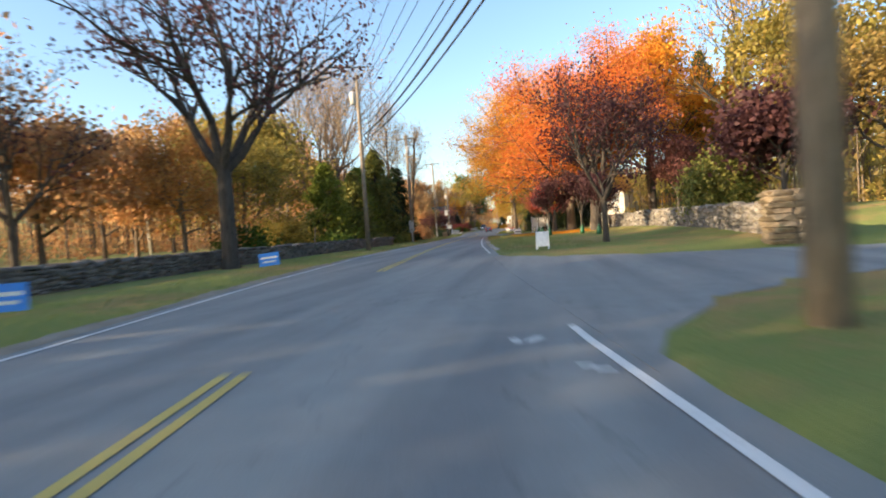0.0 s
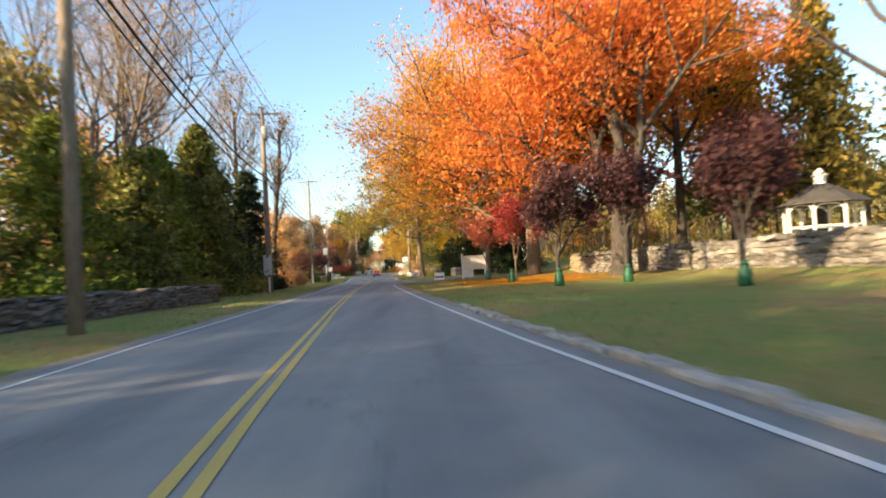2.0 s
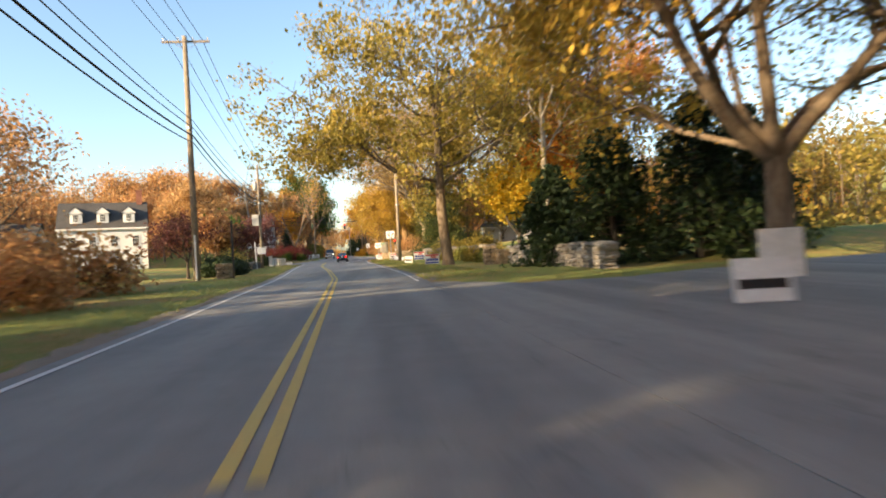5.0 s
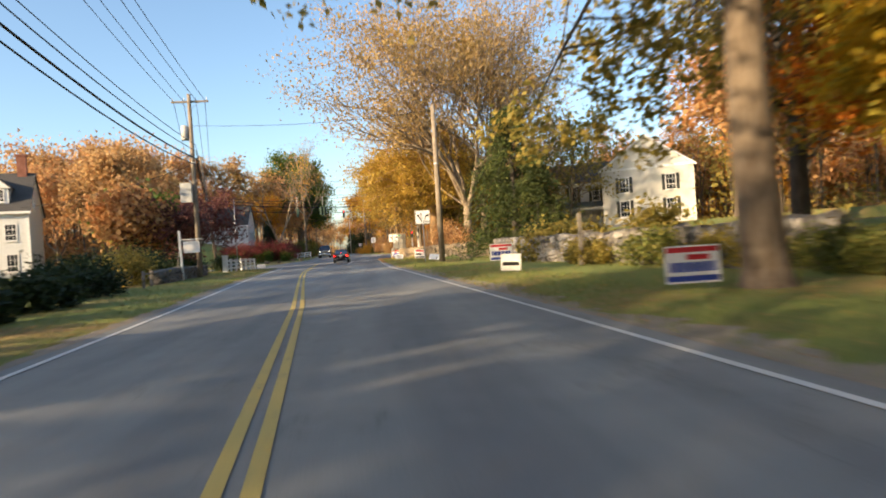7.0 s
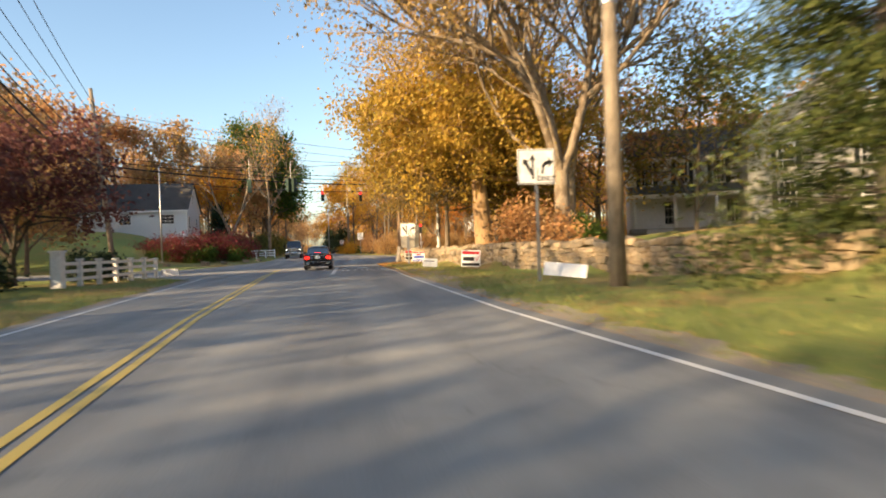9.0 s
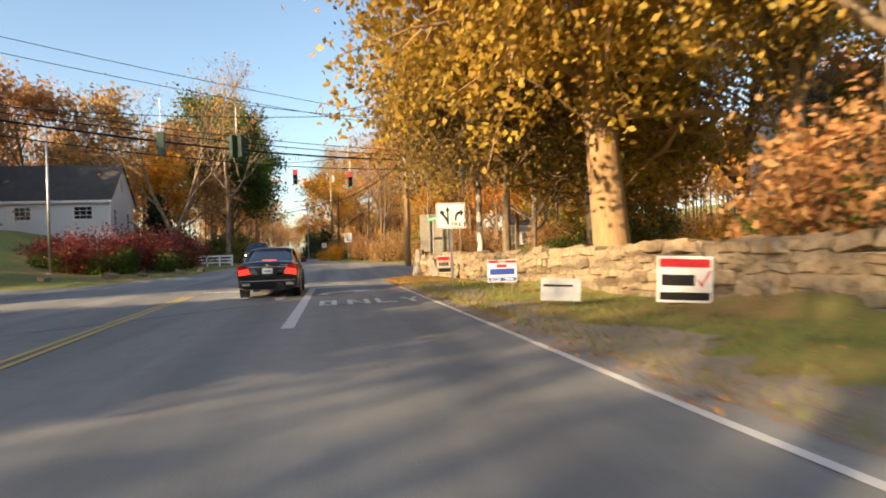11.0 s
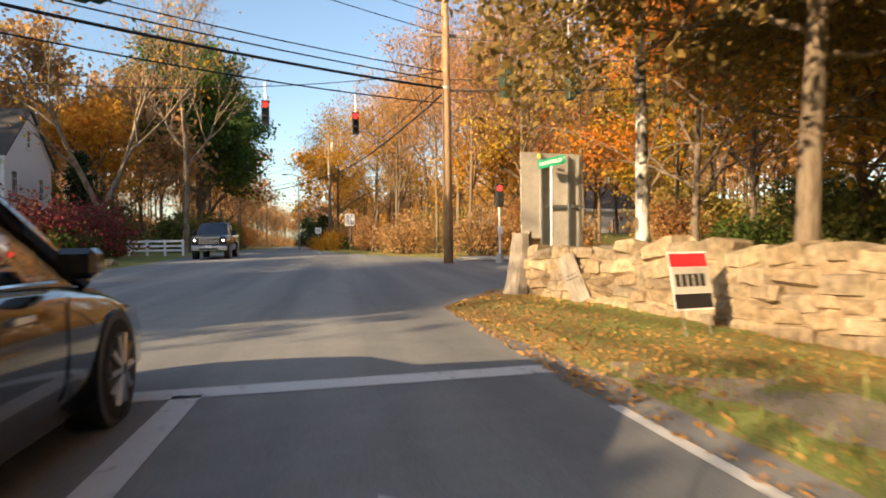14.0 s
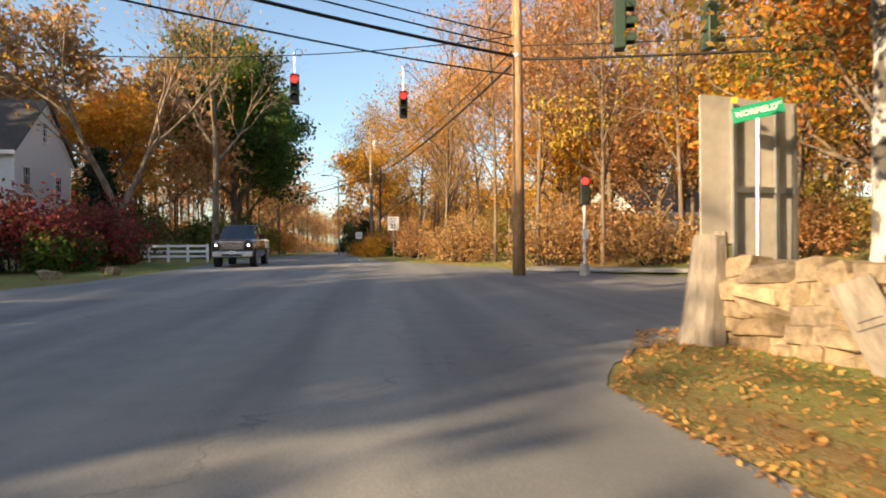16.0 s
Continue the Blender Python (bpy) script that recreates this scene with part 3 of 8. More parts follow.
def bpy_tri(me):
    bm = bmesh.new()
    bm.from_mesh(me)
    bmesh.ops.triangulate(bm, faces=bm.faces)
    for f in bm.faces:
        if f.normal.z < 0:
            f.normal_flip()
    bm.to_mesh(me)
    bm.free()


turn_arrow(False, (-0.25, 143.65), "white right-turn arrow painted on asphalt")
turn_arrow(True, (-1.5, 142.7), "white turn arrow painted under the black sedan")
straight = Geo().add([(x * 1.0 - 1.5, y + 142.2, 0.014) for x, y in [(-0.1, 0), (0.1, 0), (0.1, 2.2), (0.35, 2.2), (0, 3.1), (-0.35, 2.2), (-0.1, 2.2)]], [tuple(range(7))])
ob = tagged(new("lane_arrow", straight.mesh("lane_arrow", WHITE_LINE)), "white straight arrow painted on asphalt", "road marking", kind="structure")
bpy_tri(ob.data)
word = Geo()
for quad in ([(-0.3, 139.4), (-0.17, 139.4), (-0.17, 140.98), (-0.3, 140.98)], [(0.0, 139.4), (0.13, 139.4), (0.13, 140.98), (0.0, 140.98)],
             [(-0.15, 139.4), (-0.02, 139.4), (-0.02, 139.7), (-0.15, 139.7)], [(-0.15, 140.68), (-0.02, 140.68), (-0.02, 140.98), (-0.15, 140.98)],
             [(0.4, 139.45), (0.53, 139.45), (0.53, 141.0), (0.4, 141.0)], [(0.83, 139.45), (0.96, 139.45), (0.96, 141.0), (0.83, 141.0)], [(0.83, 139.45), (0.55, 141.0), (0.55, 140.5), (0.81, 139.45)],
             [(1.12, 139.5), (1.25, 139.5), (1.25, 141.05), (1.12, 141.05)], [(1.27, 139.5), (1.62, 139.5), (1.62, 139.8), (1.27, 139.8)],
             [(1.98, 139.55), (2.11, 139.55), (2.11, 140.3), (1.98, 140.3)], [(1.97, 140.32), (2.06, 140.32), (1.93, 141.05), (1.79, 141.05)], [(2.06, 140.32), (2.13, 140.32), (2.3, 141.05), (2.16, 141.05)]):
    word.add([(x, y, 0.014) for x, y in quad], [(0, 1, 2, 3)])
only = new("lane_word", word.mesh("lane_word", WHITE_LINE))
tagged(only, "white painted word ONLY on the asphalt lane", "road marking", kind="structure")

# strips of grit and dirt where the grass meets the asphalt
GRIT = grainy("roadside_grit", (0.2, 0.17, 0.135), (0.34, 0.29, 0.23), 1.4, 30.0, 0.95, 0.6)


def shoulder(line, side, y0, y1, width, seed, label):
    """A ragged strip beside the road, feathered into the grass."""
    rng = np.random.default_rng(seed)
    ys = np.arange(y0, y1, 0.25)
    wide = width * (0.7 + 0.35 * np.sin(ys * 0.9 + seed) * np.sin(ys * 0.37) + rng.normal(0, 0.16, len(ys)))
    v, f = [], []
    for y, w in zip(ys, np.clip(wide, 0.12, 2.0)):
        x0 = along(line, y) + side * (0.2 if side < 0 else 0.25)
        for u in (0.0, 0.5, 1.0):
            x = x0 + side * w * u
            v.append((x, y, 0.003 if u == 0 else max(0.006, ground_z(x, y) + 0.012)))
    for i in range(len(ys) - 1):
        for k in (0, 1):
            f.append((3 * i + k, 3 * i + k + 1, 3 * i + k + 4, 3 * i + k + 3))
    return tagged(new("shoulder", mesh_np("shoulder", v, f, GRIT, True)), label, "verge", kind="structure")


shoulder(RIGHT, 1, 60, 124, 0.75, 3, "grey-brown grit shoulder between asphalt and grass")
shoulder(RIGHT, 1, 124, 148.5, 1.5, 6, "broad dirt shoulder strewn with leaves before the stone wall")
shoulder(RIGHT, 1, -18, 37, 0.55, 4, "brown grit strip beside pale stone edging")
shoulder(LEFT, -1, -58, 134, 0.4, 5, "brown grit strip along the grass verge")
for x, y, wx, wy, a in ((13.74, -43.85, 0.05, 0.12, 20), (13.93, -43.8, 0.06, 0.15, -25), (14.38, -45.1, 0.07, 0.05, 5), (14.5, -45.25, 0.08, 0.05, 0)):
    c, q = math.cos(radians(a)), math.sin(radians(a))
    flat_poly("worn_mark", [(x + c * u * wx - q * w * wy, y + q * u * wx + c * w * wy) for u, w in ((-1, -1), (1, -1), (1, 1), (-1, 1))], WHITE_LINE, "worn white scrap of a painted word on asphalt", 0.009)

# stone edging along the lawn
random.seed(4)
kerb = thing("kerb", pose(0, 0, 0), "low row of pale stone edging beside the white line", "kerb", kind="structure")
STONE_PALE = stone_mat("stone_pale", [(0.42, 0.41, 0.39), (0.52, 0.5, 0.46), (0.36, 0.35, 0.33), (0.47, 0.44, 0.39)])
kerb_me = Geo().box((-0.12, -0.36, -0.1), (0.12, 0.36, 0.09)).mesh("kerb_stone", STONE_PALE, False, 0.03)
for k in range(27):
    y = -18 + 0.78 * k
    ob = new("kerb_stone", kerb_me)
    ob.parent = kerb
    sl = (along(RIGHT, y + 1) - along(RIGHT, y - 1)) / 2
    ob.matrix_basis = pose(along(RIGHT, y) + 0.42 + random.uniform(-0.03, 0.03), y, random.uniform(-0.03, 0.02), random.uniform(-2, 2), random.uniform(-4, 4), -math.degrees(math.atan(sl)) + random.uniform(-3, 3)) @ Matrix.Diagonal((random.uniform(0.8, 1.1), random.uniform(0.85, 1.0), 1, 1))


# ---- trees ----
def grow_branches(rng, h, r0, crown_r, base, spread, levels, wander=0.16, lean=(0, 0), forks=None, kids=(5, 4, 3, 3), lift=0.1, reach=()):
    """Limbs of a tree as polylines with radii, and the tips that carry leaves."""
    lines, tips = [], []

    def limb(p, d, length, r, lev):
        n = (7 if length > 9 else 5) if lev < 2 else 3 if lev < 3 else 2
        pts, rad = [p.copy()], [r]
        for i in range(n):
            d = (d + Vector(rng.normal(0, wander if lev else wander * 0.22, 3)) + Vector((0, 0, lift if lev else 0.05))).normalized()
            p = p + d * (length / n)
            pts.append(p.copy())
            rad.append(r * (1 - 0.62 * (i + 1) / n) if lev else r * (1 - 0.55 * (i + 1) / n))
        lines.append((pts, rad, lev))
        if lev >= levels:
            tips.append((pts[-1], length))
            tips.append((pts[len(pts) // 2], length))
            return
        k = kids[min(lev, len(kids) - 1)]
        for j in range(k):
            f = (0.35 + 0.65 * (j + rng.random()) / k) if lev else (base / h + (1 - base / h) * (0.02 + 0.98 * (j + rng.random() * 0.8) / k))
            i0 = min(len(pts) - 2, int(f * n))
            q = pts[i0].lerp(pts[i0 + 1], f * n - i0) if f < 1 else pts[-1]
            rr = rad[i0] * (0.72 if lev else 0.6 if k < 12 else 0.4)
            a = rng.random() * 2 * math.pi if lev else (j * 2.4 + rng.random() * 0.9)
            side = Vector((math.cos(a), math.sin(a), 0))
            side = (side - d * side.dot(d)).normalized()
            ang = spread * rng.uniform(0.75, 1.25)
            dd = (d * math.cos(ang) + side * math.sin(ang)).normalized()
            ln = length * rng.uniform(0.5, 0.75) if lev else crown_r * rng.uniform(0.8, 1.15) * (1.1 - 0.45 * max(0, f - 0.5) / 0.5)
            limb(q, dd, ln, rr, lev + 1)
        if lev and rng.random() < 0.9:
            limb(pts[-1], d, length * 0.55, rad[-1] * 0.95, lev + 1)

    d0 = Vector((lean[0], lean[1], 1)).normalized()
    if forks:
        pts = [Vector((0, 0, -0.3)), Vector((0, 0, 0.4)), d0 * forks[0]]
        lines.append((pts, [r0 * 1.35, r0, r0 * 0.85], 0))
        for j in range(forks[1]):
            a = 2 * math.pi * j / forks[1] + rng.random()
            dd = (d0 + Vector((math.cos(a), math.sin(a), 0)) * forks[2] * rng.uniform(0.6, 1.2)).normalized()
            limb(d0 * forks[0] * 0.96, dd, (h - forks[0]) * rng.uniform(0.6, 0.8), r0 * 0.62, 1)
    else:
        lines.append(([Vector((0, 0, -0.3)), Vector((0, 0, 0.35))], [r0 * 1.45, r0 * 1.02], 0))
        limb(Vector((0, 0, 0.3)), d0, h * 0.86, r0, 0)
    for dx, dy, dz, z0, ln in reach:
        limb(d0 * z0, Vector((dx, dy, dz)).normalized(), ln, r0 * 0.3, 1)
    return lines, tips


def tubes_mesh(name, lines, mat):
    V, Fq = [], []
    o = 0
    for pts, rad, lev in lines:
        s = (9, 6, 5, 4, 3)[min(lev, 4)]
        P = np.array([tuple(p) for p in pts])
        D = np.gradient(P, axis=0)
        D /= np.linalg.norm(D, axis=1, keepdims=True) + 1e-9
        ref = np.where(np.abs(D[:, 2:3]) < 0.9, np.array([[0, 0, 1.0]]), np.array([[1.0, 0, 0]]))
        U = np.cross(D, ref)
        U /= np.linalg.norm(U, axis=1, keepdims=True) + 1e-9
        Wv = np.cross(D, U)
        a = np.arange(s) * 2 * np.pi / s
        ring = P[:, None] + (U[:, None] * np.cos(a)[None, :, None] + Wv[:, None] * np.sin(a)[None, :, None]) * np.array(rad)[:, None, None]
        V.append(ring.reshape(-1, 3))
        i, k = np.meshgrid(np.arange(len(P) - 1), np.arange(s), indexing="ij")
        i, k = i.ravel(), k.ravel()
        k2 = (k + 1) % s
        Fq.append(o + np.stack([i * s + k, i * s + k2, (i + 1) * s + k2, (i + 1) * s + k], 1))
        o += len(P) * s
    return mesh_np(name, np.concatenate(V), np.concatenate(Fq), mat, True)


def leaves_mesh(name, rng, centres, spreads, count, size, mat, flat=0.5, droop=0.0, slim=0.62, inside=None):
    """Many small leaves in clumps round the given centres."""
    C = np.array(centres)
    idx = rng.integers(0, len(C), count)
    pos = C[idx] + rng.normal(0, 1, (count, 3)) * np.array(spreads)[idx][:, None] * np.array([1, 1, 0.75])
    pos[:, 2] -= droop * np.abs(rng.normal(0, 1, count))
    if inside is not None:
        pos = inside(pos)
    n = rng.normal(0, 1, (count, 3)) + np.array([0, 0, flat])
    n /= np.linalg.norm(n, axis=1, keepdims=True)
    t = rng.normal(0, 1, (count, 3))
    t -= n * (t * n).sum(1, keepdims=True)
    t /= np.linalg.norm(t, axis=1, keepdims=True) + 1e-9
    b = np.cross(n, t)
    s = size * rng.uniform(0.6, 1.35, count)[:, None]
    fold = n * s * 0.18
    q = np.stack([pos - t * s, pos - b * s * slim + fold, pos + t * s, pos + b * s * slim + fold], 1)
    return mesh_np(name, q.reshape(-1, 3), np.arange(4 * count).reshape(-1, 4), mat)


def tree(label, x, y, h, r0, crown_r, base, leaf, bark, n, size, seed, spread=0.9, levels=3, clump=0.55, forks=None, kids=(6, 4, 3, 3), lean=(0, 0), wander=0.16, category="tree", group="", name="tree", z=None, yaw=0, hang=0.0, low=99.0, lift=0.1, floor=0.8, reach=(), keep=None):
    """A tapered trunk with limbs, and a crown of many leaves in clumps."""
    rng = np.random.default_rng(seed)
    lines, tips = grow_branches(rng, h, r0, crown_r, base, spread, levels, wander, lean, forks, kids, lift, reach)
    if keep:
        lines = [(a, b, lev) for a, b, lev in lines if lev < 1 or keep(a[-1])]
        tips = [(p, ln) for p, ln in tips if keep(p)]
    t = thing(name, pose(x, y, ground_z(x, y) if z is None else z, 0, 0, yaw), label, category, group)
    top = max(p.z for pts, _, _ in lines for p in pts)
    cs, sp = [], []
    if n:
        for p, ln in tips:
            if p.z < floor or p.z > low and rng.random() < 0.65:
                continue
            cs.append(tuple(p))
            sp.append(clump * rng.uniform(0.6, 1.3))
            if hang and p.z < low and rng.random() < 0.6:
                q = p + Vector((rng.normal(0, 0.5), rng.normal(0, 0.5), -hang * rng.uniform(0.3, 1.0)))
                if q.z > max(1.9, floor):
                    lines.append(([p, p.lerp(q, 0.5) + Vector((0.1, 0.1, 0.15)), q], [0.014, 0.01, 0.005], 4))
                    cs.append(tuple(q))
                    sp.append(clump * rng.uniform(0.5, 0.9))
    part("trunk", tubes_mesh("trunk", lines, bark), None, t)
    if n:
        part("crown", leaves_mesh("crown", rng, cs, sp, n, size, leaf), None, t)
    return t


def conifer(label, x, y, h, r, leaf, n, seed, size=0.22, base=0.4, power=0.85, name="conifer", droop=0.25, bark=BARK_DARK, tiers=None, z=None, rag=0.0):
    """A trunk with whorls of drooping branches under needles."""
    rng = np.random.default_rng(seed)
    t = thing(name, pose(x, y, ground_z(x, y) if z is None else z), label, "evergreen tree")
    lines = [([Vector((0, 0, -0.3)), Vector((0, 0, h * 0.5)), Vector((0, 0, h * 0.97))], [0.03 * h, 0.018 * h, 0.01], 0)]
    cs, sp = [], []
    k = tiers or int(h * 3.2)
    for i in range(k):
        f = (i + rng.random()) / k
        z0 = base + (h - base) * f
        rr = r * (1 - f) ** power * rng.uniform(0.72 - rag, 1.12) + 0.12
        for j in range(7):
            a = rng.random() * 2 * math.pi
            dx, dy = math.cos(a), math.sin(a)
            if rag:
                rr = r * (1 - f) ** power * rng.uniform(0.72 - rag, 1.15) + 0.12
            q = [Vector((0, 0, z0)), Vector((dx * rr * 0.55, dy * rr * 0.55, z0 + 0.05 * rr)), Vector((dx * rr, dy * rr, z0 - droop * rr))]
            lines.append((q, [0.03, 0.018, 0.006], 3))
            for u in (0.45, 0.7, 0.95):
                cs.append((dx * rr * u, dy * rr * u, z0 - droop * rr * u * u))
                sp.append(0.14 + 0.10 * rr * u)
    part("trunk", tubes_mesh("trunk", lines, bark), None, t)
    part("crown", leaves_mesh("crown", rng, cs, sp, n, size, leaf, 0.3, 0.05, 0.35), None, t)
    return t


def bush(label, x, y, rx, ry, h, leaf, n, seed, size=0.12, name="bush", category="bush", z=None, yaw=0, lumps=14, stems=True):
    """Stems from the ground under an uneven mound of leaves."""
    rng = np.random.default_rng(seed)
    t = thing(name, pose(x, y, ground_z(x, y) if z is None else z, 0, 0, yaw), label, category)
    cs, sp, lines = [], [], []
    for i in range(lumps):
        a, q = rng.random() * 2 * math.pi, math.sqrt(rng.random())
        px, py = math.cos(a) * rx * q * 0.85, math.sin(a) * ry * q * 0.85
        top = h * (1 - 0.45 * q * q) * rng.uniform(0.75, 1.05)
        for u in (0.3, 0.6, 0.85):
            cs.append((px, py, top * u))
            sp.append(min(rx, ry, h) * 0.2 * rng.uniform(0.8, 1.2))
        if stems:
            lines.append(([Vector((px * 0.3, py * 0.3, -0.1)), Vector((px * 0.7, py * 0.7, top * 0.5)), Vector((px, py, top * 0.92))], [0.025, 0.016, 0.006], 3))
    if stems:
        part("stem", tubes_mesh("stem", lines, BARK_DARK), None, t)

    def floor_up(p):
        p[:, 2] = np.abs(p[:, 2] - 0.03) + 0.03
        return p

    part("foliage", leaves_mesh("foliage", rng, cs, sp, n, size, leaf, 0.6, inside=floor_up), None, t)
    return t




# ---- stone walls ----
def stone_shapes(seed, mat):
    rng = np.random.default_rng(seed)
    shapes = []
    for k in range(8):
        g = Geo().box((-0.5, -0.5, -0.5), (0.5, 0.5, 0.5))
        me = g.mesh("stone", mat, False, 0.11)
        co = np.zeros(len(me.vertices) * 3, np.float32)
        me.vertices.foreach_get("co", co)
        co = co.reshape(-1, 3)
        sh = rng.uniform(-0.16, 0.16, (2, 2, 2, 3))
        ix = (co > 0).astype(int)
        co += sh[ix[:, 0], ix[:, 1], ix[:, 2]] * np.array([0.8, 0.7, 0.8]) + rng.normal(0, 0.025, co.shape)
        me.vertices.foreach_set("co", co.ravel())
        me.update()
        shapes.append(me)
    return shapes


SHAPES = {m.name: stone_shapes(i + 3, m) for i, m in enumerate((STONE_GREY, STONE_TAN, STONE_DARK, STONE_RUBBLE))}


def stone_wall(line, h, w, mat, label, course, length, near, seed, base_drop=0.1, rough=0.5):
    """A dry stone wall along a plan line: a dark core with courses of single stones on it."""
    rng = np.random.default_rng(seed)
    wall = thing("stone_wall", pose(0, 0, 0), label, "stone wall", kind="structure")
    P = np.array(line, float)
    seg = np.linalg.norm(np.diff(P, axis=0), axis=1)
    S = np.r_[0, np.cumsum(seg)]

    def at(s):
        return np.interp(s, S, P[:, 0]), np.interp(s, S, P[:, 1])

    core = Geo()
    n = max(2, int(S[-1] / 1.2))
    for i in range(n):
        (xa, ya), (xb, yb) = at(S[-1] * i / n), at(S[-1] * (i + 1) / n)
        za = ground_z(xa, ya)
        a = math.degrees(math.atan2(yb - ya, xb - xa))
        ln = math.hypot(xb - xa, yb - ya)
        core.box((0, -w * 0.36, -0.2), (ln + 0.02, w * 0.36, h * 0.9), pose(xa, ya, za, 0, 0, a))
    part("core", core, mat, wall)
    shapes = SHAPES[mat.name]
    made, V, Fq, o = 0, [], [], 0
    data = []
    for me in shapes:
        co = np.zeros(len(me.vertices) * 3, np.float32)
        me.vertices.foreach_get("co", co)
        tri = []
        for p in me.polygons:
            vs = list(p.vertices)
            tri += [(vs[0], vs[i], vs[i + 1]) for i in range(1, len(vs) - 1)]
        data.append((co.reshape(-1, 3), np.array(tri)))
    z = -base_drop
    while z < h - 0.03:
        ch = course * rng.uniform(0.75, 1.3)
        s = -rng.random() * 0.3
        while s < S[-1]:
            ln = length * rng.uniform(0.5, 1.6)
            x, y = at(min(S[-1], max(0, s + ln / 2)))
            x2, y2 = at(min(S[-1], max(0.1, s + ln / 2 + 0.1)))
            x1, y1 = at(min(S[-1] - 0.1, max(0, s + ln / 2 - 0.1)))
            a = math.degrees(math.atan2(y2 - y1, x2 - x1))
            hh = ch * rng.uniform(0.8, 1.15)
            last = z + ch >= h - 0.03
            m = pose(x, y, ground_z(x, y) + z + hh / 2 + (rng.uniform(-0.04, 0.08) if last else 0), rng.normal(0, 3 * rough * 2), rng.normal(0, 4 * rough * 2), a + rng.normal(0, 3)) @ Matrix.Diagonal((ln * 1.04, w * rng.uniform(0.86, 1.14), hh * 1.08, 1))
            k = int(rng.integers(0, 8))
            if near[0] <= y <= near[1] and made < 290:
                ob = new("stone", shapes[k])
                ob.parent = wall
                ob.matrix_basis = m
                made += 1
            else:
                co, tri = data[k]
                M = np.array(m)
                V.append(co @ M[:3, :3].T + M[:3, 3])
                Fq.append(tri + o)
                o += len(co)
            s += ln + 0.015
        z += ch
    if V:
        rest = part("stones", mesh_np("stones", np.concatenate(V), np.concatenate(Fq), mat), None, wall)
        rest["kind"] = "stuff"
    return wall


stone_wall([(1.3, -56), (-0.9, -45), (-2.2, -32), (-2.9, -20), (-3.4, -5), (-3.4, 8), (-2.6, 17.8)], 0.85, 0.6, STONE_DARK, "low dark dry stone wall along a grass verge", 0.17, 0.42, (-6, 9), 11)
stone_wall([(23.2, -27), (24.5, -12), (24, 6), (22.6, 18), (20.6, 28.5)], 1.1, 0.7, STONE_RUBBLE, "grey dry stone wall behind the lawn", 0.2, 0.42, (6, 22), 12, rough=0.9)
stone_wall([(20.6, 29), (21.6, 36), (24.5, 46)], 0.95, 0.6, STONE_TAN, "low sunlit tan stone wall under maples", 0.19, 0.5, (29, 46), 13)
stone_wall([(13.5, 62), (13.1, 70), (12.8, 76.4)], 1.0, 0.7, STONE_GREY, "grey dry stone wall beside gate pillars", 0.16, 0.4, (66, 77), 14)
stone_wall([(13.2, 86), (13.0, 90), (12.0, 98), (10.8, 105), (9.9, 110.5)], 1.25, 0.7, STONE_RUBBLE, "grey rubble stone wall under a conifer", 0.24, 0.4, (88, 111), 15, rough=1.1)
stone_wall(WALL_C[:5], 1.0, 0.55, STONE_TAN, "sunlit tan stone retaining wall along the verge", 0.2, 0.48, (114, 137), 16, rough=0.8)
stone_wall(WALL_C[4:], 0.98, 0.55, STONE_TAN, "sunlit tan stone retaining wall of large flat stones", 0.2, 0.48, (137, 156), 17, rough=0.9)
stone_wall([(-10.0, 108), (-11.0, 117), (-11.8, 124)], 0.55, 0.6, STONE_DARK, "low dark stone wall under shrubs", 0.2, 0.5, (104, 124), 18)


def block_pillar(x, y, w, h, label, mat=STONE_TAN, yaw=0, name="gate_pillar"):
    rng = np.random.default_rng(int(x * 10 + y))
    t = thing(name, pose(x, y, ground_z(x, y), 0, 0, yaw), label, "pillar")
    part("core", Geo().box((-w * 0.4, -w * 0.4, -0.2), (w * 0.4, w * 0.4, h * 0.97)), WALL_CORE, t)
    z, k = -0.05, 0
    while z < h - 0.05:
        ch = 0.2 * rng.uniform(0.8, 1.2)
        for i in (-1, 1):
            for j in (-1, 1):
                ob = new("stone", SHAPES[mat.name][int(rng.integers(0, 8))])
                ob.parent = t
                ob.matrix_basis = pose(i * w * 0.26, j * w * 0.26, z + ch / 2, 0, 0, rng.normal(0, 3)) @ Matrix.Diagonal((w * 0.55, w * 0.55, ch, 1))
        z += ch
    return t


block_pillar(11.45, 77.75, 0.75, 1.05, "sunlit tan stone gate pillar")
block_pillar(12.2, 77.2, 0.8, 1.0, "sunlit tan stone gate pillar")
block_pillar(-5.75, 79.1, 0.85, 0.9, "tan stone pillar beside the verge")
block_pillar(22.2, -28.2, 1.3, 1.75, "tall tan stone pillar at the side road")
block_pillar(12.4, 88.5, 0.9, 1.0, "rough stone pillar at a wall end", STONE_GREY)


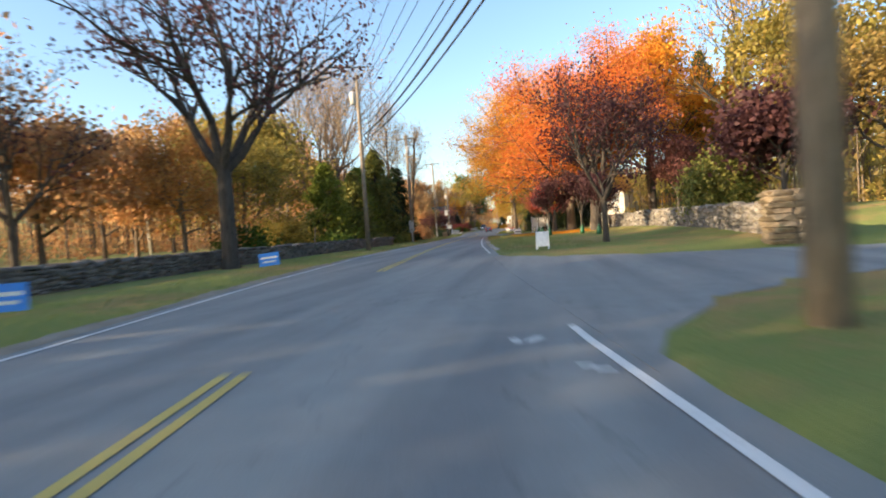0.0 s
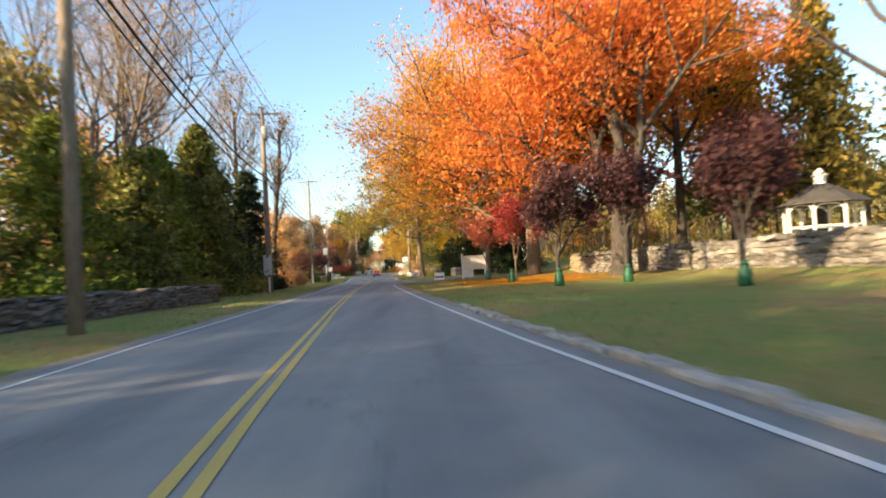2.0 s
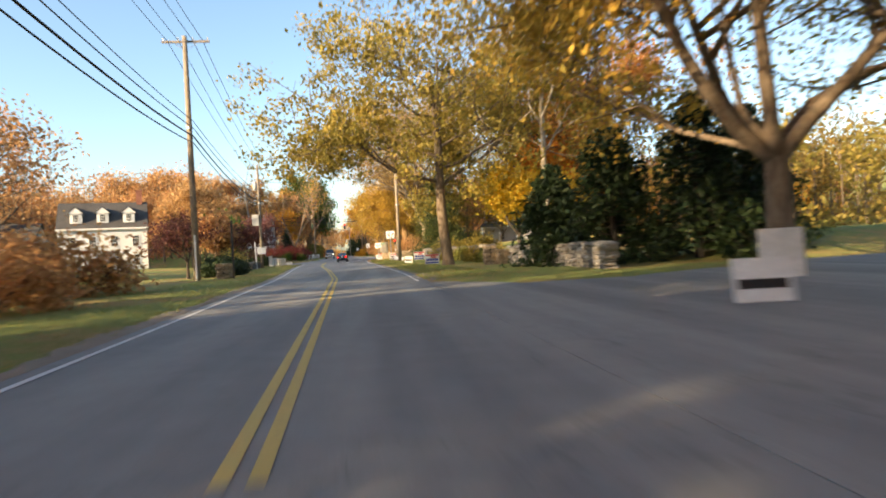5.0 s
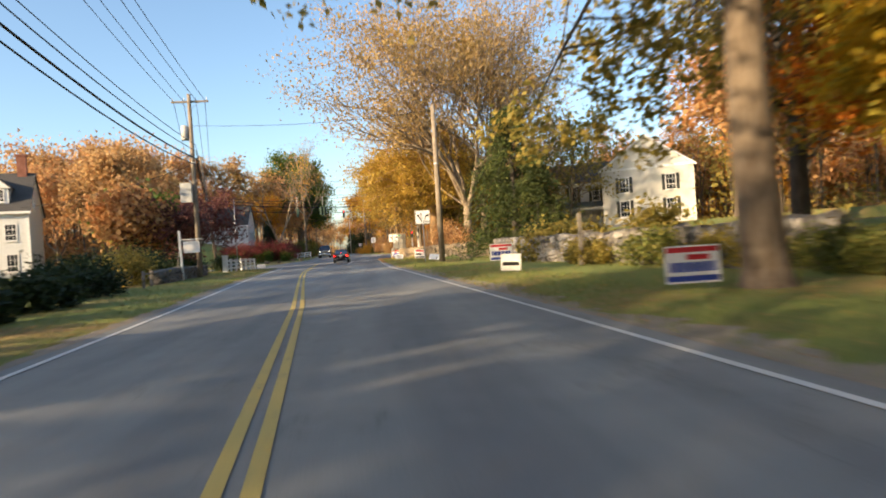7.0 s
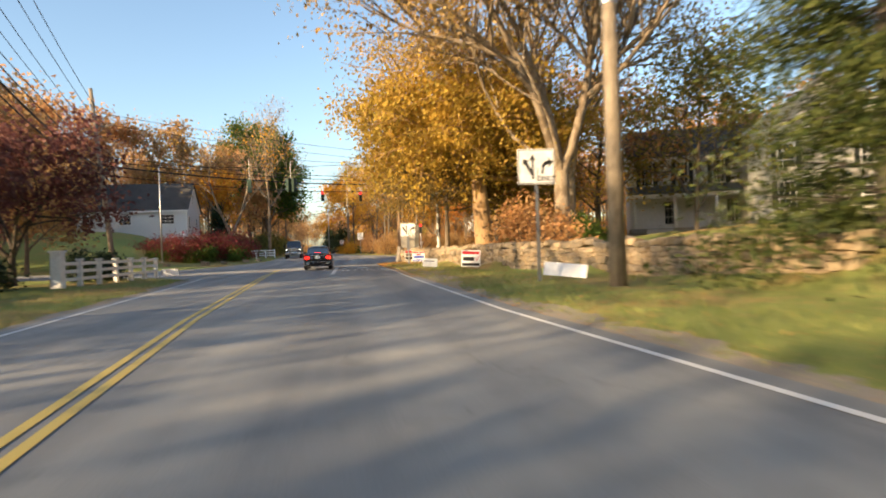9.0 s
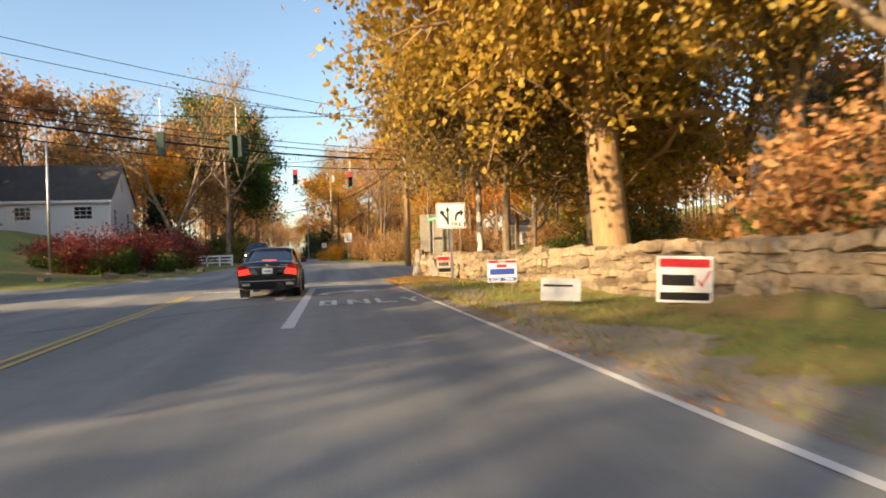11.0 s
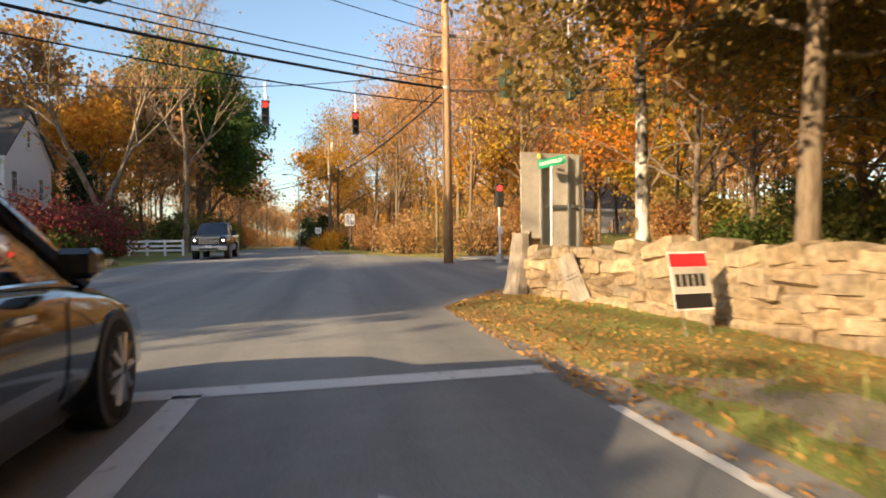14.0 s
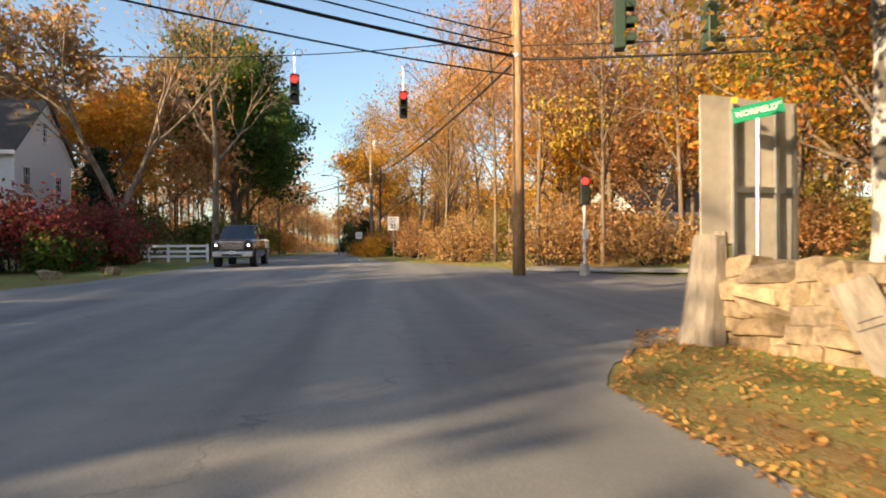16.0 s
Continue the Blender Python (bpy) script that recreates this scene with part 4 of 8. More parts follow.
# ---- utility poles and wires ----
def utility_pole(x, y, h, r, label, arms=(), mat=POLE_WOOD, lean=(0, 0), box=None, transformer=None, conduit=False, yaw=0, steps=0):
    """Tapered wooden pole; arms are (height, half length, insulators)."""
    t = thing("utility_pole", pose(x, y, ground_z(x, y), lean[1], lean[0], yaw), label, "utility pole", "utility poles")
    part("shaft", Geo().tube([(0, 0, -0.5), (0, 0, h * 0.5), (0, 0, h)], [r, r * 0.85, r * 0.66], 12), mat, t, smooth=True)
    for z, half, ins in arms:
        arm = part("crossarm", Geo().box((-half, r * 0.6, z - 0.07), (half, r * 0.6 + 0.1, z + 0.07)), POLE_WOOD, t, bevel=0.01)
        for s in (-1, 1):
            part("brace", Geo().tube([(s * half * 0.5, r * 0.6 + 0.05, z - 0.05), (0, r * 0.6 + 0.05, z - 0.6)], 0.018, 5), STEEL, t)
        for k in range(ins):
            px = -half * 0.92 + 2 * half * 0.92 * k / max(1, ins - 1)
            part("insulator", Geo().tube([(px, r * 0.6 + 0.05, z + 0.06), (px, r * 0.6 + 0.05, z + 0.14), (px, r * 0.6 + 0.05, z + 0.16), (px, r * 0.6 + 0.05, z + 0.26)], [0.02, 0.02, 0.05, 0.035], 8), BOX_GREY, t)
    if transformer:
        z, s = transformer
        part("transformer", Geo().tube([(s * 0.42, 0.0, z), (s * 0.42, 0, z + 0.05), (s * 0.42, 0, z + 0.95), (s * 0.42, 0, z + 1.05)], [0.2, 0.26, 0.26, 0.18], 14), BOX_GREY, t, "grey steel transformer can", True)
    if box:
        z0, z1, w, s = box
        part("service_box", Geo().box((-w / 2 + s, -r - 0.28, z0), (w / 2 + s, -r - 0.02, z1)), BOX_GREY, t, "pale grey metal service box", bevel=0.02)
    if conduit:
        part("conduit", Geo().tube([(0.05, -r - 0.06, -0.1), (0.05, -r - 0.06, 2.9)], 0.06, 8), SIGN_WHITE, t, "white plastic conduit on the pole")
    part("collar", Geo().tube([(0, 0, h * 0.62), (0, 0, h * 0.62 + 0.12)], r * 0.92, 12), STEEL, t)
    return t


utility_pole(16.8, -43.85, 12.5, 0.225, "thick weathered grey wooden utility pole on grass", arms=[(11.8, 1.2, 4)])
utility_pole(-0.1, -0.3, 14.4, 0.2, "tall grey wooden utility pole on the verge", transformer=(12.1, -1))
utility_pole(-3.2, 33.2, 14.6, 0.24, "weathered utility pole with a transformer and meter box", arms=[(14.1, 1.25, 4)], box=(1.3, 2.9, 0.6, 0.0), transformer=(12.0, 0.3), conduit=True)
utility_pole(-7.4, 78.9, 15.7, 0.22, "tall wooden utility pole with a crossarm", arms=[(15.4, 1.5, 4)], conduit=True)
utility_pole(-10.5, 118.6, 13.2, 0.2, "wooden utility pole with transformer and crossarm", arms=[(12.7, 1.3, 4)], transformer=(9.9, -1), box=(5.4, 6.8, 0.8, -0.5))
utility_pole(-18.4, 155.4, 14.8, 0.22, "leaning pale wooden utility pole with a crossarm", arms=[(11.8, 1.3, 4)], lean=(-5, 0))
utility_pole(6.95, 117.6, 11.5, 0.23, "bare tan wooden pole on the grass verge", mat=POLE_WOOD)
utility_pole(5.6, 171.2, 13.0, 0.24, "brown-footed wooden utility pole at the crossroads", arms=[(10.6, 1.2, 3)], mat=POLE_BROWN)
utility_pole(-0.1, 214, 13.6, 0.2, "distant wooden utility pole with transformers", arms=[(13.0, 1.3, 4)], transformer=(11.0, 1))
utility_pole(-13.5, 240, 12, 0.18, "distant wooden utility pole", arms=[(11.4, 1.1, 3)])


def hanging(a, b, sag, k=14):
    a, b = Vector(a), Vector(b)
    return [a.lerp(b, i / k) - Vector((0, 0, 4 * sag * (i / k) * (1 - i / k))) for i in range(k + 1)]


def cable(a, b, sag, r, label="black overhead cable hung between poles", name="cable"):
    g = Geo().tube(hanging(a, b, sag), r, 5)
    return tagged(new(name, g.mesh(name, CABLE, True)), label, "cable", "overhead cables")


POLES = [(16.95, -43.9, 11.6), (-0.1, -0.3, 13.4), (-3.2, 33.2, 14.0), (-7.4, 78.9, 15.3), (-10.5, 118.6, 12.6), (-19.6, 155.4, 11.6)]
for (xa, ya, za), (xb, yb, zb) in zip(POLES, POLES[1:]):
    for o in (-1.1, -0.4, 0.5, 1.1):
        cable((xa + o, ya, za + 0.2), (xb + o, yb, zb + 0.2), 0.5, 0.02, "thin power wire hung between poles")
LOW = [(16.95, -43.9, 8.3), (-0.1, -0.3, 9.6), (-3.2, 33.2, 9.0), (-7.4, 78.9, 9.3), (-10.5, 118.6, 8.6), (-18.9, 155.4, 8.2)]
for (xa, ya, za), (xb, yb, zb) in zip(LOW, LOW[1:]):
    for dz, r, s in ((0.0, 0.05, 0.8), (0.55, 0.028, 0.7), (1.0, 0.022, 0.6), (-0.45, 0.035, 0.9)):
        cable((xa + 0.25, ya, za + dz), (xb + 0.25, yb, zb + dz), s, r)
# over the crossroads
for dz, r, s in ((0.0, 0.06, 0.5), (0.35, 0.03, 0.4), (0.75, 0.025, 0.45), (-0.7, 0.03, 0.6)):
    cable((-18.9, 155.4, 8.6 + dz), (5.6, 171.2, 8.3 + dz), s, r)
for dz in (2.6, 3.4):
    cable((-19.2, 155.4, 9.4 + dz), (5.6, 171.2, 8.2 + dz), 0.3, 0.02, "thin power wire hung between poles")
for dz, r in ((0.0, 0.05), (0.5, 0.025), (2.3, 0.015)):
    cable((5.6, 171.2, 8.2 + dz), (-0.1, 214, 8.9 + dz), 0.6, r)
    cable((5.6, 171.2, 8.2 + dz), (34, 160, 8.0 + dz), 0.5, r)
    cable((-0.1, 214, 8.9 + dz), (-13.5, 240, 9.0 + dz), 0.5, r)
cable((-10.5, 118.6, 11.0), (7.0, 117.6, 11.2), 0.4, 0.016, "thin service wire across the road")
cable((7.0, 117.6, 9.0), (22, 150, 7.0), 0.5, 0.02)
cable((-10.5, 118.6, 8.2), (-30, 133, 7.2), 0.5, 0.02)
# span wires that carry the traffic signals
cable((-19.3, 171, 8.6), (5.6, 171.6, 9.2), 0.9, 0.02, "steel span wire carrying traffic signals")
cable((-19.0, 155.4, 8.9), (8.4, 159.8, 9.6), 0.7, 0.02, "steel span wire carrying traffic signals")


cable((-4.6, 156.9, 9.1), (12.0, 164.0, 9.6), 0.3, 0.02, "steel span wire carrying traffic signals")


def lamp_column(x, y, h, label, arm=1.2, yaw=0, r=0.09):
    t = thing("street_lamp", pose(x, y, ground_z(x, y), 0, 0, yaw), label, "street lamp")
    part("column", Geo().tube([(0, 0, 0), (0, 0, h * 0.5), (0, 0, h)], [r, r * 0.85, r * 0.65], 10), STEEL, t, smooth=True)
    part("base_plate", Geo().box((-0.2, -0.2, 0), (0.2, 0.2, 0.08)), CONCRETE, t, bevel=0.02)
    if arm:
        part("arm", Geo().tube([(0, 0, h - 0.1), (arm * 0.5, 0, h + 0.12), (arm, 0, h + 0.15)], 0.035, 6), STEEL, t)
        part("lamp_head", Geo().box((arm - 0.1, -0.12, h + 0.06), (arm + 0.45, 0.12, h + 0.2)), BOX_GREY, t, bevel=0.04)
    return t


lamp_column(-19.2, 170.9, 10.0, "pale steel column beside the crossroads", 0)
lamp_column(-3.6, 216, 8.6, "distant steel lamp column on the verge", 1.4, 180)

flag = thing("flagpole", pose(-25.1, 7.4, ground_z(-25.1, 7.4), 0, -2.5, 0), "tall thin white flagpole without a flag", "flagpole")
part("pole", Geo().tube([(0, 0, -0.2), (0, 0, 9.2)], [0.09, 0.05], 8), WHITE_PAINT, flag, smooth=True)
part("finial", Geo().tube([(0, 0, 9.18), (0, 0, 9.27), (0, 0, 9.36)], [0.04, 0.09, 0.03], 8), WHITE_PAINT, flag, smooth=True)

for x, y, h, lx, lab in ((-5.2, 0.45, 2.3, 9, "leaning pale wooden stake behind the stone wall"), (-13.0, 121.5, 2.0, 6, "leaning pale wooden stake in shrubs"), (3.2, 191, 3.4, 9, "leaning pale wooden stake in brush")):
    st = thing("stake", pose(x, y, ground_z(x, y), 0, lx, 0), lab, "stake")
    part("shaft", Geo().tube([(0, 0, -0.1), (0, 0, h)], [0.05, 0.04], 6), POST_GREY, st)


# ---- signs ----
def lane_sign(x, y, z0, w, h, yaw, label):
    """White lane-control sign with black arrows, on a steel post."""
    t = thing("lane_sign", pose(x, y, ground_z(x, y), 0, 0, yaw), label, "road sign", "lane signs")
    part("post", Geo().box((-0.045, 0.0, -0.3), (0.045, 0.06, z0 + h * 0.8)), STEEL, t)
    part("panel", Geo().box((-w / 2, -0.025, z0), (w / 2, -0.005, z0 + h)), SIGN_WHITE, t, "white reflective sign panel", bevel=0.004)
    b = 0.02 * w
    fr = Geo()
    for lo, hi in (((-w / 2 + b, z0 + b), (w / 2 - b, z0 + 2 * b)), ((-w / 2 + b, z0 + h - 2 * b), (w / 2 - b, z0 + h - b)), ((-w / 2 + b, z0 + 2 * b), (-w / 2 + 2 * b, z0 + h - 2 * b)), ((w / 2 - 2 * b, z0 + 2 * b), (w / 2 - b, z0 + h - 2 * b))):
        fr.box((lo[0], -0.029, lo[1]), (hi[0], -0.026, hi[1]))
    part("border", fr, SIGN_BLACK, t)

    def flat(pts):
        g = Geo()
        n = len(pts)
        vs = [(px * w, -0.0295, z0 + pz * h) for px, pz in pts] + [(px * w, -0.026, z0 + pz * h) for px, pz in pts]
        return g.add(vs, [tuple(range(n)), tuple(reversed(range(n, 2 * n)))] + [(i, (i + 1) % n, n + (i + 1) % n, n + i) for i in range(n)])

    part("straight_arrow", flat([(-0.125, 0.15), (-0.07, 0.15), (-0.07, 0.68), (-0.02, 0.68), (-0.1, 0.86), (-0.18, 0.68), (-0.125, 0.68)]), SIGN_BLACK, t)
    part("left_arrow", flat([(-0.13, 0.22), (-0.13, 0.42), (-0.24, 0.62), (-0.21, 0.68), (-0.36, 0.72), (-0.36, 0.52), (-0.315, 0.57), (-0.19, 0.36), (-0.19, 0.36)][:8]), SIGN_BLACK, t)
    part("right_arrow", flat([(0.13, 0.3), (0.19, 0.3), (0.2, 0.46), (0.27, 0.55), (0.33, 0.56), (0.33, 0.46), (0.45, 0.62), (0.33, 0.76), (0.33, 0.67), (0.24, 0.65), (0.15, 0.54)]), SIGN_BLACK, t)
    part("divider", flat([(0.02, 0.08), (0.04, 0.08), (0.04, 0.46), (0.02, 0.46)]), SIGN_BLACK, t)
    tx = part("lettering", text_mesh("ONLY", 0.205 * h, SIGN_BLACK, bold=0.004), None, t)
    tx.matrix_basis = Matrix.Translation((0.26 * w, -0.031, z0 + 0.16 * h)) @ pose(0, 0, 0, 90, 0, 0)
    return t


lane_sign(5.95, 121.0, 2.95, 1.15, 1.08, -2, "white lane sign with black arrows on a steel post")
lane_sign(4.25, 146.0, 1.98, 1.06, 0.93, -3, "white lane sign with black arrows and ONLY beside a stone wall")


def yard_sign(x, y, w, h, z0, yaw, label, design, tilt=0.0, lean=0.0):
    """Printed panel on two wire legs; names are plain bars."""
    t = thing("yard_sign", pose(x, y, ground_z(x, y), tilt, lean, yaw), label, "yard sign", "yard signs")
    for s in (-0.32, 0.32):
        part("wire_leg", Geo().tube([(s * w, 0, -0.15), (s * w, 0, z0 + h * 0.6)], 0.008, 5), STEEL, t)
    part("panel", Geo().box((-w / 2, -0.012, z0), (w / 2, -0.003, z0 + h)), SIGN_WHITE if design not in ("blue",) else SIGN_SKY, t)

    def bars(rows, name="print_bar"):
        y0 = -0.0175 if name == "print_line" else -0.0155
        for x0, x1, za, zb, mat in rows:
            part(name, Geo().box((x0 * w, y0, z0 + za * h), (x1 * w, -0.0125, z0 + zb * h)), mat, t)

    if design == "healy":
        bars([(-0.47, 0.47, 0.82, 0.96, SIGN_RED), (-0.47, 0.47, 0.05, 0.2, SIGN_BLUE), (-0.1, 0.3, 0.62, 0.76, SIGN_RED), (-0.42, 0.42, 0.3, 0.56, SIGN_BLUE)])
        if w > 0.9:
            for k in range(5):
                part("print_gap", Geo().box(((-0.34 + 0.16 * k) * w, -0.017, z0 + 0.3 * h), ((-0.315 + 0.16 * k) * w, -0.016, z0 + 0.56 * h)), SIGN_WHITE, t)
    elif design == "healy_blue":
        bars([(-0.48, 0.48, 0.85, 0.975, SIGN_RED), (-0.48, 0.48, 0.03, 0.2, SIGN_BLUE), (-0.2, 0.16, 0.65, 0.79, SIGN_RED), (-0.43, 0.43, 0.32, 0.6, SIGN_BLUE), (-0.36, 0.3, 0.235, 0.265, STEEL)])
        bars([(-0.4, -0.06, 0.135, 0.155, SIGN_WHITE), (-0.4, -0.06, 0.075, 0.095, SIGN_WHITE), (0.06, 0.4, 0.135, 0.155, SIGN_WHITE), (0.06, 0.4, 0.075, 0.095, SIGN_WHITE)], "print_line")
        tx = part("lettering", text_mesh("VOTE", 0.13 * h, SIGN_WHITE, bold=0.002), None, t)
        tx.matrix_basis = Matrix.Translation((0, -0.0175, z0 + 0.91 * h)) @ pose(0, 0, 0, 90, 0, 0)
    elif design == "check":
        bars([(-0.45, 0.45, 0.76, 0.94, SIGN_RED), (-0.45, 0.45, 0.05, 0.22, SIGN_BLACK), (-0.42, 0.18, 0.36, 0.6, SIGN_BLACK)])
        ck = Geo()
        for (ax, az), (bx, bz) in (((0.24, 0.5), (0.3, 0.36)), ((0.3, 0.36), (0.45, 0.7))):
            ck.tube([(ax * w, -0.016, z0 + az * h), (bx * w, -0.016, z0 + bz * h)], 0.018, 5)
        part("tick_mark", ck, SIGN_RED, t)
    elif design == "script":
        bars([(-0.44, 0.3, 0.62, 0.72, SIGN_BLACK)])
    elif design == "block":
        bars([(-0.42, 0.42, 0.3, 0.52, SIGN_BLACK)])
    elif design == "blue":
        bars([(-0.4, 0.4, 0.55, 0.7, SIGN_WHITE), (-0.3, 0.3, 0.25, 0.38, SIGN_WHITE)])
    elif design == "dark":
        bars([(-0.48, 0.48, 0.03, 0.28, SIGN_BLACK), (-0.48, 0.48, 0.74, 0.97, SIGN_RED), (-0.48, 0.48, 0.29, 0.73, STEEL_DULL)])
        bars([(-0.4 + 0.16 * k, -0.28 + 0.16 * k, 0.4, 0.62, SIGN_BLACK) for k in range(5)], "print_line")
    return t


yard_sign(1.3, -22.5, 0.95, 0.62, 0.08, 25, "bright blue yard sign on the grass verge", "blue", 0, -4)
yard_sign(2.8, -38.9, 0.9, 0.6, 0.08, 30, "bright blue yard sign on the grass verge", "blue")
yard_sign(8.15, 83.5, 1.05, 0.72, 0.12, -6, "red and blue campaign yard sign on grass", "healy")
yard_sign(6.9, 94.0, 0.72, 0.6, 0.1, -4, "white yard sign with black lettering on grass", "block", 0, 3)
yard_sign(8.55, 103.7, 1.15, 0.85, 0.2, -8, "red and blue campaign yard sign by a stone wall", "healy")
yard_sign(6.85, 121.4, 1.35, 0.5, 0.1, -25, "blank pale sign sagging on the grass", "plain", -35, 6)
yard_sign(4.2, 139.1, 0.72, 0.55, 0.33, -10, "red, white and blue campaign yard sign by the stone wall", "healy_blue")
yard_sign(4.42, 135.7, 0.78, 0.44, 0.12, -12, "white yard sign with handwritten black word", "script", 0, 3)
yard_sign(6.45, 134.7, 1.0, 0.86, 0.04, -16, "white yard sign with red band and tick", "check", 0, 3)
yard_sign(4.6, 149.5, 0.55, 0.7, 0.3, 8, "dark red and black sign leaning on the stone wall", "dark", -12)
yard_sign(-10.3, 141.2, 0.9, 0.4, 0.1, 10, "small pale sign by the white fence", "plain")
yard_sign(10.6, 47.4, 1.0, 0.75, 0.05, -8, "small white folding sign on the lawn", "block", -8)
yard_sign(13.95, 51.8, 1.1, 1.2, 0.1, -8, "plain tan board standing on the lawn", "plain")

# sandwich board on the lawn
af = thing("sandwich_board", pose(14.15, -21.1, ground_z(14.15, -21.1), 0, 0, -8), "white folding sandwich board on the lawn", "sandwich board")
for s in (-1, 1):
    m = Matrix.Translation((0, s * 0.22, 0)) @ pose(0, 0, 0, s * 12, 0, 0)
    part("panel", Geo().box((-0.3, -0.02, 0.14), (0.3, 0.02, 0.84), m), WHITE_PAINT, af, bevel=0.008)
    for q in (-0.275, 0.275):
        part("leg", Geo().box((q - 0.025, -0.025, 0.0), (q + 0.025, 0.025, 0.86), m), WHITE_PAINT, af)

# large white sign board on two posts
bd = thing("sign_board", pose(14.1, 46.5, ground_z(14.1, 46.5), 0, 0, 16), "blank white sign board between two white posts", "sign board")
for s in (-1, 1):
    part("post", Geo().box((s * 1.22 - 0.08, -0.08, -0.3), (s * 1.22 + 0.08, 0.08, 2.42)).box((s * 1.22 - 0.1, -0.1, 2.42), (s * 1.22 + 0.1, 0.1, 2.5)), WHITE_PAINT, bd, bevel=0.01)
part("panel", Geo().box((-1.14, -0.03, 0.95), (1.14, 0.03, 2.2)), SIGN_WHITE, bd, bevel=0.01)
part("rail", Geo().box((-1.14, -0.05, 2.2), (1.14, 0.05, 2.28)), WHITE_PAINT, bd)
part("rail", Geo().box((-1.14, -0.05, 0.87), (1.14, 0.05, 0.95)), WHITE_PAINT, bd)

# hanging sign on a white post
hs = thing("hanging_sign", pose(-10.3, 113.9, ground_z(-10.3, 113.9), 0, -1.5, 0), "cream scalloped board hung from a white post", "sign")
part("post", Geo().box((-0.07, -0.07, -0.3), (0.07, 0.07, 3.2)), WHITE_PAINT, hs, bevel=0.01)
part("arm", Geo().box((0.07, -0.03, 2.55), (1.35, 0.03, 2.62)), WHITE_PAINT, hs)
out = [(0.2 + 0.11 * i, 1.7 + (0.04 if i % 2 else 0.0)) for i in range(10)] + [(1.22, 2.08)] + [(1.2 - 0.11 * i, 2.46 + (0.04 if i % 2 else 0.0)) for i in range(10)] + [(0.18, 2.08)]
part("board", Geo().prism(out, -0.02, 0.02, pose(0, 0, 0, 90, 0, 0)), SIGN_WHITE, hs, "cream painted board")

# dark thin post by the stone pillar
dp = thing("post", pose(-5.0, 78.4, ground_z(-5.0, 78.4)), "thin dark wooden post beside a stone pillar", "post")
part("shaft", Geo().box((-0.06, -0.06, -0.3), (0.06, 0.06, 3.7)), BARK_DARK, dp, bevel=0.008)
wp = thing("post", pose(10.4, 96.6, ground_z(10.4, 96.6)), "pale square lamp post on the grass", "post")
part("shaft", Geo().box((-0.07, -0.07, -0.3), (0.07, 0.07, 2.1)), POST_GREY, wp, bevel=0.008)


def plate_sign(x, y, w, h, z0, yaw, label, words):
    t = thing("road_sign", pose(x, y, ground_z(x, y), 0, 0, yaw), label, "road sign")
    part("post", Geo().box((-0.03, 0, -0.2), (0.03, 0.05, z0 + h * 0.9)), STEEL, t)
    part("panel", Geo().box((-w / 2, -0.02, z0), (w / 2, -0.004, z0 + h)), SIGN_WHITE, t, bevel=0.004)
    for body, size, zc in words:
        tx = part("lettering", text_mesh(body, size, SIGN_BLACK), None, t)
        tx.matrix_basis = Matrix.Translation((0, -0.023, z0 + zc)) @ pose(0, 0, 0, 90, 0, 0)
    return t


plate_sign(1.7, 197, 0.85, 1.05, 2.1, -4, "white speed limit sign in brush", [("SPEED", 0.2, 0.88), ("LIMIT", 0.2, 0.68), ("25", 0.5, 0.3)])
plate_sign(-1.2, 206, 0.6, 0.6, 1.7, -4, "small white and black route marker", [("53", 0.34, 0.3)])

# street name sign and the backs of two big road signs
ss = thing("street_sign", pose(5.2, 156.15, ground_z(5.2, 156.15), 0, 0.5, -18), "green street name sign on a steel post behind the wall", "street sign")
part("post", Geo().tube([(0, 0, -0.3), (0, 0, 2.85 - ground_z(5.2, 156.15))], 0.03, 8), STEEL, ss)
bz = 2.85 - ground_z(5.2, 156.15)
blade = part("name_blade", Geo().box((-0.31, -0.01, -0.098), (0.31, 0.01, 0.098), pose(0, 0, bz + 0.1, 0, -12, 0)), SIGN_GREEN, ss, "green blade with white letters", bevel=0.004)
tx = part("lettering", text_mesh("NORFIELD", 0.108, SIGN_WHITE, bold=0.003), None, blade)
tx.matrix_basis = pose(0, 0, bz + 0.1, 0, -12, 0) @ Matrix.Translation((-0.02, -0.0135, 0.0)) @ pose(0, 0, 0, 90, 0, 0)
tx = part("suffix", text_mesh("RD", 0.05, SIGN_WHITE), None, blade)
tx.matrix_basis = pose(0, 0, bz + 0.1, 0, -12, 0) @ Matrix.Translation((0.265, -0.0125, 0.035)) @ pose(0, 0, 0, 90, 0, 0)
part("marker", Geo().box((-0.32, -0.03, bz + 0.2), (-0.25, -0.01, bz + 0.28)), SIGN_YELLOW, ss)
gz = ground_z(5.0, 155.9)
bs = thing("road_sign", pose(5.5, 156.6, gz, 0, 0, 12), "backs of tall grey road sign panels on posts", "road sign")
part("panel", Geo().box((-0.95, -0.02, 1.2), (-0.42, 0.0, 3.15)), STEEL_DULL, bs, bevel=0.004)
part("panel", Geo().box((-0.40, 0.02, 1.95), (0.72, 0.04, 3.15)), STEEL_DULL, bs, bevel=0.004)
part("panel", Geo().box((-0.38, 0.02, 0.6), (0.66, 0.04, 1.9)), STEEL_DULL, bs, bevel=0.004)
for px in (-0.42, 0.3, 0.62):
    part("post", Geo().box((px - 0.03, -0.06, -0.5), (px + 0.03, -0.02, 3.1)), STEEL, bs)
part("stiffener", Geo().box((-0.4, -0.05, 1.88), (0.7, -0.0, 1.96)), STEEL, bs)

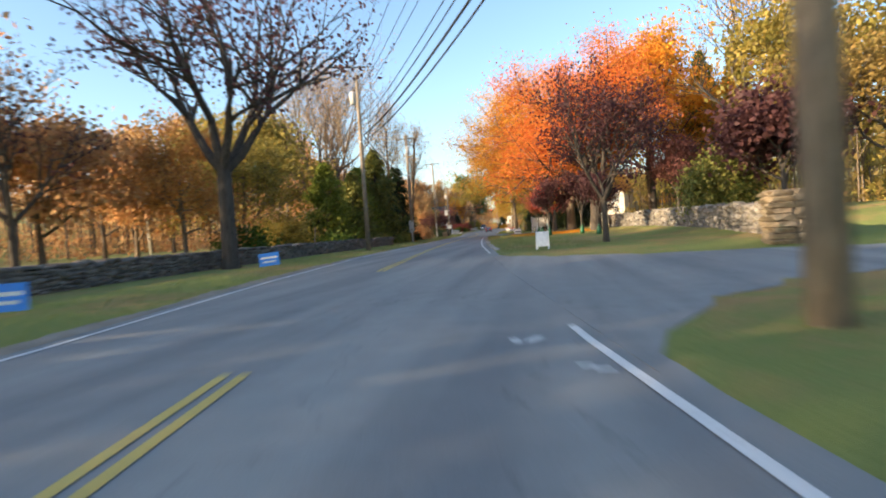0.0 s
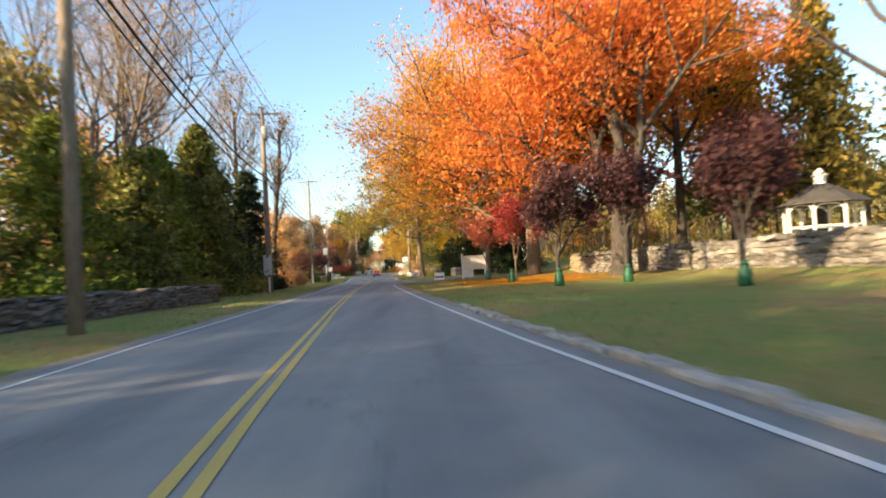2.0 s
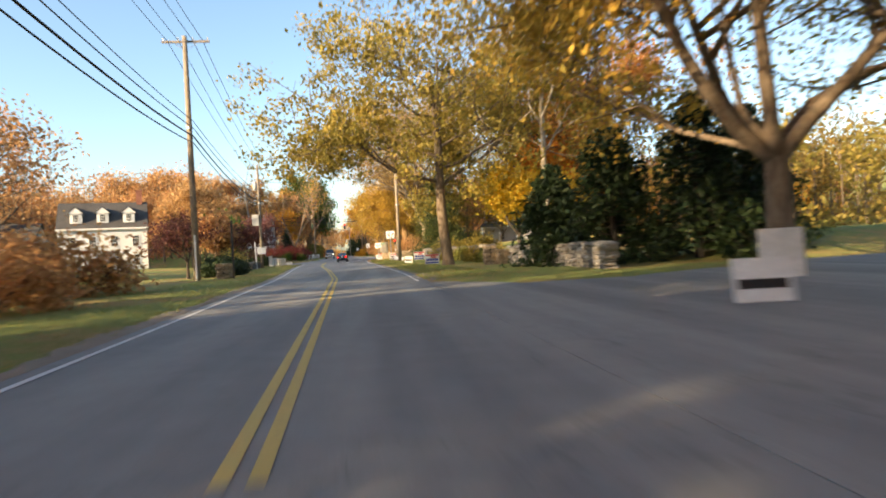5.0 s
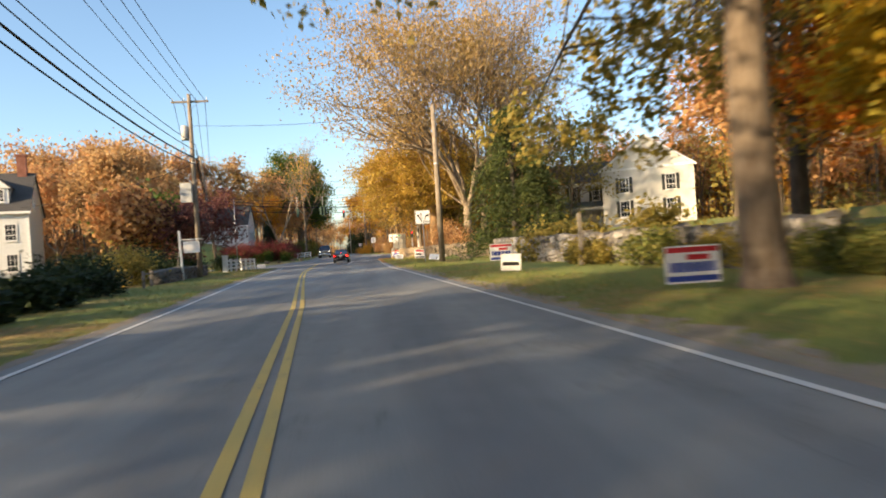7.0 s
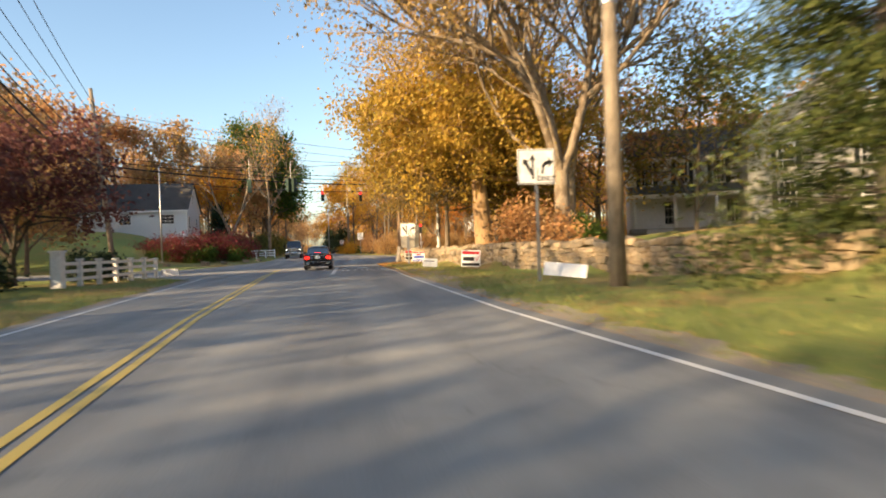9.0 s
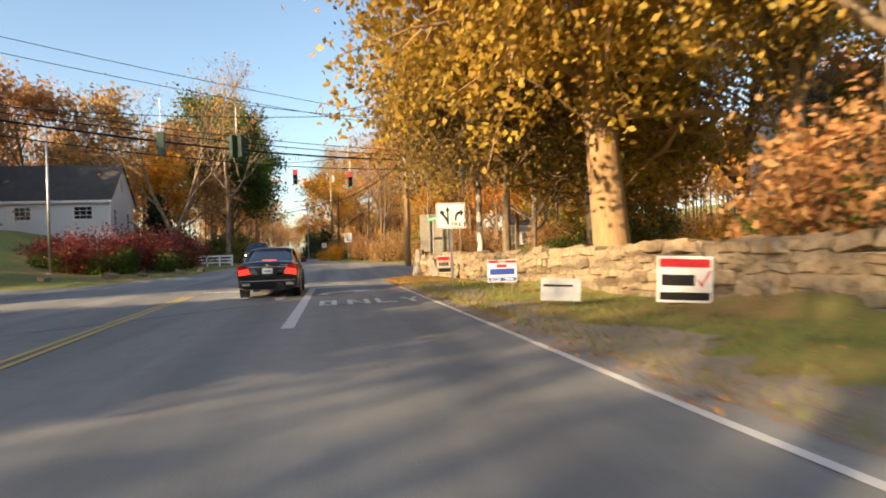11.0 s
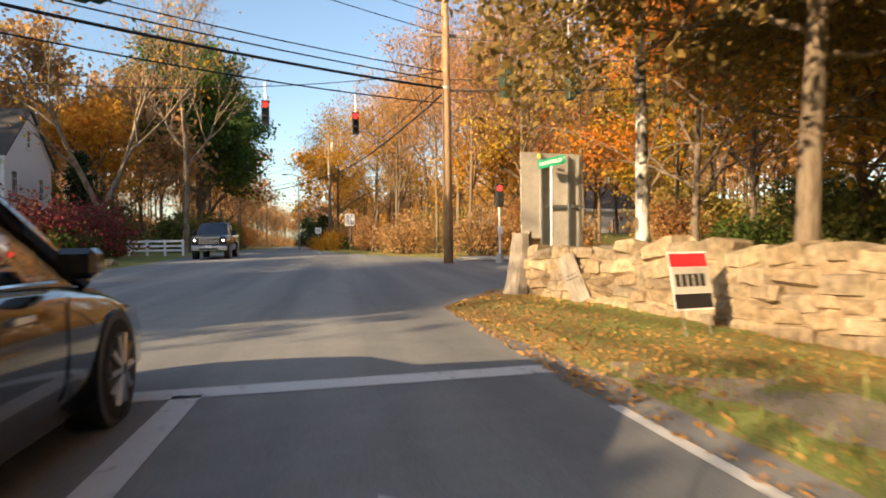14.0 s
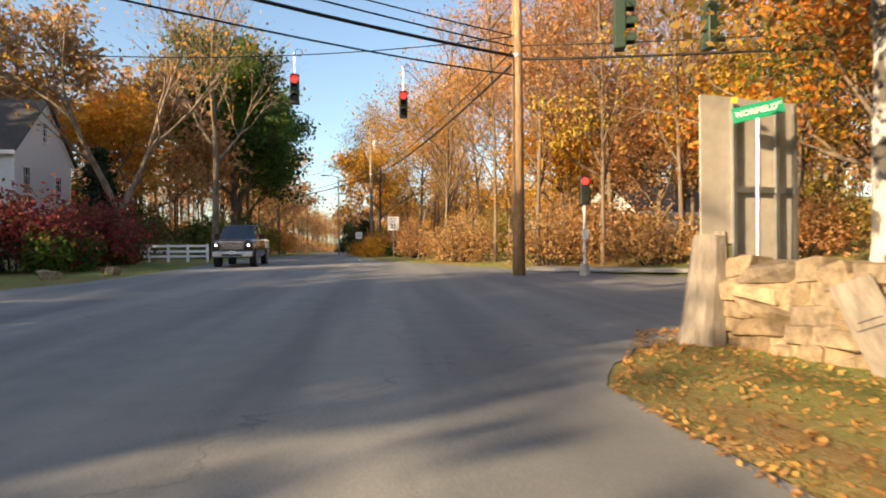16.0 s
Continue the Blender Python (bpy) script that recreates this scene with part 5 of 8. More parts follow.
# grey wooden stump post at the wall's end, with a fallen slab
cp = thing("corner_post", pose(4.28, 155.85, 0, 0, 4, 10), "split weathered grey timber post at the wall end", "post")
part("timber", Geo().tube([(0, 0, -0.2), (0.02, 0, 0.3), (0.05, 0, 0.9), (0.06, 0.02, 1.35)], [0.33, 0.27, 0.24, 0.2], 9), POST_GREY, cp)
part("splinter", Geo().tube([(0.22, 0.05, 0.0), (0.22, 0.05, 0.9), (0.24, 0.05, 1.42)], [0.16, 0.13, 0.07], 6), POST_GREY, cp)
sl = thing("slab", pose(4.86, 153.6, 0.06, -6, -24, -42), "pale flat board with faint dark script leaning on the stone wall", "board")
part("board", Geo().box((-0.18, -0.02, 0), (0.18, 0.02, 0.92)), POST_GREY, sl, bevel=0.006)
for k, wd in enumerate((0.26, 0.2)):
    part("script_bar", Geo().box((-wd / 2, -0.024, 0.46 + 0.07 * k), (wd / 2, -0.0205, 0.475 + 0.07 * k)), SIGN_BLACK, sl)
random.seed(8)
for x, y, s in ((-14.2, 167.6, 0.5), (-12.6, 168.6, 0.4), (-10.9, 171.5, 0.45), (-10.0, 174.5, 0.4), (-17.2, 165.2, 0.4)):
    ob = new("boulder", SHAPES["stone_tan"][random.randrange(8)])
    ob.matrix_basis = pose(x, y, ground_z(x, y) + s * 0.28, 5, 8, random.uniform(0, 180)) @ Matrix.Diagonal((s * 1.5, s, s * 0.8, 1))
    tagged(ob, "rounded pale boulder on the grass edge", "boulder", "boulders by the hedge")


# ---- traffic signals ----
def signal_head(x, y, top, yaw, label, body=SIG_BLACK, hang=1.0, faces=(0,), lit=True):
    """Three-lamp heads hung from a span wire."""
    t = thing("traffic_signal", pose(x, y, top, 0, 0, yaw), label, "traffic signal", "traffic signals")
    part("hanger", Geo().tube([(0, 0, -0.05), (0, 0, hang)], 0.022, 6), STEEL, t)
    part("loop", Geo().tube([(0.16 + 0.14 * math.cos(a), 0, hang + 0.0 + 0.14 * math.sin(a)) for a in [i * math.pi / 5 for i in range(11)]], 0.012, 5), CABLE, t)
    for f in faces:
        m = pose(0, 0, 0, 0, 0, f)
        off = 0.0 if len(faces) == 1 else -0.24
        hd = part("housing", Geo().box((-0.17, off - 0.14, -1.12), (0.17, off + 0.1, 0.0), m), body, t, bevel=0.02)
        for k, zc in enumerate((-0.2, -0.56, -0.92)):
            mat = GLOW_RED if (k == 0 and lit) else LENS_OFF
            part("lens", Geo().tube([m @ Vector((0, off - 0.135, zc)), m @ Vector((0, off - 0.155, zc))], [0.135, 0.12], 16), mat, hd)
            vis, vs, fs = Geo(), [], []
            for i in range(10):
                a = math.pi * (-0.1 + 1.2 * i / 9)
                for rr, yy in ((0.15, off - 0.14), (0.15, off - 0.36), (0.162, off - 0.36), (0.162, off - 0.14)):
                    vs.append(m @ Vector((rr * math.cos(a), yy, zc + rr * math.sin(a))))
            for i in range(9):
                fs += [(4 * i + k, 4 * i + (k + 1) % 4, 4 * i + 4 + (k + 1) % 4, 4 * i + 4 + k) for k in range(4)]
            vis.add(vs, fs + [(0, 1, 2, 3), (36, 39, 38, 37)])
            part("visor", vis, body, hd)
    return t


signal_head(-2.65, 172.6, 7.85, 4, "hanging traffic signal with the red lamp lit", hang=0.85)
signal_head(1.55, 175.0, 7.9, 2, "hanging traffic signal with the red lamp lit", hang=1.0)
signal_head(-7.7, 154.9, 7.25, 180, "hanging dark green traffic signal seen from behind", SIG_GREEN, 1.6, lit=False)
signal_head(-4.6, 156.9, 7.5, 135, "hanging double traffic signal seen from behind", SIG_GREEN, 1.4, (0, 90), lit=False)
signal_head(5.6, 161.6, 6.6, 75, "hanging dark green traffic signal in side view", SIG_GREEN, 2.5, lit=False)
signal_head(8.2, 162.6, 7.0, 100, "hanging dark green traffic signal in side view", SIG_GREEN, 2.2, lit=False)
ps = thing("signal_post", pose(7.9, 170.6, ground_z(7.9, 170.6)), "low pedestal traffic signal on a kerb island", "traffic signal")
part("footing", Geo().tube([(0, 0, -0.05), (0, 0, 0.45)], [0.22, 0.16], 8), CONCRETE, ps)
part("post", Geo().tube([(0, 0, 0.4), (0, 0, 2.6)], 0.055, 8), WHITE_PAINT, ps)
part("button_box", Geo().box((-0.12, -0.14, 1.35), (0.12, -0.04, 1.7)), SIGN_WHITE, ps, bevel=0.01)
hd = part("housing", Geo().box((-0.17, -0.15, 2.6), (0.17, 0.1, 3.65)), SIG_BLACK, ps, bevel=0.02)
for k, zc in enumerate((3.45, 3.12, 2.79)):
    part("lens", Geo().tube([(0, -0.145, zc), (0, -0.17, zc)], [0.13, 0.12], 14), GLOW_RED if k == 0 else LENS_OFF, hd)
part_island = tagged(new("kerb_island", Geo().prism([(6.5, 173.8), (9.6, 170.8), (12.5, 169.4), (13.0, 170.4), (10.2, 172.2), (7.4, 175.4)], 0.05 + rise(172), 0.2 + rise(172)).mesh("kerb_island", CONCRETE, False, 0.03)), "pale concrete kerb island at the corner", "kerb", kind="structure")


# ---- fences ----
fence = thing("fence", pose(0, 0, 0), "white painted post-and-rail fence beside the road", "fence")
fa, fb = Vector((-11.25, 129.3, 0)), Vector((-10.85, 140.4, 0))
fd = (fb - fa)
fang = math.degrees(math.atan2(fd.y, fd.x))
for k in range(7):
    p = fa.lerp(fb, k / 6)
    z = ground_z(p.x, p.y)
    w = 0.2 if k == 0 else 0.09
    hh = 1.42 if k == 0 else 1.1
    part("post", Geo().box((-w, -w, -0.2), (w, w, hh), pose(p.x, p.y, z, 0, 0, fang)).box((-w - 0.04, -w - 0.04, hh), (w + 0.04, w + 0.04, hh + 0.08), pose(p.x, p.y, z, 0, 0, fang)), WHITE_PAINT, fence, bevel=0.008)
for zc in (0.35, 0.68, 1.0):
    z = ground_z(-11, 135)
    part("rail", Geo().box((0, -0.03, zc - 0.07), (fd.length, 0.03, zc + 0.07), pose(fa.x, fa.y, z, 0, 0, fang)), WHITE_PAINT, fence, bevel=0.006)
fence2 = thing("fence", pose(0, 0, 0), "distant white rail fence behind the hedge", "fence")
for k in range(5):
    x, y = -14.6 + 1.2 * k, 188.4 - 0.2 * k
    part("post", Geo().box((-0.07, -0.07, 0), (0.07, 0.07, 1.15), pose(x, y, rise(y))), WHITE_PAINT, fence2)
for zc in (0.35, 0.65, 0.98):
    part("rail", Geo().box((0, -0.025, zc - 0.07), (4.9, 0.025, zc + 0.07), pose(-14.6, 188.4, rise(188) + 0.06, 0, 0, -9.5)), WHITE_PAINT, fence2)
fence3 = thing("fence", pose(0, 0, 0), "old low rail fence in front of shrubs", "fence")
for k in range(5):
    x, y = -9.2 - 0.45 * k, 104 + 2.4 * k
    part("post", Geo().box((-0.06, -0.06, -0.2), (0.06, 0.06, 0.85), pose(x, y, ground_z(x, y))), POST_GREY, fence3)
part("rail", Geo().tube([(-9.2, 104, 0.75), (-11.0, 113.6, 0.72)], 0.05, 6), POST_GREY, fence3)


# ---- houses ----
def window_unit(parent, x, y, z, w, h, m, shutters=False, trim=WHITE_PAINT, grid=(2, 2)):
    """Framed window set on a wall that faces -y in the frame m."""
    win = part("window", Geo().box((x - w / 2, y - 0.05, z), (x - w / 2 + 0.09, y + 0.02, z + h), m).box((x + w / 2 - 0.09, y - 0.05, z), (x + w / 2, y + 0.02, z + h), m).box((x - w / 2 + 0.09, y - 0.05, z), (x + w / 2 - 0.09, y + 0.02, z + 0.09), m).box((x - w / 2 + 0.09, y - 0.05, z + h - 0.09), (x + w / 2 - 0.09, y + 0.02, z + h), m), trim, parent)
    part("pane", Geo().box((x - w / 2 + 0.08, y - 0.012, z + 0.08), (x + w / 2 - 0.08, y - 0.004, z + h - 0.08), m), PANE, win)
    g = Geo()
    for i in range(1, grid[0] + 1):
        px = x - w / 2 + w * i / (grid[0] + 1)
        g.box((px - 0.018, y - 0.03, z + 0.09), (px + 0.018, y - 0.014, z + h - 0.09), m)
    for j in range(1, grid[1] + 1):
        pz = z + h * j / (grid[1] + 1)
        hw = 0.03 if j == (grid[1] + 1) // 2 else 0.018
        g.box((x - w / 2 + 0.09, y - 0.032, pz - hw), (x + w / 2 - 0.09, y - 0.013, pz + hw), m)
    part("glazing_bars", g, trim, win)
    part("sill", Geo().box((x - w / 2 - 0.06, y - 0.1, z - 0.06), (x + w / 2 + 0.06, y + 0.01, z), m), trim, win)
    if shutters:
        for s in (-1, 1):
            cx = x + s * (w / 2 + 0.2)
            part("shutter", Geo().box((cx - 0.18, y - 0.045, z), (cx + 0.18, y - 0.006, z + h), m), SHUTTER, parent)
    return win


def gable_house(x, y, z, yaw, L, D, eave, ridge, wall, label, roof=ROOF, front=(), side=(), dormers=(), chimney=None, over=0.3, gable_front=False):
    """A house with its front along +x from its near corner, its depth along +y; gables at both ends (or to the front)."""
    t = thing("house", pose(x, y, z, 0, 0, yaw), label, "house")
    if not gable_front:
        prof = [(0, 0), (D, 0), (D, eave), (D / 2, ridge), (0, eave)]
        m = Matrix(((0, 0, 1, 0), (1, 0, 0, 0), (0, 1, 0, 0), (0, 0, 0, 1)))
        part("wall", Geo().prism(prof, 0, L, m), wall, t)
        sl = (ridge - eave) / (D / 2)
        for s in (0, 1):
            g = Geo()
            q = [(-over, eave - over * sl), (D / 2, ridge), (D / 2, ridge + 0.16), (-over, eave - over * sl + 0.16)]
            if s:
                q = [(D - a, b) for a, b in q]
            g.prism(q, -over, L + over, m)
            part("roof", g, roof, t)
        part("eave_board", Geo().box((-over, -over - 0.04, eave - over * sl - 0.12), (L + over, -over, eave - over * sl + 0.12)), WHITE_PAINT, t)
        for xx in (-0.02, L + 0.02):
            part("corner_board", Geo().box((xx - 0.08, -0.04, 0), (xx + 0.08, 0.1, eave)), WHITE_PAINT, t)
            rk = Geo()
            for s in (0, 1):
                a = (-over if not s else D + over, eave - over * sl - 0.03)
                rk.tube([(xx + (0.02 if xx > 1 else -0.02), a[0], a[1]), (xx + (0.02 if xx > 1 else -0.02), D / 2, ridge - 0.03)], 0.09, 4)
            part("rake_board", rk, WHITE_PAINT, t)
    else:
        prof = [(0, 0), (L, 0), (L, eave), (L / 2, ridge), (0, eave)]
        m = Matrix(((1, 0, 0, 0), (0, 0, -1, D), (0, 1, 0, 0), (0, 0, 0, 1)))
        part("wall", Geo().prism(prof, 0, D, m), wall, t)
        sl = (ridge - eave) / (L / 2)
        for s in (0, 1):
            q = [(-over, eave - over * sl), (L / 2, ridge), (L / 2, ridge + 0.16), (-over, eave - over * sl + 0.16)]
            if s:
                q = [(L - a, b) for a, b in q]
            part("roof", Geo().prism(q, -over, D + over, m), roof, t)
            rk = Geo().tube([(-over if not s else L + over, -over, eave - over * sl), (L / 2, -over, ridge)], 0.12, 4)
            part("rake_board", rk, WHITE_PAINT, t)
        part("frieze", Geo().box((0, -0.06, eave - 0.15), (L, 0.0, eave + 0.1)), WHITE_PAINT, t)
    part("foundation", Geo().box((0.02, 0.02, -1.2), (L - 0.02, D - 0.02, 0.02)), CONCRETE, t)
    for wx, wz, ww, wh, sh in front:
        window_unit(t, wx, 0, wz, ww, wh, pose(0, 0, 0), sh)
    for wy, wz, ww, wh, sh in side:
        window_unit(t, wy, 0, wz, ww, wh, pose(L, 0, 0, 0, 0, 90), sh)
    for dx in dormers:
        zd = eave + 0.55
        dm = part("dormer", Geo().box((dx - 0.75, 0.45, zd), (dx + 0.75, D / 2, zd + 1.5)).prism([(dx - 0.95, zd + 1.5), (dx + 0.95, zd + 1.5), (dx, zd + 2.35)], -D / 2, -0.3, pose(0, 0, 0, 90, 0, 0)), WHITE_PAINT, t)
        for s in (-1, 1):
            part("dormer_roof", Geo().add([(dx + s * 1.02, 0.25, zd + 1.44), (dx, 0.25, zd + 2.4), (dx, D / 2, zd + 2.4), (dx + s * 1.02, D / 2, zd + 1.44), (dx + s * 1.02, 0.25, zd + 1.54), (dx, 0.25, zd + 2.52), (dx, D / 2, zd + 2.52), (dx + s * 1.02, D / 2, zd + 1.54)], [(0, 1, 2, 3), (4, 5, 6, 7), (0, 1, 5, 4), (1, 2, 6, 5), (2, 3, 7, 6), (3, 0, 4, 7)]), roof, t)
        window_unit(t, dx, 0.45, zd + 0.2, 0.85, 1.2, pose(0, 0, 0))
    if chimney:
        cx, cy, ch = chimney
        part("chimney", Geo().box((cx - 0.4, cy - 0.35, eave), (cx + 0.4, cy + 0.35, ch)).box((cx - 0.47, cy - 0.42, ch), (cx + 0.47, cy + 0.42, ch + 0.15)), BRICK, t, "red brick chimney")
    return t


# white house with dormers, left of the road
gable_house(-40.5, 130.4, 0.6, 18, 11.2, 7.5, 6.5, 10.2, CLAP_WHITE, "white clapboard house with dormers and a brick chimney",
            front=[(1.6, 3.6, 1.0, 1.6, False), (4.2, 3.6, 1.0, 1.6, False), (7.0, 3.6, 1.0, 1.6, False), (9.8, 3.6, 1.0, 1.6, False), (1.6, 0.7, 1.0, 1.7, False), (7.0, 0.7, 1.0, 1.7, False), (9.8, 0.7, 1.0, 1.7, False)],
            side=[(2.2, 0.8, 1.0, 1.6, True), (5.2, 0.8, 1.0, 1.6, True), (3.7, 6.6, 0.8, 1.2, False)], dormers=(2.2, 5.6, 9.0), chimney=(10.4, 3.7, 12.0))
# white cottage behind the burning bushes
gable_house(-34.3, 187.6, 3.6, 0, 13.5, 7.0, 3.8, 7.3, CLAP_WHITE, "white clapboard cottage with a dark roof behind a hedge",
            front=[(6.0, 1.8, 1.5, 1.3, False), (11.2, 1.8, 1.7, 1.3, False), (1.5, 1.8, 1.5, 1.3, False)],
            side=[(1.4, 1.2, 0.9, 1.7, False), (5.2, 1.0, 0.9, 1.7, False), (3.5, 4.6, 0.7, 1.4, False)])
# cream house behind the conifer
gable_house(30.0, 145.6, 2.4, -28, 10.5, 12, 6.6, 10.4, CLAP_CREAM, "cream gabled house with black shutters behind trees",
            front=[(2.6, 3.7, 1.2, 1.9, True), (7.9, 3.7, 1.2, 1.9, True), (2.6, 0.8, 1.2, 2.0, True), (7.9, 0.8, 1.2, 2.0, True)], gable_front=True)
# white house with a porch
hp = gable_house(24.6, 154.0, 1.9, -22, 13.0, 8.0, 6.4, 9.2, CLAP_WHITE, "white house with a columned porch and tall windows",
                 front=[(1.4, 3.9, 1.0, 2.0, True), (4.3, 3.9, 1.0, 2.0, True), (7.2, 3.9, 1.0, 2.0, True), (10.5, 3.9, 1.0, 2.0, True), (3.2, 0.5, 1.0, 2.1, False), (8.2, 0.5, 1.0, 2.1, False)])
pr = Geo().add([(-0.4, -3.0, 3.0), (13.4, -3.0, 3.0), (13.4, 0.0, 3.75), (-0.4, 0.0, 3.75), (-0.4, -3.0, 3.15), (13.4, -3.0, 3.15), (13.4, 0.0, 3.9), (-0.4, 0.0, 3.9)], [(3, 2, 1, 0), (4, 5, 6, 7), (0, 1, 5, 4), (1, 2, 6, 5), (3, 0, 4, 7)])
part("porch_roof", pr, ROOF_GREEN, hp)
part("porch_beam", Geo().box((-0.2, -2.9, 2.7), (13.2, -2.65, 3.0)), WHITE_PAINT, hp)
part("porch_floor", Geo().box((-0.2, -3.0, -0.2), (13.2, 0, 0.2)), POST_GREY, hp)
for k in range(5):
    part("porch_column", Geo().tube([(0.1 + 3.2 * k, -2.78, 0.2), (0.1 + 3.2 * k, -2.78, 2.7)], [0.15, 0.12], 10), WHITE_PAINT, hp, smooth=True)
for k in range(4):
    part("porch_step", Geo().box((1.0, -3.3 - 0.3 * k, -0.3), (3.0, -3.0 - 0.3 * k, 0.12 - 0.13 * k)), CONCRETE, hp)
# grey house glimpsed at the start, and one far down the road
gable_house(-38, -17, 0.6, -35, 11, 8, 5.2, 8.2, CLAP_GREY, "pale grey house glimpsed behind dark trees",
            front=[(2.0, 2.9, 1.2, 1.5, False), (6.0, 2.9, 1.2, 1.5, False), (9.0, 0.5, 2.2, 2.0, False), (3.0, 0.6, 2.0, 1.9, False)])
gable_house(21, 196, 0.8, 20, 9, 7, 3.4, 6.0, CLAP_WHITE, "small white house glimpsed through bare woods", front=[(2, 1.0, 1.0, 1.5, False), (6, 1.0, 1.0, 1.5, False)])
gable_house(-34, 96, 0.6, 10, 7, 6, 2.8, 5.0, CLAP_GREY, "small grey outbuilding behind shrubs", front=[(3.5, 1.0, 1.2, 1.2, False)])

# gazebo
gb = thing("gazebo", pose(33.3, 21.0, ground_z(33.3, 21.0)), "white eight-sided garden gazebo with a shingle roof", "gazebo")
part("deck", Geo().tube([(0, 0, -0.1), (0, 0, 0.35)], 2.3, 8), WHITE_PAINT, gb)
for k in range(8):
    a, a2 = math.pi / 4 * k, math.pi / 4 * (k + 1)
    p, q = Vector((2.1 * math.cos(a), 2.1 * math.sin(a), 0)), Vector((2.1 * math.cos(a2), 2.1 * math.sin(a2), 0))
    part("post", Geo().box((p.x - 0.07, p.y - 0.07, 0.35), (p.x + 0.07, p.y + 0.07, 2.6)), WHITE_PAINT, gb)
    part("rail", Geo().tube([p + Vector((0, 0, 1.2)), q + Vector((0, 0, 1.2))], 0.05, 4), WHITE_PAINT, gb)
    part("bracket", Geo().tube([p + Vector((0, 0, 2.1)), p.lerp(q, 0.18) + Vector((0, 0, 2.45)), p.lerp(q, 0.5) + Vector((0, 0, 2.52)), p.lerp(q, 0.82) + Vector((0, 0, 2.45)), q + Vector((0, 0, 2.1))], 0.05, 4), WHITE_PAINT, gb)
part("roof", Geo().tube([(0, 0, 2.55), (0, 0, 2.62), (0, 0, 3.8)], [2.65, 2.6, 0.5], 8), ROOF, gb)
part("cupola", Geo().tube([(0, 0, 3.75), (0, 0, 4.3), (0, 0, 4.32), (0, 0, 4.8)], [0.35, 0.35, 0.5, 0.05], 8), WHITE_PAINT, gb)


# ---- cars ----
def loft(stations):
    """Body shell: stations of (y, outline of half x, z from sill to crown)."""
    g = Geo()
    n = len(stations[0][1])
    vs, fs = [], []
    for y, half in stations:
        ring = [(-x, y, z) for x, z in half] + [(x, y, z) for x, z in reversed(half)]
        vs += ring
    k = 2 * n
    for i in range(len(stations) - 1):
        for j in range(k):
            fs.append((i * k + j, i * k + (j + 1) % k, (i + 1) * k + (j + 1) % k, (i + 1) * k + j))
    fs.append(tuple(range(k)))
    fs.append(tuple(reversed(range((len(stations) - 1) * k, len(stations) * k))))
    return g.add(vs, fs)


def wheel(t, x, y, r, w, m_side):
    tg = Geo().tube([(x - w / 2, y, r), (x - w / 2 + 0.03, y, r), (x + w / 2 - 0.03, y, r), (x + w / 2, y, r)], [r * 0.93, r, r, r * 0.93], 28)
    ty = part("tyre", tg, RUBBER, t, smooth=False)
    s = m_side
    rim = Geo().tube([(x + s * w * 0.38, y, r), (x + s * (w / 2 + 0.004), y, r)], [r * 0.72, r * 0.7], 24)
    rm = part("rim", rim, SIGN_BLACK, ty)
    sp = Geo()
    for k in range(10):
        a = 2 * math.pi * k / 10
        sp.tube([(x + s * (w / 2 + 0.012), y + 0.1 * r * math.cos(a), r + 0.1 * r * math.sin(a)), (x + s * (w / 2 + 0.006), y + 0.68 * r * math.cos(a), r + 0.68 * r * math.sin(a))], 0.03, 5)
    sp.tube([(x + s * (w / 2), y, r), (x + s * (w / 2 + 0.02), y, r)], r * 0.17, 12)
    part("spokes", sp, RIM, ty, "silver alloy spokes")
    return ty


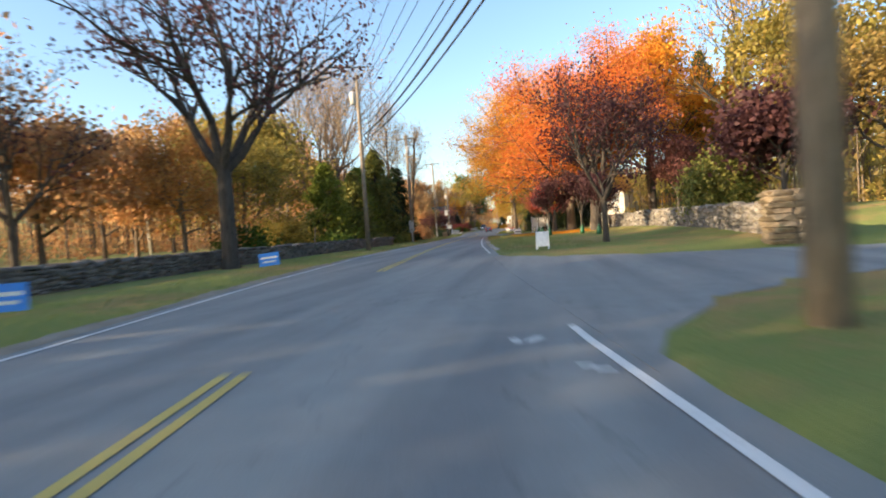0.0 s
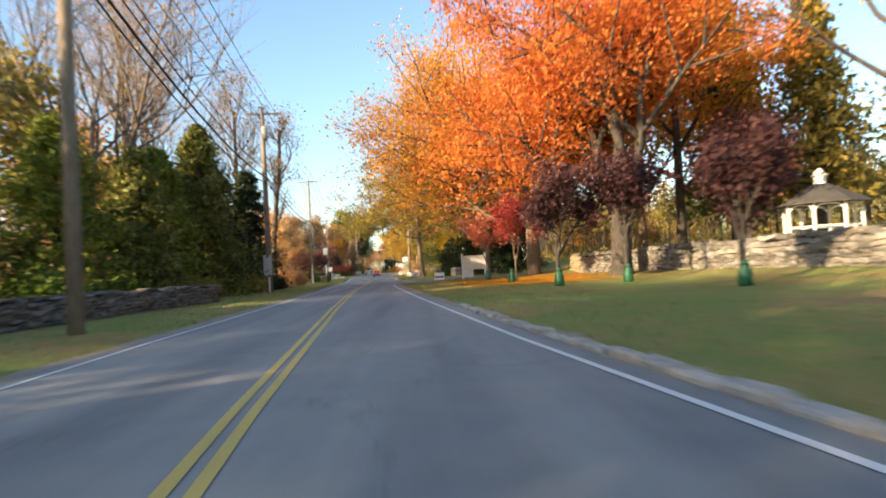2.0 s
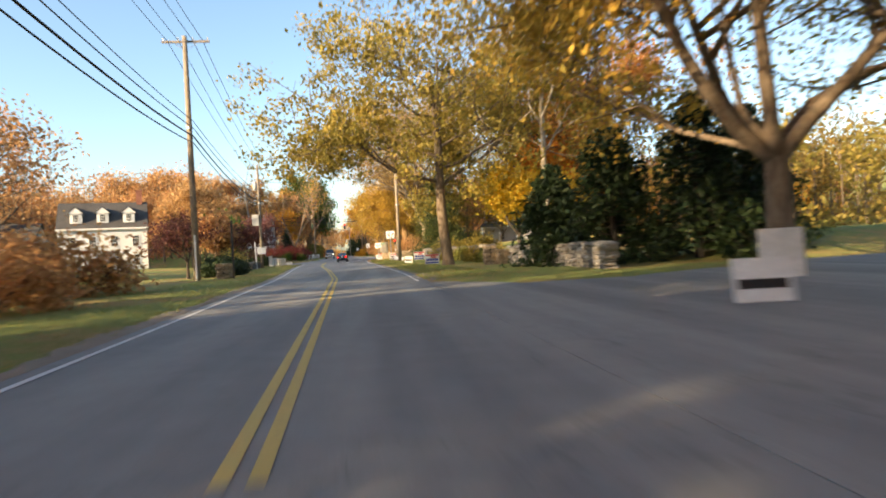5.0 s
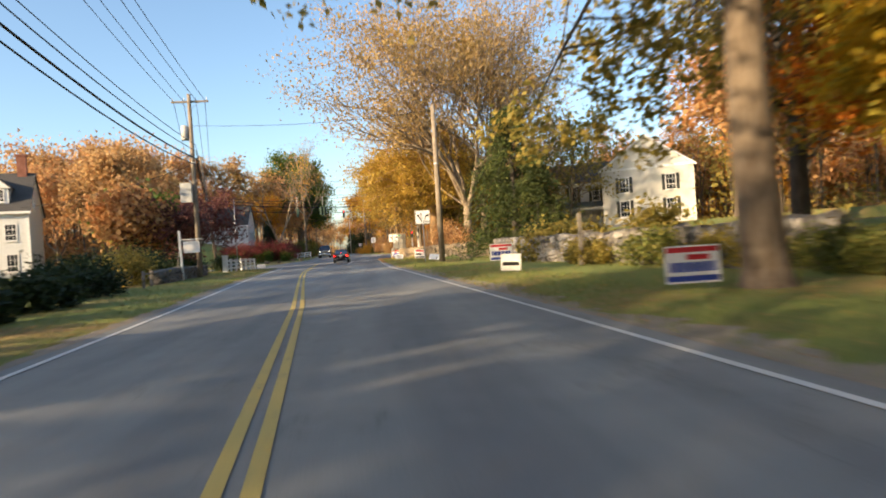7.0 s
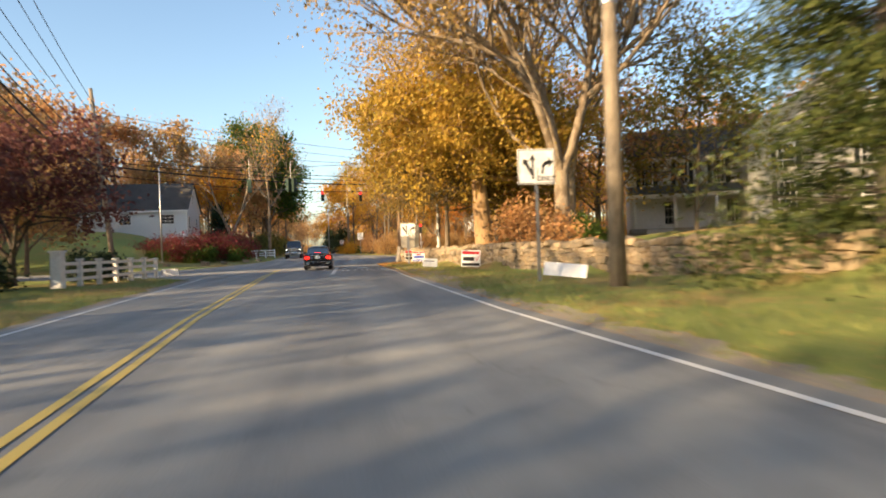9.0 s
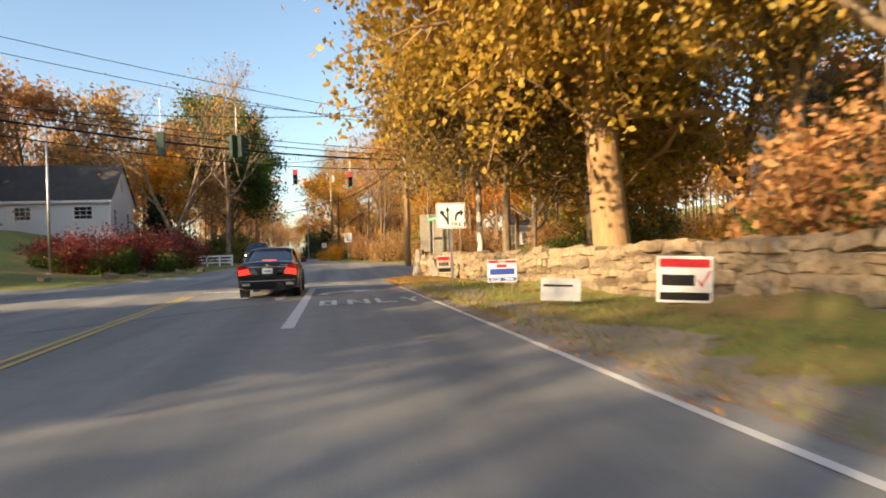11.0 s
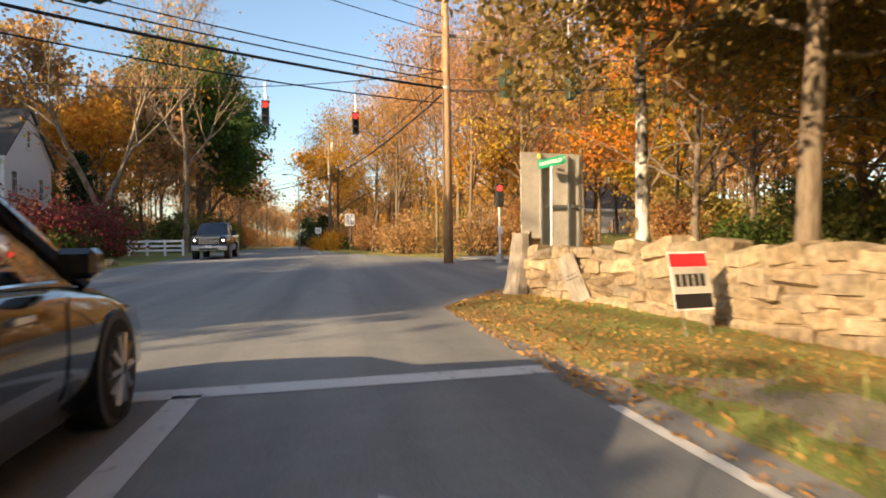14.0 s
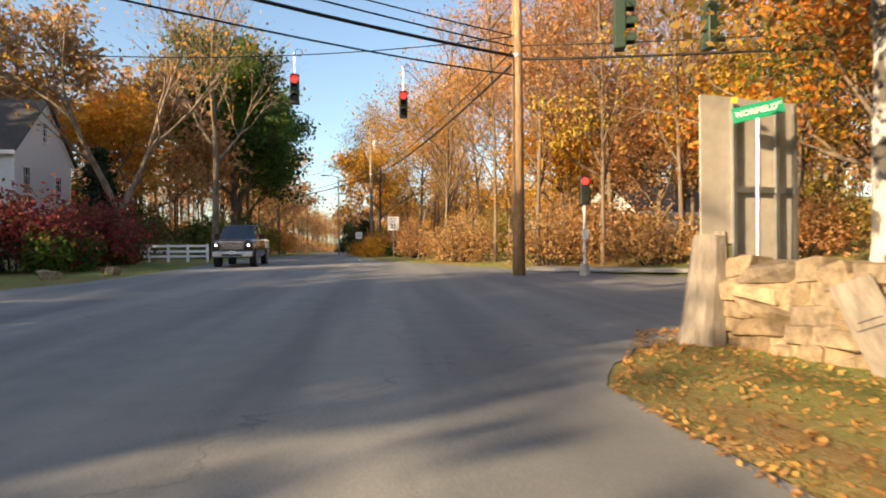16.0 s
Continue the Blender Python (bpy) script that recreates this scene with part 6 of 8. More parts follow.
def sedan(x, y, yaw):
    t = thing("sedan", pose(x, y, 0.006, 0, 0, yaw) @ Matrix.Diagonal((0.95, 1.0, 1.04, 1.0)), "black four-door saloon waiting with brake lights lit", "car")
    body = [
        (0.00, [(0.60, 0.36), (0.80, 0.40), (0.84, 0.62), (0.82, 0.86), (0.70, 0.97), (0.3, 0.98)]),
        (0.08, [(0.68, 0.27), (0.88, 0.33), (0.91, 0.62), (0.89, 0.90), (0.74, 1.02), (0.3, 1.045)]),
        (0.45, [(0.76, 0.22), (0.925, 0.28), (0.935, 0.62), (0.915, 0.90), (0.77, 1.045), (0.3, 1.075)]),
        (1.05, [(0.78, 0.20), (0.93, 0.25), (0.935, 0.62), (0.93, 0.88), (0.80, 1.02), (0.3, 1.055)]),
        (2.2, [(0.78, 0.19), (0.92, 0.23), (0.935, 0.60), (0.935, 0.86), (0.86, 0.96), (0.3, 0.97)]),
        (3.4, [(0.78, 0.19), (0.92, 0.23), (0.935, 0.60), (0.93, 0.84), (0.86, 0.93), (0.3, 0.96)]),
        (4.2, [(0.78, 0.20), (0.92, 0.25), (0.93, 0.58), (0.91, 0.78), (0.78, 0.87), (0.3, 0.92)]),
        (4.9, [(0.72, 0.22), (0.88, 0.28), (0.89, 0.54), (0.85, 0.68), (0.68, 0.76), (0.3, 0.80)]),
        (5.18, [(0.55, 0.26), (0.74, 0.32), (0.77, 0.48), (0.72, 0.58), (0.55, 0.64), (0.3, 0.66)])]
    part("body", loft(body), CAR_BLACK, t, "glossy black paintwork", True)
    cab = [
        (0.72, [(0.70, 1.0), (0.66, 1.03), (0.5, 1.05)]),
        (1.55, [(0.80, 0.98), (0.62, 1.36), (0.45, 1.40)]),
        (2.2, [(0.84, 0.95), (0.64, 1.42), (0.45, 1.47)]),
        (2.9, [(0.84, 0.94), (0.63, 1.41), (0.45, 1.455)]),
        (3.2, [(0.83, 0.93), (0.62, 1.36), (0.45, 1.41)]),
        (4.05, [(0.78, 0.90), (0.70, 0.92), (0.5, 0.94)])]
    part("glasshouse", loft(cab), CAR_GLASS, t, "dark tinted glass", False)
    rf = [(1.5, [(0.655, 1.345), (0.62, 1.385), (0.40, 1.425)]), (2.2, [(0.665, 1.41), (0.63, 1.445), (0.4, 1.49)]), (2.95, [(0.655, 1.395), (0.62, 1.43), (0.4, 1.47)]), (3.22, [(0.65, 1.35), (0.61, 1.385), (0.4, 1.425)])]
    part("roof", loft(rf), CAR_BLACK, t, smooth=True)
    for s in (-1, 1):
        for (a, b) in (((s * 0.71, 0.75, 1.02), (s * 0.645, 1.55, 1.39)), ((s * 0.80, 4.0, 0.92), (s * 0.64, 3.2, 1.38))):
            part("pillar", Geo().tube([a, b], 0.045, 6), CAR_BLACK, t)
        part("pillar", Geo().tube([(s * 0.865, 2.35, 0.93), (s * 0.665, 2.3, 1.42)], 0.035, 5), CAR_BLACK, t)
        part("window_trim", Geo().tube([(s * 0.81, 0.9, 1.0), (s * 0.865, 2.2, 0.965), (s * 0.865, 3.4, 0.95)], 0.012, 4), CHROME, t)
        part("mirror", Geo().box((s * 0.9 - 0.02, 3.35, 0.97), (s * 1.1, 3.5, 1.13)), CAR_BLACK, t, bevel=0.03)
        for hy in (1.75, 2.75):
            part("door_handle", Geo().box((s * 0.945 - 0.012, hy, 0.8), (s * 0.945 + 0.018, hy + 0.2, 0.83)), CHROME, t)
        for dy in (1.45, 2.4, 3.4):
            part("door_gap", Geo().box((s * 0.937 - 0.004, dy, 0.3), (s * 0.937 + 0.003, dy + 0.008, 0.88)), SIGN_BLACK, t)
        part("side_strip", Geo().box((s * 0.936 - 0.004, 0.5, 0.36), (s * 0.936 + 0.006, 0.85, 0.375)), CHROME, t)
        tl = part("tail_light", Geo().add([(s * 0.48, -0.035, 0.70), (s * 0.87, -0.02, 0.65), (s * 0.958, 0.3, 0.70), (s * 0.955, 0.34, 0.93), (s * 0.84, -0.015, 0.97), (s * 0.60, -0.03, 0.94), (s * 0.48, 0.08, 0.70), (s * 0.8, 0.15, 0.65), (s * 0.84, 0.4, 0.70), (s * 0.82, 0.42, 0.93), (s * 0.76, 0.14, 0.97), (s * 0.60, 0.08, 0.94)], [(0, 1, 4, 5), (1, 2, 3, 4), (0, 6, 7, 1), (1, 7, 8, 2), (5, 4, 10, 11), (4, 3, 9, 10), (0, 5, 11, 6), (2, 8, 9, 3)]), TAIL_RED, t, "red tail light with glowing brake strip")
        for k in range(3):
            part("brake_strip", Geo().add([(s * (0.52 + 0.02 * k), -0.041, 0.715 + 0.055 * k), (s * 0.865, -0.026, 0.675 + 0.055 * k), (s * 0.865, -0.026, 0.70 + 0.055 * k), (s * (0.52 + 0.02 * k), -0.041, 0.74 + 0.055 * k)], [(0, 1, 2, 3)]), GLOW_BRAKE, tl)
        part("exhaust", Geo().box((s * 0.66 - 0.12, -0.03, 0.37), (s * 0.66 + 0.12, 0.06, 0.45)), CHROME, t, "chrome exhaust outlet", bevel=0.015)
        part("headlight", Geo().box((s * 0.62 - 0.14, 4.95, 0.56), (s * 0.62 + 0.14, 5.1, 0.68)), PANE, t, bevel=0.03)
    part("third_brake_light", Geo().box((-0.2, 0.76, 1.078), (0.2, 0.83, 1.094)), GLOW_BRAKE, t)
    part("boot_strip", Geo().box((-0.62, -0.055, 0.885), (0.62, 0.01, 0.912)), CHROME, t)
    part("bumper_strip", Geo().box((-0.84, -0.035, 0.50), (0.84, 0.03, 0.518)), CHROME, t)
    part("bumper_strip", Geo().box((-0.86, -0.03, 0.615), (0.86, 0.03, 0.635)), CAR_BLACK, t)
    plate = part("licence_plate", Geo().box((-0.16, -0.045, 0.71), (0.16, -0.03, 0.86)), PLATE, t, "pale blue plate with plain bars")
    part("plate_bar", Geo().box((-0.11, -0.05, 0.765), (0.11, -0.046, 0.80)), SIGN_BLUE, plate)
    part("plate_recess", Geo().add([(-0.26, -0.012, 0.67), (0.26, -0.012, 0.67), (0.4, -0.012, 0.875), (-0.4, -0.012, 0.875), (-0.26, 0.02, 0.67), (0.26, 0.02, 0.67), (0.4, 0.02, 0.875), (-0.4, 0.02, 0.875)], [(0, 1, 2, 3), (4, 7, 6, 5), (0, 4, 5, 1), (1, 5, 6, 2), (2, 6, 7, 3), (3, 7, 4, 0)]), SIGN_BLACK, t)
    part("boot_badge", Geo().tube([(0, -0.035, 0.94), (0, -0.02, 0.94)], 0.04, 12), CHROME, t)
    part("model_bar", Geo().box((0.4, -0.018, 0.935), (0.6, -0.008, 0.955)), CHROME, t)
    part("antenna_fin", Geo().add([(-0.03, 1.75, 1.43), (0.03, 1.75, 1.43), (0, 1.78, 1.53), (-0.02, 1.95, 1.44), (0.02, 1.95, 1.44)], [(0, 1, 2), (0, 2, 3), (1, 4, 2), (2, 4, 3), (0, 3, 4, 1)]), CAR_BLACK, t)
    for wy in (1.05, 4.2):
        for s in (-1, 1):
            wheel(t, s * 0.82, wy, 0.345, 0.25, s)
            arch = Geo().tube([(s * 0.70, wy, 0.345), (s * 0.942, wy, 0.345)], 0.385, 24)
            part("wheel_arch", arch, SIGN_BLACK, t)
    return t


sedan(-1.86, 143.15, 0.8)


def pickup(x, y, z, yaw):
    """Front faces -y in its own frame."""
    t = thing("pickup_truck", pose(x, y, z, 0, 0, yaw) @ Matrix.Diagonal((1.0, 1.0, 1.14, 1.0)), "dark grey pickup truck with headlights on", "pickup truck")
    body = [
        (0.0, [(0.62, 0.50), (0.88, 0.56), (0.92, 0.8), (0.9, 1.05), (0.78, 1.16), (0.3, 1.18)]),
        (0.15, [(0.7, 0.42), (0.98, 0.48), (1.0, 0.8), (0.98, 1.1), (0.84, 1.2), (0.3, 1.23)]),
        (1.2, [(0.7, 0.40), (1.0, 0.46), (1.02, 0.8), (1.0, 1.15), (0.88, 1.25), (0.3, 1.3)]),
        (1.6, [(0.7, 0.40), (1.0, 0.46), (1.02, 0.8), (1.0, 1.17), (0.92, 1.26), (0.3, 1.3)]),
        (3.9, [(0.7, 0.40), (1.0, 0.46), (1.02, 0.8), (1.0, 1.2), (0.95, 1.28), (0.3, 1.28)]),
        (5.8, [(0.7, 0.45), (1.0, 0.5), (1.02, 0.8), (1.0, 1.25), (0.97, 1.33), (0.3, 1.33)])]
    part("body", loft(body), TRUCK_DARK, t, "dark metallic paintwork", True)
    cab = [(1.35, [(0.86, 1.2), (0.80, 1.26), (0.4, 1.28)]), (2.05, [(0.92, 1.22), (0.74, 1.82), (0.4, 1.88)]), (2.6, [(0.93, 1.22), (0.75, 1.88), (0.4, 1.94)]), (3.7, [(0.93, 1.24), (0.75, 1.87), (0.4, 1.93)]), (3.9, [(0.92, 1.25), (0.74, 1.8), (0.4, 1.86)])]
    part("glasshouse", loft(cab), CAR_GLASS, t, "dark glass")
    rf = [(2.0, [(0.77, 1.80), (0.73, 1.85), (0.4, 1.9)]), (2.6, [(0.78, 1.87), (0.74, 1.91), (0.4, 1.965)]), (3.7, [(0.78, 1.86), (0.74, 1.9), (0.4, 1.955)]), (3.95, [(0.77, 1.79), (0.73, 1.83), (0.4, 1.88)])]
    part("roof", loft(rf), TRUCK_DARK, t, smooth=True)
    part("grille", Geo().box((-0.55, -0.05, 0.78), (0.55, 0.02, 1.1)), SIGN_BLACK, t)
    for k in range(4):
        part("grille_bar", Geo().box((-0.56, -0.07, 0.80 + 0.085 * k), (0.56, -0.045, 0.83 + 0.085 * k)), CHROME, t)
    part("grille_surround", Geo().box((-0.62, -0.06, 1.1), (0.62, 0.02, 1.15)), CHROME, t)
    part("front_bumper", Geo().box((-0.98, -0.12, 0.45), (0.98, 0.1, 0.7)), CHROME, t, bevel=0.04)
    part("bumper_intake", Geo().box((-0.5, -0.13, 0.5), (0.5, -0.115, 0.58)), SIGN_BLACK, t)
    pl = part("licence_plate", Geo().box((-0.16, -0.14, 0.6), (0.16, -0.125, 0.7)), PLATE, t)
    part("plate_bar", Geo().box((-0.11, -0.145, 0.63), (0.11, -0.141, 0.67)), SIGN_BLUE, pl)
    for s in (-1, 1):
        hl = part("headlight", Geo().box((s * 0.76 - 0.19, -0.03, 0.86), (s * 0.76 + 0.19, 0.08, 1.08)), PANE, t, bevel=0.03)
        part("lamp", Geo().tube([(s * 0.78, -0.04, 0.97), (s * 0.78, -0.05, 0.97)], [0.055, 0.05], 12), GLOW_HEAD, hl)
        part("mirror", Geo().box((s * 1.15 - 0.11, 1.85, 1.25), (s * 1.15 + 0.11, 1.95, 1.52)), SIGN_BLACK, t, bevel=0.03)
        part("pillar", Geo().tube([(s * 0.86, 1.38, 1.24), (s * 0.755, 2.05, 1.84)], 0.045, 5), TRUCK_DARK, t)
        part("pillar", Geo().tube([(s * 0.93, 2.85, 1.25), (s * 0.76, 2.85, 1.88)], 0.05, 5), TRUCK_DARK, t)
        for wy in (1.0, 4.7):
            wheel(t, s * 0.87, wy, 0.4, 0.28, s)
            part("wheel_arch", Geo().tube([(s * 0.75, wy, 0.42), (s * 1.028, wy, 0.42)], 0.47, 20), SIGN_BLACK, t)
    return t


pickup(-6.75, 180.5, rise(180.5), 2)


# ---- trees beside the first stretch ----
tree("dark spreading oak with few dull leaves by the stone wall", -1.3, -21.3, 13.5, 0.42, 6.5, 5, L_PURPLE, BARK_DARK, 3800, 0.13, 21, 0.75, 3, 0.5, forks=(5.0, 5, 0.75), kids=(5, 5, 4, 3))
tree("dark nearly bare young tree behind the wall", -15.3, -19.5, 10, 0.26, 5, 3, L_PURPLE, BARK_DARK, 900, 0.14, 22, 0.7, 3, 0.5, forks=(2.6, 4, 0.7), kids=(5, 4, 4))
for x, y, h, cr, leaf, seed, lab in ((-33, 11, 8.0, 6.0, L_RUST, 23, "broad rust-brown tree behind the wall"), (-27, 8, 5.0, 4.0, L_RUST, 24, "rust-brown tree behind the flagpole"), (-22.8, 28, 14.5, 6, L_OLIVE, 25, "olive-green tree turning brown"), (-20, 17, 11, 5.5, L_OLIVE, 26, "olive tree with a low crown"), (-33, 24, 15, 6, L_TAN, 27, "tall tan autumn tree in the garden"), (-22, -10, 6.5, 4.5, L_RUST, 28, "low brown ornamental tree")):
    tree(lab, x, y, h, 0.25, cr, h * 0.25, leaf, BARK_BROWN, 5200, 0.26, seed, 0.9, 3, 0.8)
conifer("sunlit green arborvitae behind the stone wall", -8.3, 13.6, 9.2, 3.6, L_EVER, 13000, 31, 0.17, 0.2, 0.75, droop=-0.15)
conifer("dark green arborvitae in shade", -6.9, 18.6, 8.4, 3.0, L_SPRUCE, 12000, 32, 0.18, 0.2, 0.75, droop=-0.15)
conifer("dense olive-green spruce close to the road", -6.9, 29.0, 12.2, 4.3, L_SPRUCE, 19000, 33, 0.2, 0.2, 0.7, droop=0.15)
conifer("green spruce touched with yellow", -7.6, 23.4, 9.6, 3.4, L_EVER, 13000, 34, 0.19, 0.2, 0.75, droop=0.1)
conifer("dark narrow spruce near the road", -7.4, 43.8, 11.5, 2.8, L_DARK, 11000, 1035, 0.19, 0.2, 0.6)
bush("dark evergreen shrub at the verge", -5.6, 41.5, 1.8, 2.2, 1.7, L_DARK, 4200, 1036, 0.1)
conifer("dark spruce behind the pole", -8.8, 36.0, 12.0, 4.2, L_DARK, 15000, 35, 0.2, 0.2, 0.75)
for x, y, rx, ry, h, leaf, seed in ((-9.5, -3, 3.4, 2.2, 2.7, L_GREEN, 41), (-8.8, 5.5, 2.8, 2.6, 3.6, L_OLIVE, 42), (-6.9, 10.5, 2.0, 2.2, 2.0, L_GREEN, 43), (-12.5, 9, 3.5, 2.8, 4.8, L_OLIVE, 44), (-5.2, 37.5, 1.8, 2.2, 1.3, L_OLIVE, 45), (-5.0, 22, 1.3, 2.0, 1.4, L_OLIVE, 46)):
    bush("shaggy green shrub behind the stone wall", x, y, rx, ry, h, leaf, 3200, seed, 0.13)
for i, (x, y, rx, ry, h) in enumerate(((-6.8, 55, 2.2, 4.0, 2.4), (-8.2, 64, 2.4, 4.0, 2.6), (-12.5, 58, 3.0, 4.0, 3.4), (-13, 68, 3.0, 4.0, 3.2))):
    bush("brown leafy thicket beside the road", x, y, rx, ry, h, L_RUST, 3600, 1045 + i, 0.12, lumps=26)
tree("tall bare tree with fine grey-brown twigs", -12.6, 26, 22, 0.36, 8.5, 5, L_TAN, BARK_BROWN, 500, 0.14, 51, 0.55, 4, forks=(4, 5, 0.42), kids=(5, 5, 4, 4), wander=0.1)
tree("tall bare tree tipped with pale tan leaves", -9.6, 48.5, 21, 0.3, 4.2, 6, L_TAN, BARK_BROWN, 4200, 0.09, 52, 0.45, 4, 0.6, kids=(9, 4, 3, 3), wander=0.09)
tree("tall bare tree behind the spruces", -17, 40, 22, 0.34, 7.5, 6, L_TAN, BARK_BROWN, 8000, 0.1, 53, 0.55, 4, 0.7, kids=(7, 5, 3, 3), wander=0.1)
tree("bare grey tree with upswept limbs", -20, 52, 21, 0.34, 7, 6, L_TAN, BARK_BROWN, 4500, 0.1, 54, 0.5, 4, 0.7, kids=(7, 5, 3, 3), wander=0.1)
tree("slender tree clad in ivy", -6.7, 50.5, 19, 0.3, 3.0, 5, L_TAN, BARK_BROWN, 3600, 0.09, 55, 0.5, 3, 0.6, kids=(9, 4, 3))

tree("purple-leaved cherry tree on the lawn", 17.4, -17.5, 7.4, 0.16, 3.0, 2.4, L_PURPLE, BARK_DARK, 7500, 0.085, 61, 0.7, 3, 0.4, forks=(2.2, 6, 0.85), kids=(5, 4, 4))
for x, y, h, cr, seed in ((19.0, 4.0, 4.2, 1.4, 62), (18.2, 12.9, 5.0, 1.5, 63), (15.0, 13.2, 4.4, 1.3, 65)):
    tree("dark purple-leaved young tree on the lawn", x, y, h, 0.11, cr, 1.5, L_PURPLE, BARK_DARK, 4300, 0.1, seed, 0.5, 3, 0.3, forks=(1.4, 4, 0.28), kids=(5, 4, 4))
tree("small salmon-pink maple with a watering bag", 13.9, 33.0, 4.2, 0.07, 1.3, 1.6, L_PINK, BARK_BROWN, 2600, 0.09, 67, 0.6, 3, 0.25, forks=(1.4, 4, 0.5), kids=(4, 4, 3))
tree("small red-leaved tree with a watering bag", 14.7, 23.8, 4.6, 0.07, 1.4, 1.5, L_RED, BARK_BROWN, 4200, 0.085, 68, 0.5, 3, 0.28, forks=(1.3, 4, 0.3), kids=(4, 4, 3))
tree("huge golden-orange maple with a thick trunk", 18.4, 37.0, 19, 0.62, 9.2, 4.5, L_AMBER, BARK_BROWN, 82000, 0.11, 71, 0.95, 3, 0.85, forks=(4.2, 7, 1.0), kids=(6, 7, 5, 3), reach=((-0.97, 0.12, 0.22, 4.2, 11.5), (-0.8, 0.5, 0.35, 4.6, 10.0), (-0.9, -0.3, 0.4, 4.6, 10.0)))
tree("huge red-orange maple over the lawn", 20.2, 19.5, 17, 0.6, 9.0, 4, L_REDORANGE, BARK_DARK, 84000, 0.105, 72, 0.95, 3, 0.9, forks=(3.8, 6, 0.8), kids=(6, 6, 5, 3))
tree("golden maple near the driveway", 16.5, 55.5, 18.5, 0.42, 7.5, 3.5, L_MAPLE, BARK_BROWN, 52000, 0.125, 73, 0.95, 3, 0.95, forks=(3.5, 6, 0.85), kids=(5, 6, 5, 3), reach=((-0.95, -0.1, 0.3, 3.6, 8.5), (-0.7, 0.6, 0.35, 3.6, 8.0)))
tree("orange maple behind the stone wall", 28, 29, 17, 0.4, 7.5, 4, L_AMBER, BARK_DARK, 20000, 0.19, 74, 0.85, 3, 0.9, kids=(7, 5, 4))
tree("golden oak behind the lawn", 30, 42, 17, 0.4, 7.5, 4, L_GOLD, BARK_BROWN, 18000, 0.2, 75, 0.85, 3, 0.9, kids=(7, 5, 4))
tree("olive oak behind the gazebo", 38, 8, 14, 0.35, 7.0, 3, L_OLIVE, BARK_DARK, 9000, 0.25, 76, 0.85, 3, 0.9, kids=(7, 5, 4))
tree("brown oak beside the side road", 35, -10, 6.5, 0.25, 4.2, 2.0, L_COPPER, BARK_DARK, 10000, 0.14, 77, 0.85, 3, 0.9, kids=(7, 5, 4))
tree("dark purple beech by the side road", 28.5, -11, 4.6, 0.2, 2.8, 1.3, L_PURPLE, BARK_DARK, 8000, 0.2, 78, 0.8, 3, 0.7)
tree("bare tree rising beyond the side road", 40, -20, 19, 0.3, 7, 6, L_TAN, BARK_BROWN, 900, 0.2, 79, 0.5, 4, 0.7, kids=(7, 5, 3, 3), wander=0.1)
tree("tall bare oak leaning over the lawn", 35, 17, 19, 0.4, 8, 7, L_GOLD, BARK_DARK, 1800, 0.18, 80, 0.7, 4, 0.6, kids=(6, 5, 3, 3))
conifer("tall pine behind the maples", 38, 28, 20, 4.2, L_OLIVE, 7000, 81, 0.34, 4, 0.8)
conifer("tall green pine behind the maples", 36, 36, 21, 4.5, L_GREEN, 7000, 82, 0.36, 4, 0.8)
for i, (x, y, h, r) in enumerate(((15.5, 66.5, 6.5, 3.0), (19, 65, 7.5, 3.2), (22.5, 67, 7, 3.2), (13.3, 69, 5.0, 2.2))):
    conifer("dense dark yew beyond the driveway", x, y, h, r, L_DARK, 6500, 90 + i, 0.2, 0.2, 0.6)
for x, y, z in ((14.3, 23.1, 0), (13.9, 32.9, 0), (19.0, 3.9, 0), (15.0, 13.1, 0), (18.2, 12.8, 0)):
    bg = thing("watering_bag", pose(x, y, ground_z(x, y)), "green plastic watering bag round a young trunk", "watering bag", "watering bags")
    part("bag", Geo().tube([(0, 0, 0), (0, 0, 0.08), (0, 0, 0.4), (0.02, 0, 0.7), (0.02, 0, 0.86)], [0.2, 0.24, 0.22, 0.14, 0.08], 14), BAG_GREEN, bg, smooth=True)
    part("strap", Geo().tube([(0.02, 0, 0.68), (0.02, 0, 0.74)], 0.155, 14), SIGN_BLACK, bg)

# Three trees added left of the wall to keep the sun off the road.
for i, (x, y, h, cr, leaf) in enumerate(((-11.5, 1.0, 8.0, 3.2, L_OLIVE), (-13.0, -6.0, 8.0, 3.4, L_SIENNA), (-16.5, 6.0, 10.0, 3.6, L_OLIVE))):
    tree("olive-brown tree added behind the stone wall for shade", x, y, h, 0.18, cr, 1.6, leaf, BARK_BROWN, 9000, 0.13, 1190 + i, 0.95, 3, 0.6, kids=(9, 5, 4))
tree("dull purple-brown tree beside the gazebo", 29.5, 22.5, 6.5, 0.18, 2.8, 1.6, L_WINE, BARK_DARK, 9000, 0.12, 1194, 0.8, 3, 0.55, kids=(9, 5, 4))
bush("rounded dark evergreen behind the grey stone wall", 26.3, -6.0, 2.6, 2.8, 5.4, L_SPRUCE, 9000, 1195, 0.13, lumps=34)

